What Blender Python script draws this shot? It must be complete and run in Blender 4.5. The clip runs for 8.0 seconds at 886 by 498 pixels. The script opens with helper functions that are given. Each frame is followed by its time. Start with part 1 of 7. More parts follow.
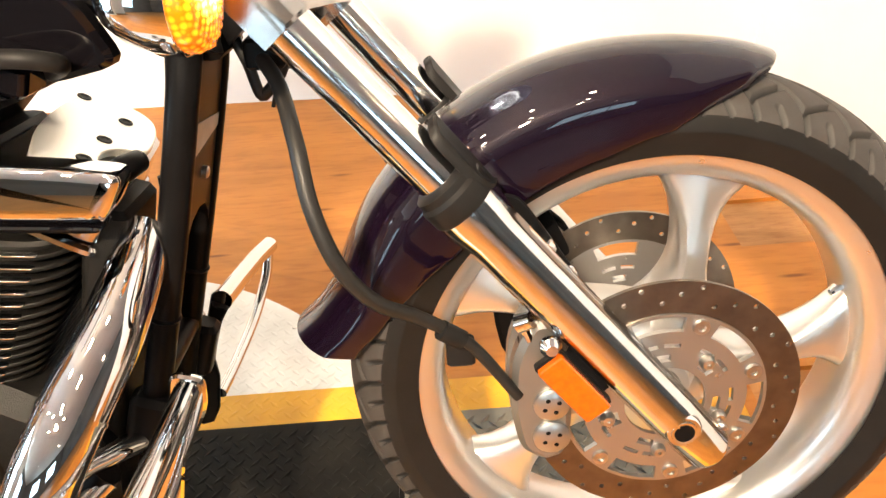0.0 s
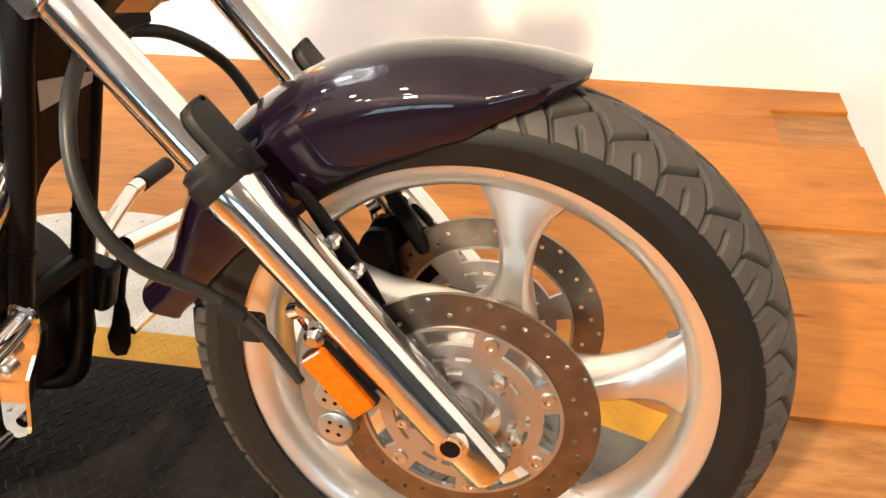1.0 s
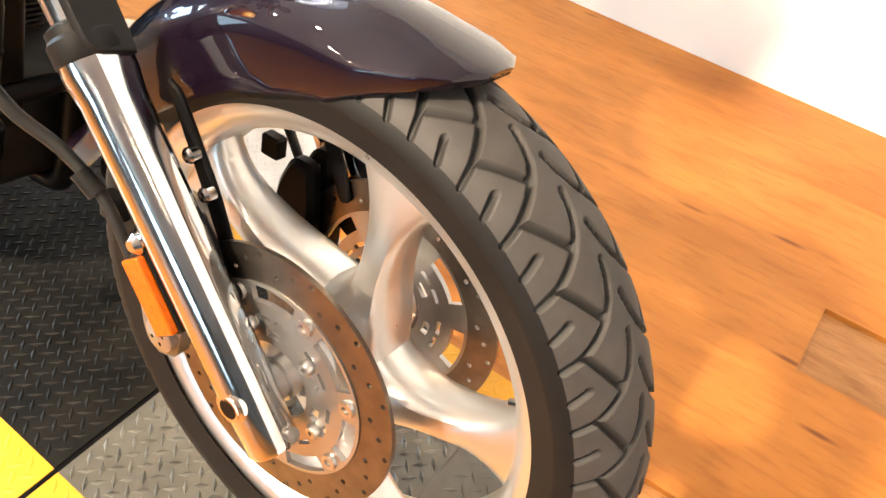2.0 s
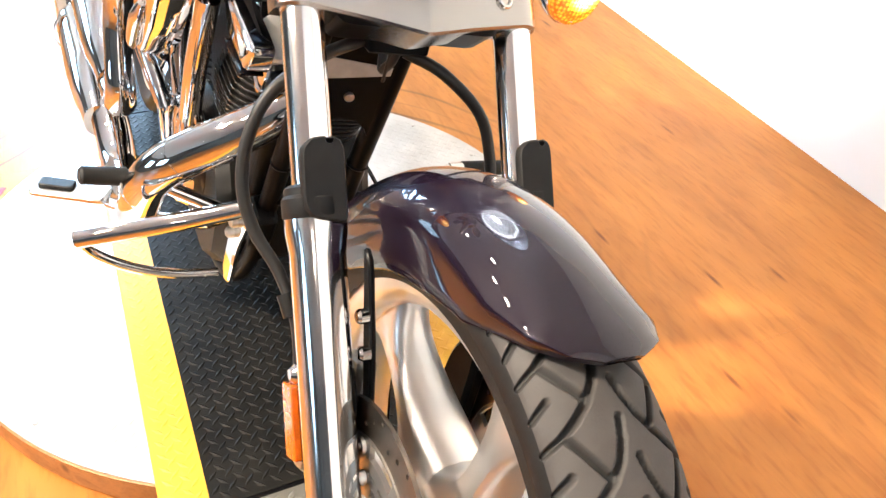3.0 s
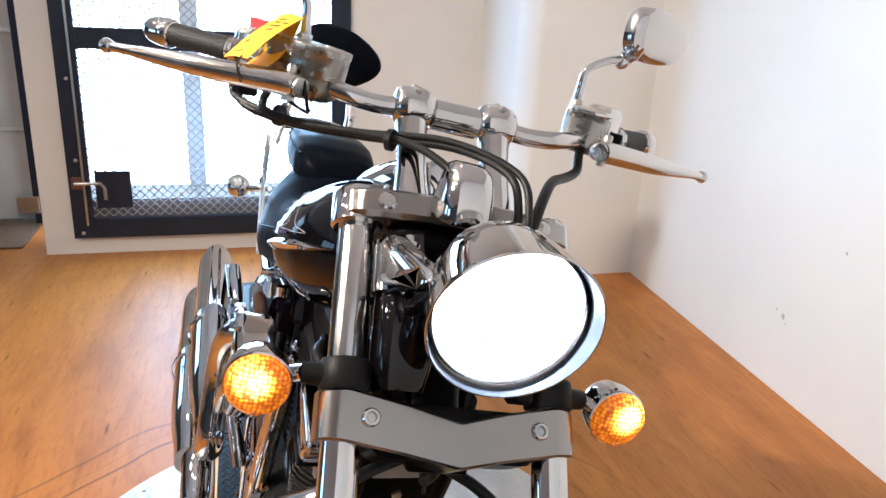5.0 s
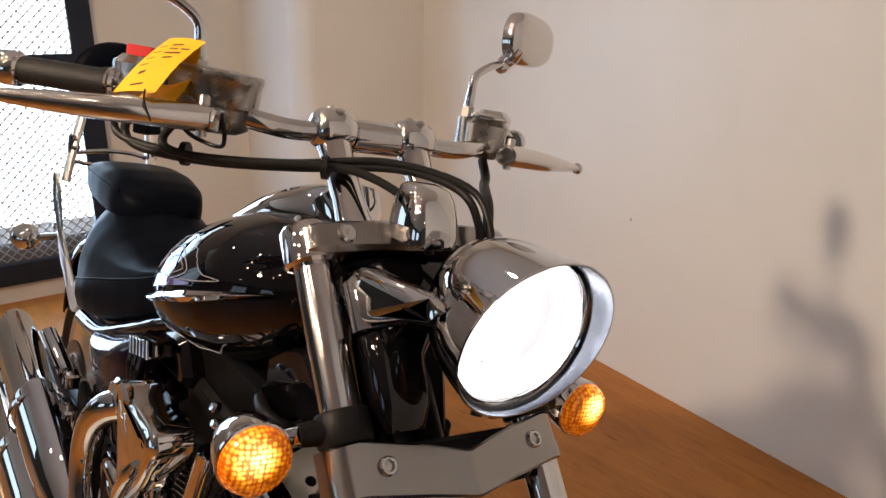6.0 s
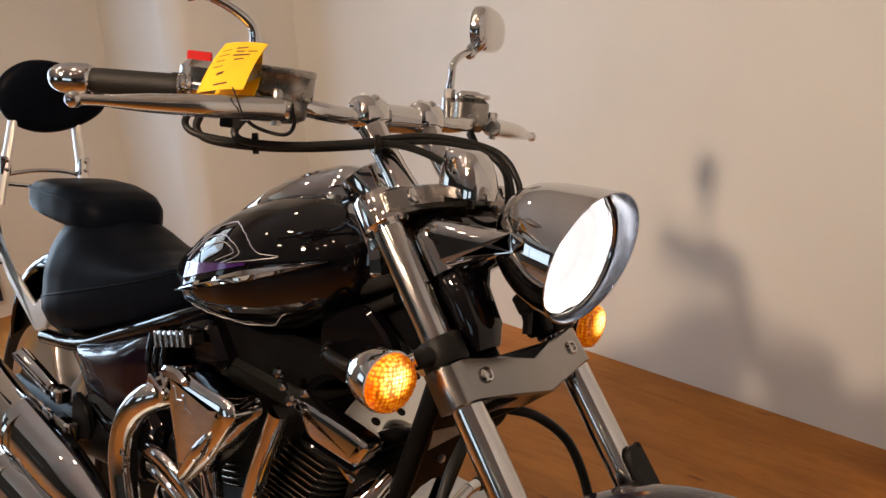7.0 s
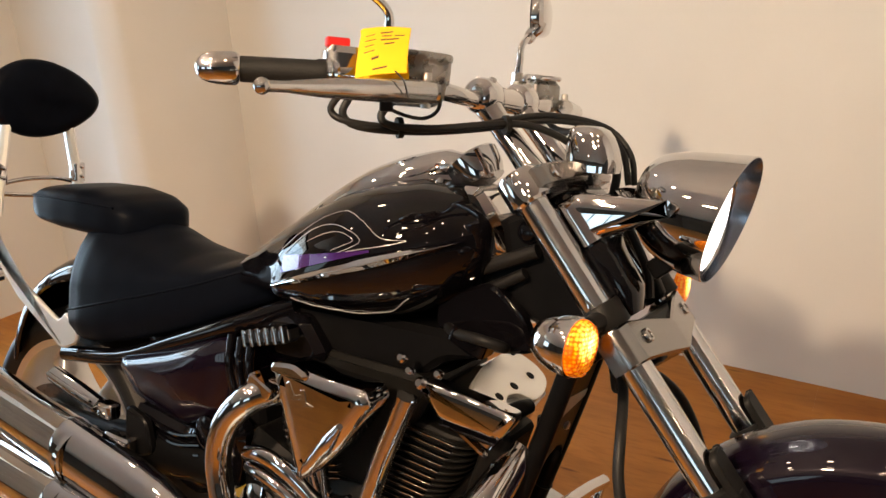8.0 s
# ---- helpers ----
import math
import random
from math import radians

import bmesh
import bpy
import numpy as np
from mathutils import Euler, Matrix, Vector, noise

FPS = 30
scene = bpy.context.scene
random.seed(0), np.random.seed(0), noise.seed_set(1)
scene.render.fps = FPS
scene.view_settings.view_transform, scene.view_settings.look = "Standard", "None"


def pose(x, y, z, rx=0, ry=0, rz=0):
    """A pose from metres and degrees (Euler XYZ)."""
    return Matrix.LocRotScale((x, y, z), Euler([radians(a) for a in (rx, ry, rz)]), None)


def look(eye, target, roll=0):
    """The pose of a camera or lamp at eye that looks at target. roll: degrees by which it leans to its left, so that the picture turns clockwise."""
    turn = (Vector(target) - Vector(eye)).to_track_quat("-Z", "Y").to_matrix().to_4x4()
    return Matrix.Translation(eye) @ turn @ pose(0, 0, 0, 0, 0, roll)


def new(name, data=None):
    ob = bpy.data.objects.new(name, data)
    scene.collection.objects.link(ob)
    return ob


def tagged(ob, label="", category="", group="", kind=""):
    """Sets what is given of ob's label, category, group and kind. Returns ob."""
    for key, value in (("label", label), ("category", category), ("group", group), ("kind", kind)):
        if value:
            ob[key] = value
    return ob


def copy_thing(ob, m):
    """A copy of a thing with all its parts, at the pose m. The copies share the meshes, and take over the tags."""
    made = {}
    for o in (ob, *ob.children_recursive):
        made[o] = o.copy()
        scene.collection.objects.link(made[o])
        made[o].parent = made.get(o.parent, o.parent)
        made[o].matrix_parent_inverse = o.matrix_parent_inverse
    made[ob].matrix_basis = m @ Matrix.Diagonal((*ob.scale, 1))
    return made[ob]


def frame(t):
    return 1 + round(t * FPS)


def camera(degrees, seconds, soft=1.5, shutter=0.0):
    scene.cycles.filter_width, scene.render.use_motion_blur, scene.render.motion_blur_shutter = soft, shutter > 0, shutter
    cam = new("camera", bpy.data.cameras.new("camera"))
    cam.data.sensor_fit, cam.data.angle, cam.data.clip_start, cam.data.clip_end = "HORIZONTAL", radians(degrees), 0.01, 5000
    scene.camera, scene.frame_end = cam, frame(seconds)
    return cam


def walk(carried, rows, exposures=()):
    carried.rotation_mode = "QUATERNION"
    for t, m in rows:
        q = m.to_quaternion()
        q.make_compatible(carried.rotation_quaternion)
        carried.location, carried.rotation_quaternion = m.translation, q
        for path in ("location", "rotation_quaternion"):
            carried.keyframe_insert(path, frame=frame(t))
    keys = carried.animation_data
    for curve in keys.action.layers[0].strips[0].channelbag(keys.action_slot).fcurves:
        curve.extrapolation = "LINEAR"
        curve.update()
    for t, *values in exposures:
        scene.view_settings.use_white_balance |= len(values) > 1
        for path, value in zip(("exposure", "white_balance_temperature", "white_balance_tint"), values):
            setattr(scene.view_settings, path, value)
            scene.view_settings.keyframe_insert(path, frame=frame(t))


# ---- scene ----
cam = camera(61.58, 8.0)
ROWS = [
    (0.0, pose(-0.2317, -0.5674, 1.0903, 52.877, 3.514, -2.630)),
    (0.5, pose(-0.0221, -0.6104, 1.0984, 53.629, 3.226, 7.209)),
    (1.0, pose(0.1256, -0.5299, 1.0866, 51.672, 3.581, 11.509)),
    (1.2, pose(0.1865, -0.4828, 1.0664, 51.828, 0.738, 13.740)),
    (2.3, pose(0.4015, -0.2619, 1.1059, 43.816, -3.523, 48.609)),
    (2.5, pose(0.4209, -0.2481, 1.1299, 45.415, -2.222, 56.768)),
    (3.0, pose(0.3909, -0.1650, 1.1849, 50.515, -3.834, 65.492)),
    (3.5, pose(0.3373, -0.0750, 1.2269, 54.860, -3.008, 69.181)),
    (4.0, pose(0.3450, -0.0437, 1.2834, 61.452, -1.998, 75.368)),
    (4.5, pose(0.3613, -0.0343, 1.3324, 69.395, -2.570, 76.548)),
    (4.7, pose(0.3727, -0.0401, 1.3370, 71.250, -2.306, 76.707)),
    (5.8, pose(0.2851, -0.2080, 1.3926, 70.735, -1.698, 60.840)),
    (6.0, pose(0.2263, -0.2760, 1.3583, 71.931, -0.460, 54.228)),
    (6.5, pose(0.1703, -0.4260, 1.3584, 71.956, -0.860, 48.123)),
    (7.0, pose(0.1853, -0.6007, 1.3596, 71.643, 2.390, 40.635)),
    (7.5, pose(0.0728, -0.7197, 1.3571, 71.865, 2.400, 36.172)),
    (8.0, pose(-0.0885, -0.8451, 1.3601, 70.940, 3.115, 30.797)),
]
walk(cam, ROWS, [(0.0, 0.82, 7000, 10), (1.0, 0.65, 7100, 10), (2.5, 1.15, 6500, 10), (3.5, 0.83, 5900, 10), (4.0, 0.5, 5750, 10), (4.5, 0.03, 5600, 10),
                 (4.7, -0.05, 5500, 10), (5.8, -1.2, 6900, 18), (6.5, -1.27, 7100, 20), (7.0, -1.27, 7500, 20), (7.5, -1.15, 7800, 20), (8.0, -0.85, 7800, 16)])

# ---- world and lights ----
world = bpy.data.worlds.new("world")
scene.world = world
world.use_nodes = True
world.node_tree.nodes["Background"].inputs[0].default_value = (0.75, 0.85, 1.0, 1)
world.node_tree.nodes["Background"].inputs[1].default_value = 1.0


def area_lamp(name, place, aim, size, power, colour, size_y=None):
    data = bpy.data.lights.new(name, "AREA")
    data.energy, data.color, data.size = power, colour, size
    if size_y:
        data.shape, data.size_y = "RECTANGLE", size_y
    ob = new(name, data)
    ob.matrix_world = look(place, aim)
    return ob


WARM = (1.0, 0.83, 0.63)
flood = area_lamp("flood_light", (-0.65, -1.75, 2.31), (-1.05, 0.6, 0.9), 0.12, 64, WARM)
flood.data.spread = radians(125)
area_lamp("window_light", (-3.62, -0.15, 0.95), (0, -0.15, 0.75), 1.1, 68, (0.32, 0.64, 1.0), 1.4)


# ---- materials ----
def material(name, base, rough=0.5, metal=0.0, coat=0.0, vary=0.0, scale=20.0, bump=0.0, bump_scale=200.0,
             rough_vary=0.0, stretch=(1, 1, 1), second=None, spec=0.5):
    m = bpy.data.materials.new(name)
    m.use_nodes = True
    nt = m.node_tree
    b = nt.nodes["Principled BSDF"]
    b.inputs["Base Color"].default_value = (*base, 1)
    b.inputs["Roughness"].default_value = rough
    b.inputs["Metallic"].default_value = metal
    b.inputs["Coat Weight"].default_value = coat
    b.inputs["Coat Roughness"].default_value = 0.012
    b.inputs["Coat IOR"].default_value = 1.45
    b.inputs["Specular IOR Level"].default_value = spec
    co = nt.nodes.new("ShaderNodeTexCoord")
    mp = nt.nodes.new("ShaderNodeMapping")
    mp.inputs["Scale"].default_value = stretch
    nt.links.new(co.outputs["Object"], mp.inputs["Vector"])

    def noise_at(s, detail=4.0):
        n = nt.nodes.new("ShaderNodeTexNoise")
        n.inputs["Scale"].default_value = s
        n.inputs["Detail"].default_value = detail
        nt.links.new(mp.outputs["Vector"], n.inputs["Vector"])
        return n.outputs["Fac"]

    if vary or second:
        r = nt.nodes.new("ShaderNodeValToRGB")
        r.color_ramp.elements[0].position, r.color_ramp.elements[1].position = 0.35, 0.65
        dark = second or tuple(c * (1 - vary) for c in base)
        r.color_ramp.elements[0].color = (*dark, 1)
        r.color_ramp.elements[1].color = (*base, 1)
        nt.links.new(noise_at(scale), r.inputs["Fac"])
        nt.links.new(r.outputs["Color"], b.inputs["Base Color"])
    if rough_vary:
        r = nt.nodes.new("ShaderNodeMapRange")
        r.inputs["To Min"].default_value = max(0.0, rough - rough_vary)
        r.inputs["To Max"].default_value = rough + rough_vary
        nt.links.new(noise_at(scale * 2.3), r.inputs["Value"])
        nt.links.new(r.outputs["Result"], b.inputs["Roughness"])
    if bump:
        bn = nt.nodes.new("ShaderNodeBump")
        bn.inputs["Strength"].default_value = bump
        bn.inputs["Distance"].default_value = 0.002
        nt.links.new(noise_at(bump_scale, 6.0), bn.inputs["Height"])
        nt.links.new(bn.outputs["Normal"], b.inputs["Normal"])
    return m


def glow(name, colour, strength, base=(0.8, 0.8, 0.8)):
    m = material(name, base, 0.3)
    b = m.node_tree.nodes["Principled BSDF"]
    b.inputs["Emission Color"].default_value = (*colour, 1)
    b.inputs["Emission Strength"].default_value = strength
    return m


def wood_material(name, light, dark, rough, grain=1.0, scuffed=False):
    m = bpy.data.materials.new(name)
    m.use_nodes = True
    nt = m.node_tree
    b = nt.nodes["Principled BSDF"]
    b.inputs["Roughness"].default_value = rough
    b.inputs["Specular IOR Level"].default_value = 0.3
    co = nt.nodes.new("ShaderNodeTexCoord")
    info = nt.nodes.new("ShaderNodeObjectInfo")
    shift = nt.nodes.new("ShaderNodeVectorMath")
    shift.operation = "ADD"
    spread = nt.nodes.new("ShaderNodeCombineXYZ")
    mul = nt.nodes.new("ShaderNodeMath")
    mul.operation = "MULTIPLY"
    mul.inputs[1].default_value = 0.0 if scuffed else 37.0
    nt.links.new(info.outputs["Random"], mul.inputs[0])
    nt.links.new(mul.outputs[0], spread.inputs[0])
    nt.links.new(mul.outputs[0], spread.inputs[1])
    if scuffed:
        spot = nt.nodes.new("ShaderNodeNewGeometry")
        nt.links.new(spot.outputs["Position"], shift.inputs[0])
    else:
        nt.links.new(co.outputs["Object"], shift.inputs[0])
    nt.links.new(spread.outputs[0], shift.inputs[1])
    mp = nt.nodes.new("ShaderNodeMapping")
    mp.inputs["Scale"].default_value = (1.3 * grain, 7.0 * grain, 7.0 * grain)
    nt.links.new(shift.outputs[0], mp.inputs["Vector"])
    big = nt.nodes.new("ShaderNodeTexNoise")
    big.inputs["Scale"].default_value, big.inputs["Detail"].default_value = 1.8, 8.0
    big.inputs["Distortion"].default_value = 1.2
    nt.links.new(mp.outputs[0], big.inputs["Vector"])
    fine = nt.nodes.new("ShaderNodeTexNoise")
    fine.inputs["Scale"].default_value, fine.inputs["Detail"].default_value = 14.0, 5.0
    nt.links.new(mp.outputs[0], fine.inputs["Vector"])
    ramp = nt.nodes.new("ShaderNodeValToRGB")
    ramp.color_ramp.elements[0].position, ramp.color_ramp.elements[1].position = 0.30, 0.62
    ramp.color_ramp.elements[0].color, ramp.color_ramp.elements[1].color = (*dark, 1), (*light, 1)
    nt.links.new(big.outputs["Fac"], ramp.inputs["Fac"])
    streak = nt.nodes.new("ShaderNodeValToRGB")
    streak.color_ramp.elements[0].position, streak.color_ramp.elements[1].position = 0.33, 0.5
    streak.color_ramp.elements[0].color, streak.color_ramp.elements[1].color = (0.72, 0.62, 0.52, 1), (1, 1, 1, 1)
    nt.links.new(fine.outputs["Fac"], streak.inputs["Fac"])
    mix = nt.nodes.new("ShaderNodeMix")
    mix.data_type, mix.blend_type = "RGBA", "MULTIPLY"
    mix.inputs["Factor"].default_value = 0.5
    nt.links.new(ramp.outputs["Color"], mix.inputs["A"])
    nt.links.new(streak.outputs["Color"], mix.inputs["B"])
    # small dark knots
    kn = nt.nodes.new("ShaderNodeTexVoronoi")
    kn.inputs["Scale"].default_value = 6.5
    kmp = nt.nodes.new("ShaderNodeMapping")
    kmp.inputs["Scale"].default_value = (0.38, 2.1, 1.0)
    nt.links.new(shift.outputs[0], kmp.inputs["Vector"])
    nt.links.new(kmp.outputs[0], kn.inputs["Vector"])
    kr = nt.nodes.new("ShaderNodeValToRGB")
    kr.color_ramp.elements[0].position, kr.color_ramp.elements[1].position = 0.035, 0.11
    kr.color_ramp.elements[0].color, kr.color_ramp.elements[1].color = (0.30, 0.2, 0.14, 1), (1, 1, 1, 1)
    nt.links.new(kn.outputs["Distance"], kr.inputs["Fac"])
    mix2 = nt.nodes.new("ShaderNodeMix")
    mix2.data_type, mix2.blend_type = "RGBA", "MULTIPLY"
    mix2.inputs["Factor"].default_value = 0.85
    nt.links.new(mix.outputs["Result"], mix2.inputs["A"])
    nt.links.new(kr.outputs["Color"], mix2.inputs["B"])
    hue = nt.nodes.new("ShaderNodeHueSaturation")
    val = nt.nodes.new("ShaderNodeMapRange")
    val.inputs["To Min"].default_value, val.inputs["To Max"].default_value = 0.97, 1.03
    nt.links.new(info.outputs["Random"], val.inputs["Value"])
    nt.links.new(val.outputs["Result"], hue.inputs["Value"])
    nt.links.new(mix2.outputs["Result"], hue.inputs["Color"])
    colour = hue.outputs["Color"]
    # broad worn and dirty patches, drawn out along the boards
    wear = nt.nodes.new("ShaderNodeTexNoise")
    wear.inputs["Scale"].default_value, wear.inputs["Detail"].default_value, wear.inputs["Distortion"].default_value = 1.6, 7.0, 1.5
    wmp = nt.nodes.new("ShaderNodeMapping")
    wmp.inputs["Scale"].default_value = (1.3, 2.2, 1.0)
    whole = nt.nodes.new("ShaderNodeNewGeometry")
    nt.links.new(whole.outputs["Position"], wmp.inputs["Vector"])
    nt.links.new(wmp.outputs[0], wear.inputs["Vector"])
    wr = nt.nodes.new("ShaderNodeValToRGB")
    wr.color_ramp.elements[0].position, wr.color_ramp.elements[1].position = 0.30, 0.60
    wr.color_ramp.elements[0].color, wr.color_ramp.elements[1].color = (0.74, 0.67, 0.59, 1), (1, 1, 1, 1)
    nt.links.new(wear.outputs["Fac"], wr.inputs["Fac"])
    mix3 = nt.nodes.new("ShaderNodeMix")
    mix3.data_type, mix3.blend_type = "RGBA", "MULTIPLY"
    mix3.inputs["Factor"].default_value = 0.55
    nt.links.new(colour, mix3.inputs["A"])
    nt.links.new(wr.outputs["Color"], mix3.inputs["B"])
    colour = mix3.outputs["Result"]
    if scuffed:
        # black rubber arcs that a turning wheel left round the turntable
        geo = nt.nodes.new("ShaderNodeNewGeometry")
        off = nt.nodes.new("ShaderNodeVectorMath")
        off.operation = "SUBTRACT"
        off.inputs[1].default_value = (-0.98, 0.07, 0)
        nt.links.new(geo.outputs["Position"], off.inputs[0])
        far = nt.nodes.new("ShaderNodeVectorMath")
        far.operation = "LENGTH"
        nt.links.new(off.outputs["Vector"], far.inputs[0])
        bent = nt.nodes.new("ShaderNodeTexNoise")
        bent.inputs["Scale"].default_value, bent.inputs["Detail"].default_value = 1.1, 2.0
        nt.links.new(geo.outputs["Position"], bent.inputs["Vector"])
        wob = nt.nodes.new("ShaderNodeMath")
        wob.operation = "MULTIPLY_ADD"
        wob.inputs[1].default_value = 0.35
        nt.links.new(bent.outputs["Fac"], wob.inputs[0])
        nt.links.new(far.outputs["Value"], wob.inputs[2])
        lines = nt.nodes.new("ShaderNodeTexNoise")
        lines.noise_dimensions = "1D"
        lines.inputs["Scale"].default_value, lines.inputs["Detail"].default_value = 24.0, 3.0
        nt.links.new(wob.outputs[0], lines.inputs["W"])
        thin = nt.nodes.new("ShaderNodeMapRange")
        thin.inputs["From Min"].default_value, thin.inputs["From Max"].default_value = 0.60, 0.82
        nt.links.new(lines.outputs["Fac"], thin.inputs["Value"])
        band = nt.nodes.new("ShaderNodeMapRange")
        band.inputs["From Min"].default_value, band.inputs["From Max"].default_value = 1.35, 0.85
        nt.links.new(far.outputs["Value"], band.inputs["Value"])
        part_y = nt.nodes.new("ShaderNodeSeparateXYZ")
        nt.links.new(geo.outputs["Position"], part_y.inputs[0])
        sector = nt.nodes.new("ShaderNodeMapRange")
        sector.inputs["From Min"].default_value, sector.inputs["From Max"].default_value = -1.15, -1.6
        nt.links.new(part_y.outputs["X"], sector.inputs["Value"])
        m1 = nt.nodes.new("ShaderNodeMath")
        m1.operation = "MULTIPLY"
        nt.links.new(thin.outputs["Result"], m1.inputs[0])
        nt.links.new(band.outputs["Result"], m1.inputs[1])
        m2 = nt.nodes.new("ShaderNodeMath")
        m2.operation = "MULTIPLY"
        nt.links.new(m1.outputs[0], m2.inputs[0])
        # fainter marks beside the front wheel
        beside = nt.nodes.new("ShaderNodeMapRange")
        beside.inputs["From Min"].default_value, beside.inputs["From Max"].default_value, beside.inputs["To Max"].default_value = 0.45, 0.75, 0.17
        nt.links.new(part_y.outputs["Y"], beside.inputs["Value"])
        either = nt.nodes.new("ShaderNodeMath")
        either.operation = "MAXIMUM"
        nt.links.new(sector.outputs["Result"], either.inputs[0])
        nt.links.new(beside.outputs["Result"], either.inputs[1])
        nt.links.new(either.outputs[0], m2.inputs[1])
        rub = nt.nodes.new("ShaderNodeMix")
        rub.data_type = "RGBA"
        rub.inputs["B"].default_value = (0.06, 0.03, 0.016, 1)
        nt.links.new(m2.outputs[0], rub.inputs["Factor"])
        nt.links.new(colour, rub.inputs["A"])
        colour = rub.outputs["Result"]
    nt.links.new(colour, b.inputs["Base Color"])
    bn = nt.nodes.new("ShaderNodeBump")
    bn.inputs["Strength"].default_value, bn.inputs["Distance"].default_value = 0.15, 0.001
    nt.links.new(fine.outputs["Fac"], bn.inputs["Height"])
    nt.links.new(bn.outputs["Normal"], b.inputs["Normal"])
    return m


M_WOOD = wood_material("laminate floor", (0.50, 0.190, 0.034), (0.380, 0.133, 0.021), 0.42, 0.7, True)
M_PLY = wood_material("varnished plywood edge", (0.42, 0.20, 0.07), (0.26, 0.11, 0.035), 0.45, 1.6)
M_WALL = material("white wall panel", (0.80, 0.78, 0.74), 0.42, vary=0.06, scale=1.5, bump=0.06, bump_scale=60)
# kept dark so that chrome and paint reflect little of the unseen hall
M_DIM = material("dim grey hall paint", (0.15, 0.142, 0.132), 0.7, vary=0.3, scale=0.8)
M_CEIL = material("ceiling paint", (0.72, 0.69, 0.64), 0.8, vary=0.05, scale=3)
M_CHROME = material("chrome", (0.68, 0.67, 0.665), 0.028, 1.0, rough_vary=0.012, scale=15)
M_PLATEPOL = material("bright polished plate", (0.90, 0.89, 0.86), 0.42, 0.9, rough_vary=0.04, scale=30)
M_POLISH = material("polished aluminium", (0.72, 0.71, 0.69), 0.17, 1.0, rough_vary=0.06, scale=30)
M_LEG = material("polished fork alloy", (0.74, 0.735, 0.73), 0.11, 1.0, rough_vary=0.05, scale=25, vary=0.06)
M_YOKE = material("brushed grey aluminium", (0.36, 0.345, 0.335), 0.22, 1.0, rough_vary=0.06, scale=30, bump=0.02, bump_scale=500)
M_SATIN = material("machined aluminium wheel", (0.70, 0.69, 0.68), 0.32, 0.9, rough_vary=0.10, scale=14, bump=0.05, bump_scale=260)
M_STEEL = material("brake disc steel", (0.215, 0.185, 0.155), 0.34, 1.0, vary=0.25, scale=40, rough_vary=0.07)
M_RESERVOIR = material("warm brushed aluminium", (0.38, 0.365, 0.34), 0.28, 1.0, rough_vary=0.05, scale=30, bump=0.02, bump_scale=500)
M_CALIPER = material("dull cast alloy", (0.26, 0.25, 0.24), 0.38, 0.8, rough_vary=0.08, scale=30, bump=0.06, bump_scale=300)
M_CARRIER = material("grey anodised disc carrier", (0.40, 0.39, 0.38), 0.30, 0.9, rough_vary=0.06, scale=30)
M_BOLT = material("zinc bolt", (0.60, 0.58, 0.55), 0.28, 1.0, vary=0.2, scale=120)
M_PAINT = material("dark purple metallic paint", (0.0050, 0.0016, 0.0068), 0.42, 0.18, coat=1.0, vary=0.15, scale=8, spec=0.08)
M_BLACKGLOSS = material("gloss black paint", (0.003, 0.0026, 0.0035), 0.3, 0.0, coat=1.0, vary=0.2, scale=10, spec=0.0)
M_BLACK = material("satin black paint", (0.0052, 0.005, 0.0055), 0.34, 0.0, vary=0.3, scale=25, bump=0.05, bump_scale=300, spec=0.07)
M_BLACKPLASTIC = material("black plastic", (0.011, 0.0105, 0.0105), 0.45, vary=0.25, scale=40, bump=0.08, bump_scale=500, spec=0.15)
M_ENGINE = material("black wrinkle engine paint", (0.007, 0.0065, 0.006), 0.45, vary=0.3, scale=60, bump=0.3, bump_scale=700, spec=0.18)
M_RUBBER = material("dusty tyre rubber", (0.043, 0.038, 0.0355), 0.62, vary=0.22, scale=30, bump=0.12, bump_scale=500, spec=0.4)
M_SIDEWALL = material("tyre sidewall rubber", (0.010, 0.009, 0.0085), 0.5, vary=0.2, scale=30, bump=0.1, bump_scale=300, spec=0.2)


def shade_grooves(m):
    """Puts the shade of the cut grooves into the colour, black against the dusty tread."""
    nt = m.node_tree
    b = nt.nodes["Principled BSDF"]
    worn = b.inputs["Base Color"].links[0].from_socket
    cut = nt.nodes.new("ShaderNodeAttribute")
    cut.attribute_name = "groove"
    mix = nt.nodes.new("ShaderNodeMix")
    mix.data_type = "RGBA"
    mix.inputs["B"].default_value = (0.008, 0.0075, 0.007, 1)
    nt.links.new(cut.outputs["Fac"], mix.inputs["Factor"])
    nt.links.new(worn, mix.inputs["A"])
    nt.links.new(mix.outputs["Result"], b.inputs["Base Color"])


shade_grooves(M_RUBBER)
M_HOSE = material("rubber hose", (0.011, 0.0105, 0.010), 0.48, spec=0.35, vary=0.2, scale=80)
M_VINYL = material("black seat vinyl", (0.0035, 0.0048, 0.0085), 0.38, vary=0.25, scale=30, bump=0.12, bump_scale=450, spec=0.035)
M_GRIP = material("grip rubber", (0.008, 0.0075, 0.007), 0.6, spec=0.3, vary=0.3, scale=90, bump=0.3, bump_scale=300)
M_AMBER = material("amber lens", (0.52, 0.095, 0.003), 0.14, coat=0.6, vary=0.25, scale=120)


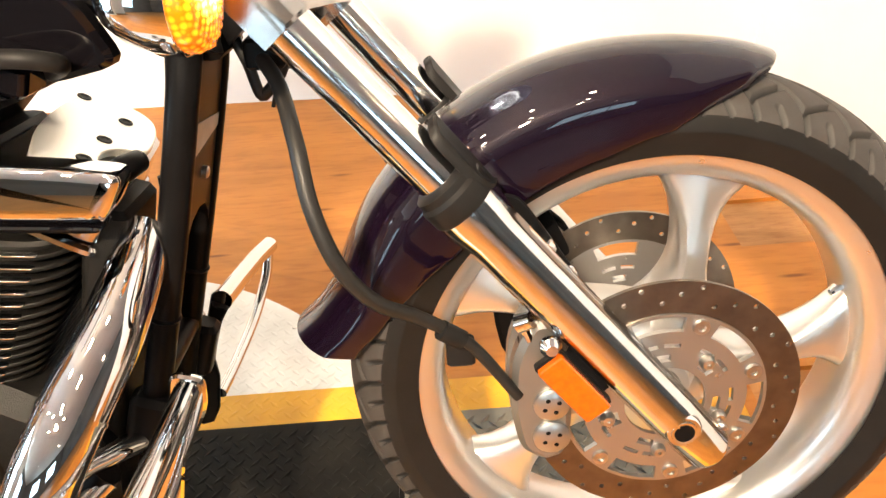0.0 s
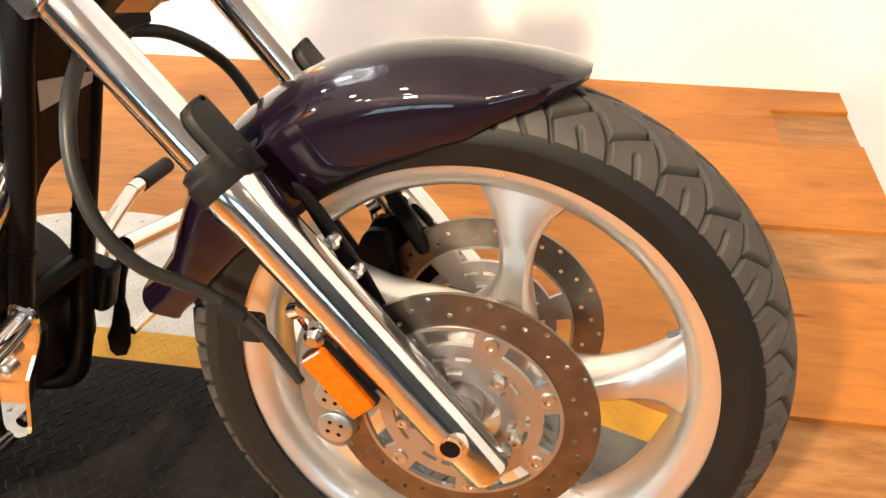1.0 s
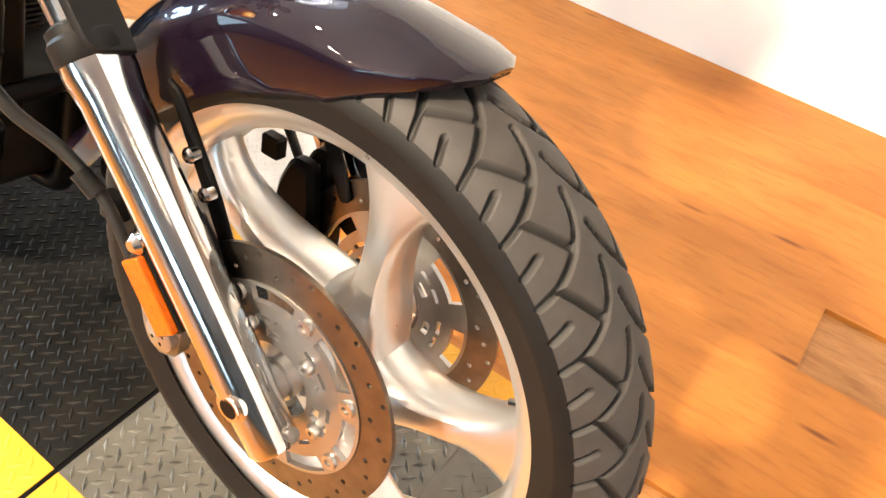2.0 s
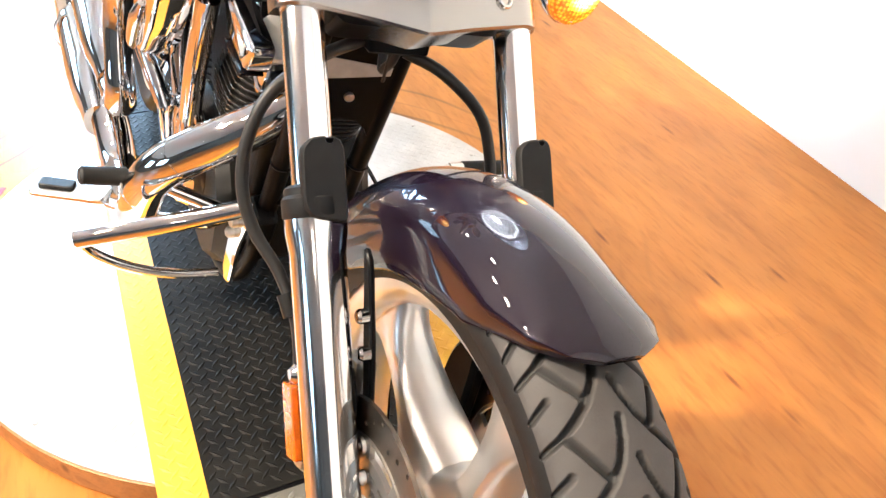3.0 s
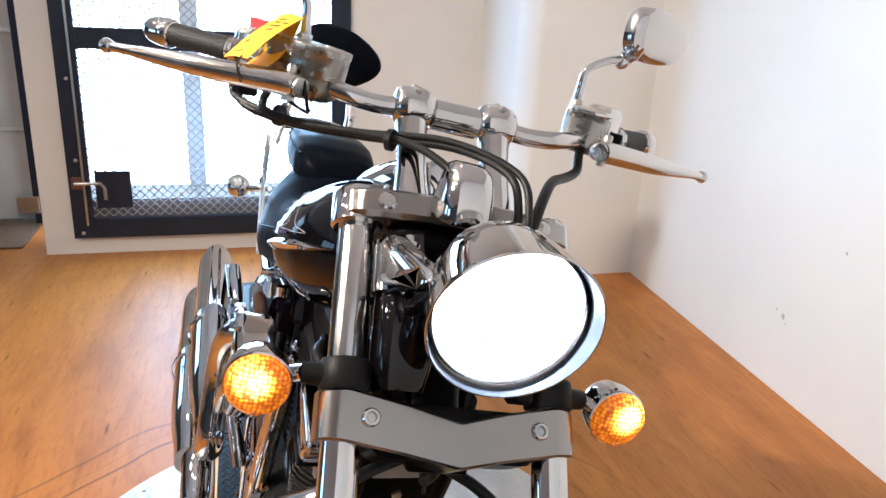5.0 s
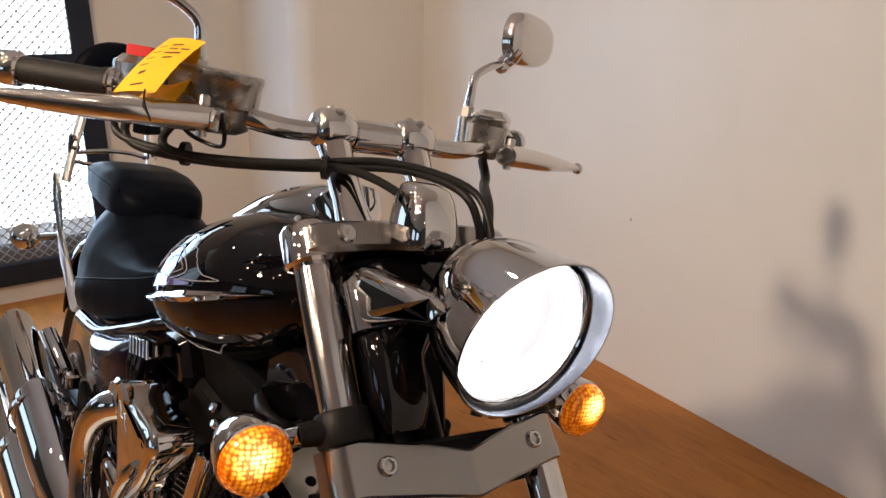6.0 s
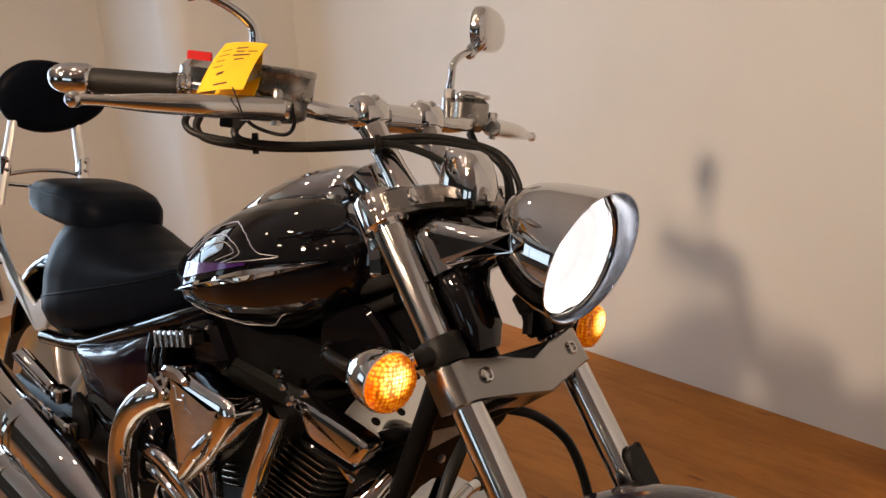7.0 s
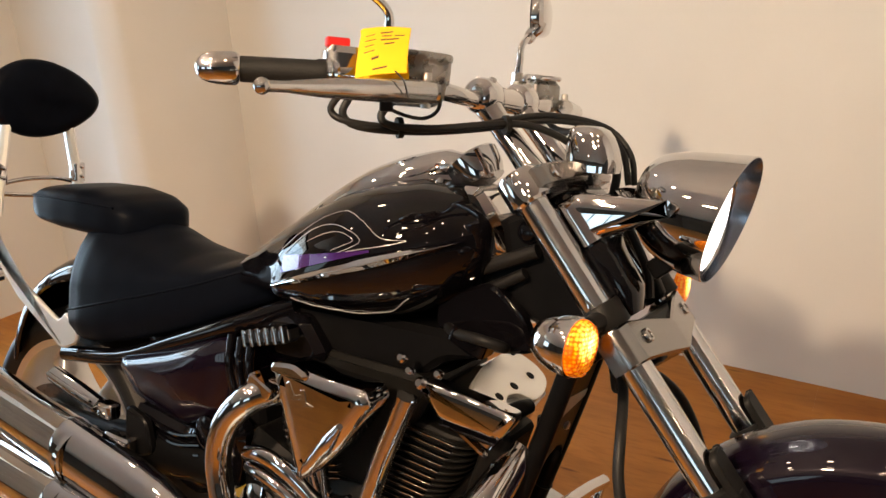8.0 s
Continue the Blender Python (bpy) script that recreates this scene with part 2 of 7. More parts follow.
def lit_lens(name, bulb):
    """A moulded amber lens, its glow painted round a bulb point in its space."""
    m = material(name, (0.75, 0.13, 0.004), 0.12, coat=0.6)
    nt = m.node_tree
    b = nt.nodes["Principled BSDF"]
    co = nt.nodes.new("ShaderNodeTexCoord")
    away = nt.nodes.new("ShaderNodeVectorMath")
    away.operation = "DISTANCE"
    away.inputs[1].default_value = bulb
    nt.links.new(co.outputs["Object"], away.inputs[0])
    # no bulb is built: falloff and hot spot lie in the emission
    fall = nt.nodes.new("ShaderNodeValToRGB")
    fall.color_ramp.elements[0].position, fall.color_ramp.elements[1].position = 0.010, 0.055
    fall.color_ramp.elements[0].color, fall.color_ramp.elements[1].color = (1.0, 0.70, 0.22, 1), (0.30, 0.055, 0.001, 1)
    mid = fall.color_ramp.elements.new(0.026)
    mid.color = (0.85, 0.26, 0.012, 1)
    nt.links.new(away.outputs["Value"], fall.inputs["Fac"])
    cells = nt.nodes.new("ShaderNodeTexVoronoi")
    cells.inputs["Scale"].default_value, cells.inputs["Randomness"].default_value = 185.0, 0.35
    nt.links.new(co.outputs["Object"], cells.inputs["Vector"])
    lift = nt.nodes.new("ShaderNodeMapRange")
    lift.inputs["From Min"].default_value, lift.inputs["From Max"].default_value = 0.1, 0.62
    lift.inputs["To Min"].default_value, lift.inputs["To Max"].default_value = 3.0, 0.28
    nt.links.new(cells.outputs["Distance"], lift.inputs["Value"])
    nt.links.new(fall.outputs["Color"], b.inputs["Emission Color"])
    near = nt.nodes.new("ShaderNodeMapRange")
    near.inputs["From Min"].default_value, near.inputs["From Max"].default_value = 0.012, 0.030
    near.inputs["To Min"].default_value, near.inputs["To Max"].default_value = 9.0, 1.0
    nt.links.new(away.outputs["Value"], near.inputs["Value"])
    power = nt.nodes.new("ShaderNodeMath")
    power.operation = "MULTIPLY"
    nt.links.new(lift.outputs["Result"], power.inputs[0])
    nt.links.new(near.outputs["Result"], power.inputs[1])
    nt.links.new(power.outputs[0], b.inputs["Emission Strength"])
    bn = nt.nodes.new("ShaderNodeBump")
    bn.inputs["Strength"].default_value, bn.inputs["Distance"].default_value = 0.6, 0.001
    nt.links.new(cells.outputs["Distance"], bn.inputs["Height"])
    nt.links.new(bn.outputs["Normal"], b.inputs["Normal"])
    return m


# ring and bowl glow on their own, in place of reflected bulb light
M_HEAD = glow("lit headlamp reflector", (0.93, 0.97, 1.0), 10.0)
M_BOWL = glow("lit headlamp bowl", (0.93, 0.97, 1.0), 1.1, (0.6, 0.61, 0.63))
M_VISOR = material("brushed visor lining with lamp glow tint", (0.26, 0.29, 0.34), 0.22, 1.0, vary=0.1, scale=40)
M_BULB = glow("lit headlamp bulb", (0.93, 0.97, 1.0), 190.0)
M_TAG = material("yellow paper tag", (0.90, 0.52, 0.02), 0.6, vary=0.06, scale=25)
M_INK = material("marker ink", (0.10, 0.05, 0.02), 0.6)
M_RED = material("red switch", (0.55, 0.02, 0.02), 0.35)
M_STICKER = material("silver label", (0.42, 0.40, 0.37), 0.4, vary=0.15, scale=60)
M_SCUFF = material("scuffed wall paint", (0.46, 0.44, 0.42), 0.6, vary=0.2, scale=90)
M_PLATE = material("galvanised tread plate", (0.62, 0.61, 0.59), 0.36, 0.75, vary=0.22, scale=9, rough_vary=0.1, bump=0.04, bump_scale=150)
M_BLACKTREAD = material("black tread paint", (0.005, 0.0048, 0.0044), 0.5, spec=0.10, second=(0.011, 0.010, 0.0085), scale=14, rough_vary=0.1, bump=0.05, bump_scale=200)
M_WORN = material("worn grey tread paint", (0.17, 0.162, 0.14), 0.40, 0.35, second=(0.10, 0.096, 0.084), scale=10, rough_vary=0.1)
M_WORNTOP = material("rubbed bare metal", (0.26, 0.25, 0.225), 0.32, 0.6, second=(0.12, 0.115, 0.10), scale=25, rough_vary=0.1)
M_YELLOW = material("yellow safety paint", (0.75, 0.375, 0.018), 0.42, second=(0.60, 0.285, 0.013), scale=11, rough_vary=0.08, bump=0.05, bump_scale=120)
M_NAVY = material("dark blue steel frame", (0.012, 0.022, 0.045), 0.45, 0.2, vary=0.3, scale=12)
M_MESH = material("expanded steel mesh", (0.42, 0.44, 0.47), 0.45, 0.4, vary=0.2, scale=50)
M_OUTSIDE = glow("bright daylight outside", (0.72, 0.88, 1.0), 9.0)
M_PANE = glow("daylight behind frosted panes", (0.50, 0.78, 1.0), 4.0)
M_DOOR = material("roller door steel", (0.62, 0.62, 0.60), 0.45, 0.1, vary=0.12, scale=4)
M_RUST = material("rusty conduit", (0.20, 0.075, 0.045), 0.6, vary=0.4, scale=20)
M_MAT = material("brown floor mat", (0.14, 0.08, 0.04), 0.9, vary=0.3, scale=60, bump=0.3, bump_scale=300)
M_STRIPE = material("silver pinstripe", (0.45, 0.44, 0.46), 0.35, 0.5)
M_PURPLE = material("violet flame paint", (0.055, 0.012, 0.12), 0.2, 0.4, coat=1.0)
M_MIRROR = material("mirror glass", (0.9, 0.9, 0.9), 0.02, 1.0)
M_LAMP = glow("ceiling lamp", WARM, 225.0)


# ---- shape helpers ----
def rnd(v):
    return np.asarray(v, float)


def smooth_path(pts, per=8):
    """Catmull-Rom through the points."""
    p = [rnd(q) for q in pts]
    p = [2 * p[0] - p[1]] + p + [2 * p[-1] - p[-2]]
    out = []
    for i in range(1, len(p) - 2):
        a, b, c, d = p[i - 1:i + 3]
        for k in range(per):
            t = k / per
            out.append(0.5 * (2 * b + (c - a) * t + (2 * a - 5 * b + 4 * c - d) * t * t + (3 * b - a - 3 * c + d) * t ** 3))
    out.append(p[-2])
    return out


def rings_to_mesh(rings, caps=True, closed=False):
    n = len(rings[0])
    v = [tuple(q) for r in rings for q in r]
    f = []
    count = len(rings) if closed else len(rings) - 1
    for i in range(count):
        j = (i + 1) % len(rings)
        for k in range(n):
            l = (k + 1) % n
            f.append((i * n + k, i * n + l, j * n + l, j * n + k))
    if caps and not closed:
        f.append(tuple(range(n - 1, -1, -1)))
        f.append(tuple((len(rings) - 1) * n + k for k in range(n)))
    return v, f


def tube(pts, r, n=12, per=0, flat=1.0, caps=True):
    """A round bar along a path; r one radius or one for each point; flat squeezes it."""
    if per:
        m = len(pts)
        rr = [r] * m if not hasattr(r, "__len__") else list(r)
        pts2 = smooth_path(pts, per)
        rr = list(np.interp(np.linspace(0, m - 1, len(pts2)), range(m), rr))
    else:
        pts2 = [rnd(q) for q in pts]
        rr = [r] * len(pts2) if not hasattr(r, "__len__") else list(r)
    rings = []
    t0 = pts2[1] - pts2[0]
    t0 = t0 / np.linalg.norm(t0)
    a = np.cross(t0, (0, 0, 1.0)) if abs(t0[2]) < 0.9 else np.cross(t0, (0, 1.0, 0))
    a /= np.linalg.norm(a)
    for i, q in enumerate(pts2):
        t = pts2[min(i + 1, len(pts2) - 1)] - pts2[max(i - 1, 0)]
        t = t / (np.linalg.norm(t) + 1e-12)
        a = a - t * (a @ t)
        a /= np.linalg.norm(a)
        b = np.cross(t, a)
        rings.append([q + rr[i] * (math.cos(2 * math.pi * k / n) * a + flat * math.sin(2 * math.pi * k / n) * b) for k in range(n)])
    return rings_to_mesh(rings, caps)


def axes_of(axis):
    t = rnd(axis) / np.linalg.norm(axis)
    a = np.cross(t, (0, 0, 1.0)) if abs(t[2]) < 0.9 else np.cross(t, (1.0, 0, 0))
    a /= np.linalg.norm(a)
    return t, a, np.cross(t, a)


def turned(profile, origin, axis, n=32, squash=1.0):
    """A turned shape: profile of (way along the axis, radius)."""
    t, a, b = axes_of(axis)
    o = rnd(origin)
    rings = [[o + t * s + max(r, 1e-5) * (math.cos(2 * math.pi * k / n) * a * squash + math.sin(2 * math.pi * k / n) * b) for k in range(n)]
             for s, r in profile]
    return rings_to_mesh(rings, True)


def hollow(profile, origin, axis, n=48):
    """A ring turned from a closed profile."""
    t, a, b = axes_of(axis)
    o = rnd(origin)
    rings = [[o + t * s + r * (math.cos(2 * math.pi * k / n) * a + math.sin(2 * math.pi * k / n) * b) for s, r in profile] for k in range(n)]
    return rings_to_mesh(rings, False, True)


def inset(poly, d):
    p = [rnd(q) for q in poly]
    n = len(p)
    area = sum(p[i][0] * p[(i + 1) % n][1] - p[(i + 1) % n][0] * p[i][1] for i in range(n))
    s = 1 if area > 0 else -1
    out = []
    for i in range(n):
        e1, e2 = p[i] - p[i - 1], p[(i + 1) % n] - p[i]
        e1, e2 = e1 / (np.linalg.norm(e1) + 1e-9), e2 / (np.linalg.norm(e2) + 1e-9)
        m = rnd((-(e1[1] + e2[1]), e1[0] + e2[0])) * s
        l = np.linalg.norm(m)
        m = m / l if l > 1e-6 else m
        out.append(p[i] + m * d)
    return out


def cut_corners(poly, k=0.17):
    """Rounds the corners of an outline by cutting them twice."""
    for _ in range(2):
        p = [rnd(q) for q in poly]
        poly = []
        for i in range(len(p)):
            a, b = p[i], p[(i + 1) % len(p)]
            step = (b - a) * min(k, 0.010 / (np.linalg.norm(b - a) + 1e-9))
            poly += [a + step, b - step]
    return poly


def prism(poly, place, depth, bevel=0.0):
    """A flat outline made thick; place(a, b, d) puts outline and depth into space."""
    if bevel:
        poly = cut_corners(poly) if len(poly) < 17 else poly
        small = inset(poly, bevel)
        levels = [(small, 0), (poly, bevel), (poly, depth - bevel), (small, depth)]
    else:
        levels = [(poly, 0), (poly, depth)]
    return rings_to_mesh([[place(q[0], q[1], d) for q in ring] for ring, d in levels], True)


def pillow(poly, place, depth, across, high):
    """A thick outline whose outer face is domed; across is how far in the dome reaches, high how much it rises."""
    poly = cut_corners(poly)
    levels = [(poly, 0.0), (poly, depth - high)]
    for k in range(1, 8):
        th = math.pi / 2 * k / 7
        levels.append((inset(poly, across * (1 - math.cos(th))), depth - high + high * math.sin(th)))
    return rings_to_mesh([[place(q[0], q[1], d) for q in ring] for ring, d in levels], True)


def dome(poly, place, depth, high):
    """A thick outline whose outer face swells to its middle."""
    poly = [rnd(q) for q in cut_corners(poly)]
    mid = sum(poly) / len(poly)
    levels = [(1.0, 0.0), (1.0, depth - high)] + [(math.cos(math.pi / 2 * k / 12), depth - high + high * math.sin(math.pi / 2 * k / 12)) for k in range(1, 12)]
    return rings_to_mesh([[place(*(mid + (q - mid) * s), d) for q in poly] for s, d in levels], True)


def rounded(w, h, r, n=4):
    """A rectangle with round corners about the origin."""
    out = []
    for cx, cy, a0 in ((w / 2 - r, h / 2 - r, 0), (-w / 2 + r, h / 2 - r, 90), (-w / 2 + r, -h / 2 + r, 180), (w / 2 - r, -h / 2 + r, 270)):
        for k in range(n + 1):
            a = radians(a0 + 90 * k / n)
            out.append((cx + r * math.cos(a), cy + r * math.sin(a)))
    return out


def block(c, size, r=0.004, turn=None):
    """A box with rounded edges."""
    m = turn or Matrix.Identity(3)
    c = Vector(c)

    def place(a, b, d):
        return tuple(c + m @ Vector((a, b, d - size[2] / 2)))
    return prism(rounded(size[0], size[1], r, 3), place, size[2], min(r * 0.6, size[2] * 0.3))


def turn3(rx=0, ry=0, rz=0):
    return Euler((radians(rx), radians(ry), radians(rz))).to_matrix()


def link_mesh(name, geoms, mat, sharp=38):
    v, f = [], []
    if isinstance(geoms, tuple):
        geoms = [geoms]
    for gv, gf in geoms:
        o = len(v)
        v.extend(tuple(float(c) for c in q) for q in gv)
        f.extend(tuple(i + o for i in q) for q in gf)
    me = bpy.data.meshes.new(name)
    me.from_pydata(v, [], f)
    me.update()
    bm = bmesh.new()
    bm.from_mesh(me)
    bmesh.ops.recalc_face_normals(bm, faces=bm.faces[:])
    bm.to_mesh(me)
    bm.free()
    me.polygons.foreach_set("use_smooth", [True] * len(me.polygons))
    me.set_sharp_from_angle(angle=radians(sharp))
    me.materials.append(mat)
    return me


def part(name, geoms, mat, parent, label="", sharp=38):
    ob = new(name, link_mesh(name, geoms, mat, sharp))
    ob.parent = parent
    if label:
        tagged(ob, label)
    return ob


def mirror(geom):
    v, f = geom
    return [(q[0], -q[1], q[2]) for q in v], [tuple(reversed(p)) for p in f]


def structure(name, geoms, mat, label, category=""):
    ob = new(name, link_mesh(name, geoms, mat))
    return tagged(ob, label, category or name.split("_")[0], kind="structure")


def slab(x0, x1, y0, y1, z0, z1):
    v = [(x, y, z) for z in (z0, z1) for x, y in ((x0, y0), (x1, y0), (x1, y1), (x0, y1))]
    return v, [(0, 3, 2, 1), (4, 5, 6, 7), (0, 1, 5, 4), (1, 2, 6, 5), (2, 3, 7, 6), (3, 0, 4, 7)]


def quad_wall(p, q, thick, z0, z1):
    """An upright wall from p to q on the plan; thick is laid to its left."""
    p, q = rnd(p), rnd(q)
    d = (q - p) / np.linalg.norm(q - p)
    n = rnd((-d[1], d[0])) * thick
    c = [p, q, q + n, p + n]
    v = [(a[0], a[1], z) for z in (z0, z1) for a in c]
    return v, [(0, 3, 2, 1), (4, 5, 6, 7), (0, 1, 5, 4), (1, 2, 6, 5), (2, 3, 7, 6), (3, 0, 4, 7)]


# ---- room ----
XF, XR, XN = 0.818, -3.637, -2.976          # front wall, rear wall, face of the rear corner pier
H = 2.8
structure("floor", slab(-5.2, 4.0, -7.0, 2.10, -0.10, -0.012), M_PLY, "plywood subfloor under the laminate", "floor")
structure("wall_side", quad_wall((XF + 0.12, 1.683), (XR - 0.12, 1.960), -0.12, -0.10, H), M_WALL, "smooth white painted side wall", "wall")
structure("wall_front", quad_wall((XF, -0.35), (XF, 1.745), -0.12, -0.10, H), M_WALL, "smooth white painted end wall", "wall")
structure("wall_pier", prism([(XR, 1.22), (XN - 0.12, 1.22), (XN - 0.09, 1.225), (XN - 0.025, 1.285), (XN, 1.32), (XN, 1.97), (XR, 1.97)], lambda a, b, d: (a, b, d - 0.10), H + 0.10), M_WALL, "white painted pier in the corner of the room", "wall")
# rear wall with the window opening
WY0, WY1, WZ0, WZ1 = -0.915, 0.50, 0.092, 1.95
structure("wall_rear", [slab(XR - 0.34, XR, -1.061, WY0 + 0.02, -0.10, H), slab(XR - 0.34, XR, WY1 - 0.02, 1.95, -0.10, H),
                        slab(XR - 0.34, XR, WY0 + 0.02, WY1 - 0.02, -0.10, WZ0 + 0.02), slab(XR - 0.34, XR, WY0 + 0.02, WY1 - 0.02, WZ1 - 0.02, H)], M_WALL,
          "white rear wall round a low window", "wall")
# hall walls out of view, added to close the room and darken reflections
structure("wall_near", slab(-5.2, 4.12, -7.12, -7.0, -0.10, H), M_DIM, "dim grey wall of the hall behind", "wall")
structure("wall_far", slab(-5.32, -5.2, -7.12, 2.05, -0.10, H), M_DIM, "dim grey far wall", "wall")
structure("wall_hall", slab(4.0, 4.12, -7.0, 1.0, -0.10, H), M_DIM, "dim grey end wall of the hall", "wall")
for number, place, wide in ((2, slab(-5.20, -5.17, -4.3, -2.5, 0.9, 2.3), 0), (3, slab(-2.6, -0.9, -7.0, -6.97, 1.0, 2.2), 1), (4, slab(0.6, 2.3, -7.0, -6.97, 1.0, 2.2), 1)):
    win = tagged(new("window_%d" % number), "hall window with daylight behind three panes", "window", kind="structure")
    (x0, x1), (y0, y1) = [(min(q[k] for q in place[0]), max(q[k] for q in place[0])) for k in (0, 1)]
    z0, z1 = place[0][0][2], place[0][4][2]
    part("window_frame", slab(x0, x1, y0, y1, z0 - 0.05, z0), M_DOOR, win)
    for k in range(3):
        if wide:
            part("pane", slab(x0 + (x1 - x0) * k / 3 + 0.03, x0 + (x1 - x0) * (k + 1) / 3 - 0.03, y0, y1, z0, z1), M_PANE, win)
        else:
            part("pane", slab(x0, x1, y0 + (y1 - y0) * k / 3 + 0.03, y0 + (y1 - y0) * (k + 1) / 3 - 0.03, z0, z1), M_PANE, win)
structure("ceiling", slab(-5.32, 4.12, -7.12, 2.05, H, H + 0.1), M_CEIL, "plain off-white hall ceiling", "ceiling")
structure("backdrop", slab(-4.35, -4.34, -2.0, 1.6, -0.05, 2.5), M_OUTSIDE, "bright overcast daylight outside the window", "backdrop")


def window_gate():
    """Dark blue steel gate with expanded mesh in front of the window."""
    root = tagged(new("window_1"), "dark blue steel framed window gate with expanded mesh", "window", kind="structure")
    x0, x1 = XR + 0.001, XR + 0.030
    bars = [(WY0, WY0 + 0.10, WZ0, WZ1), (WY1 - 0.10, WY1, WZ0, WZ1), (WY0 + 0.10, WY1 - 0.10, WZ0, WZ0 + 0.10), (WY0 + 0.10, WY1 - 0.10, WZ1 - 0.1, WZ1)]
    for y0, y1, z0, z1 in bars:
        part("window_frame", slab(x0, x1, y0, y1, z0, z1), M_NAVY, root)
    part("transom", slab(x0 + 0.001, x1 - 0.002, WY0 + 0.10, WY1 - 0.10, 1.04, 1.14), M_NAVY, root)
    # pale colour stands for the daylight's bloom over the mullion
    part("mullion", slab(XR - 0.33, XR - 0.29, -0.36, -0.27, WZ0 + 0.02, WZ1 - 0.02), M_DOOR, root, "pale window mullion")
    strands = []
    step, rise, w = 0.045, 0.022, 0.0042
    rows_z = np.arange(WZ0 + 0.11, WZ1 - 0.11, rise)
    ys = np.arange(WY0 + 0.105, WY1 - 0.105, step)
    v, f = [], []
    for i, z in enumerate(rows_z):
        for y in ys:
            s = (i % 2) * step / 2
            for sy in (-1, 1):
                o = len(v)
                a, b = (y + s, z), (y + s + sy * step / 2, z + rise)
                for (yy, zz) in (a, b):
                    v += [(XR + 0.010, yy - w, zz), (XR + 0.010, yy + w, zz), (XR + 0.013, yy + w, zz), (XR + 0.013, yy - w, zz)]
                f += [(o, o + 1, o + 5, o + 4), (o + 1, o + 2, o + 6, o + 5), (o + 2, o + 3, o + 7, o + 6), (o + 3, o, o + 4, o + 7)]
    tagged(part("mesh", (v, f), M_MESH, root, "expanded steel mesh"), kind="stuff")
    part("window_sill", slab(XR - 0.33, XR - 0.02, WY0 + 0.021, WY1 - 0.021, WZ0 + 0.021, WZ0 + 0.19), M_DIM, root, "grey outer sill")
    part("latch_plate", block((XR + 0.038, WY0 + 0.21, 0.35), (0.012, 0.17, 0.19), 0.004), M_NAVY, root)
    bolt = part("latch", tube([(XR + 0.05, WY0 + 0.03, 0.385), (XR + 0.05, WY0 + 0.15, 0.385), (XR + 0.05, WY0 + 0.17, 0.36), (XR + 0.05, WY0 + 0.17, 0.30)], 0.009, 8), M_BOLT, root)
    part("keeper", block((XR + 0.03, WY0 + 0.04, 0.385), (0.03, 0.05, 0.06), 0.005), M_RUST, bolt)
    part("drop_rod", tube([(XR + 0.03, WY0 + 0.07, 1.5), (XR + 0.03, WY0 + 0.07, 0.16)], 0.006, 8), M_BOLT, root)
    for z in (0.12, 0.5, 0.9, 1.3):
        part("frame_bolt", turned([(0, 0.009), (0.006, 0.009), (0.009, 0.004)], (XR + 0.030, WY0 + 0.045, z), (1, 0, 0), 10), M_BOLT, root)
    return root


window_gate()


def roller_door():
    root = tagged(new("door_1"), "grey steel roller door with a rusty conduit beside it", "door", kind="structure")
    part("panel", slab(-4.30, -4.26, -2.3, -1.12, 0.02, 2.5), M_DOOR, root)
    for z in (0.55, 1.08, 1.6):
        part("rib", block((-4.25, -1.75, z), (0.03, 1.1, 0.03), 0.006), M_DOOR, root)
    part("guide", slab(-4.25, -4.18, -1.23, -1.16, 0.0, 2.5), M_NAVY, root)
    part("conduit", tube([(-4.12, -1.145, 0.02), (-4.12, -1.145, 2.4)], 0.016, 10), M_RUST, root)
    part("bracket", block((-4.2, -1.26, 0.12), (0.05, 0.12, 0.10), 0.006), M_BOLT, root)
    return root


roller_door()
tagged(new("floor_mat", link_mesh("floor_mat", block((-4.25, -1.75, 0.006), (1.0, 1.1, 0.012), 0.01), M_MAT)), "brown coarse fibre mat by the roller door", "mat")


def wall_marks():
    """Small scuffs and chips in the side wall's paint."""
    wall = bpy.data.objects["wall_side"]
    rng = random.Random(4)
    spots = [(-1.734, 0.291, 0.011), (-1.777, 0.305, 0.004), (-1.717, 0.27, 0.003), (-1.50, 0.62, 0.006)]
    for x, z, r in spots:
        y = 1.738 - 0.059 * x
        outline = [(r * rng.uniform(0.6, 1.2) * math.cos(a), r * rng.uniform(0.7, 1.5) * math.sin(a)) for a in np.linspace(0, 2 * math.pi, 9)[:-1]]
        part("paint_chip", prism(outline, lambda a, b, d: (x + a, y - 0.0006 + d * 0.001 - 0.059 * a, z + b), 0.4), M_SCUFF, wall)


wall_marks()


def ceiling_lamps():
    body = [turned([(0, 0.06), (0.02, 0.062), (0.028, 0.05)], (0, 0, 0), (0, 0, -1), 20)]
    root = tagged(new("ceiling_light"), "small round white ceiling spotlight", "light", "ceiling spotlights")
    part("housing", body, M_CEIL, root)
    part("lens", turned([(0.028, 0.045), (0.031, 0.03)], (0, 0, 0), (0, 0, -1), 16), M_LAMP, root)
    root.matrix_basis = pose(-0.75, -1.35, H)
    spots = [(x, y) for x in (-1.5, -0.75, 0.0) for y in (-2.0, -1.35, -0.7)] + [(-2.4, -0.9), (-2.1, 0.5)] + [(-1.8, -4.6), (1.2, -4.6), (2.6, -1.8)]
    spots.remove((-0.75, -1.35))
    for x, y in spots:
        copy_thing(root, pose(x, y, H))


ceiling_lamps()


# ---- turntable and wheel strip ----
TOP = 0.0785
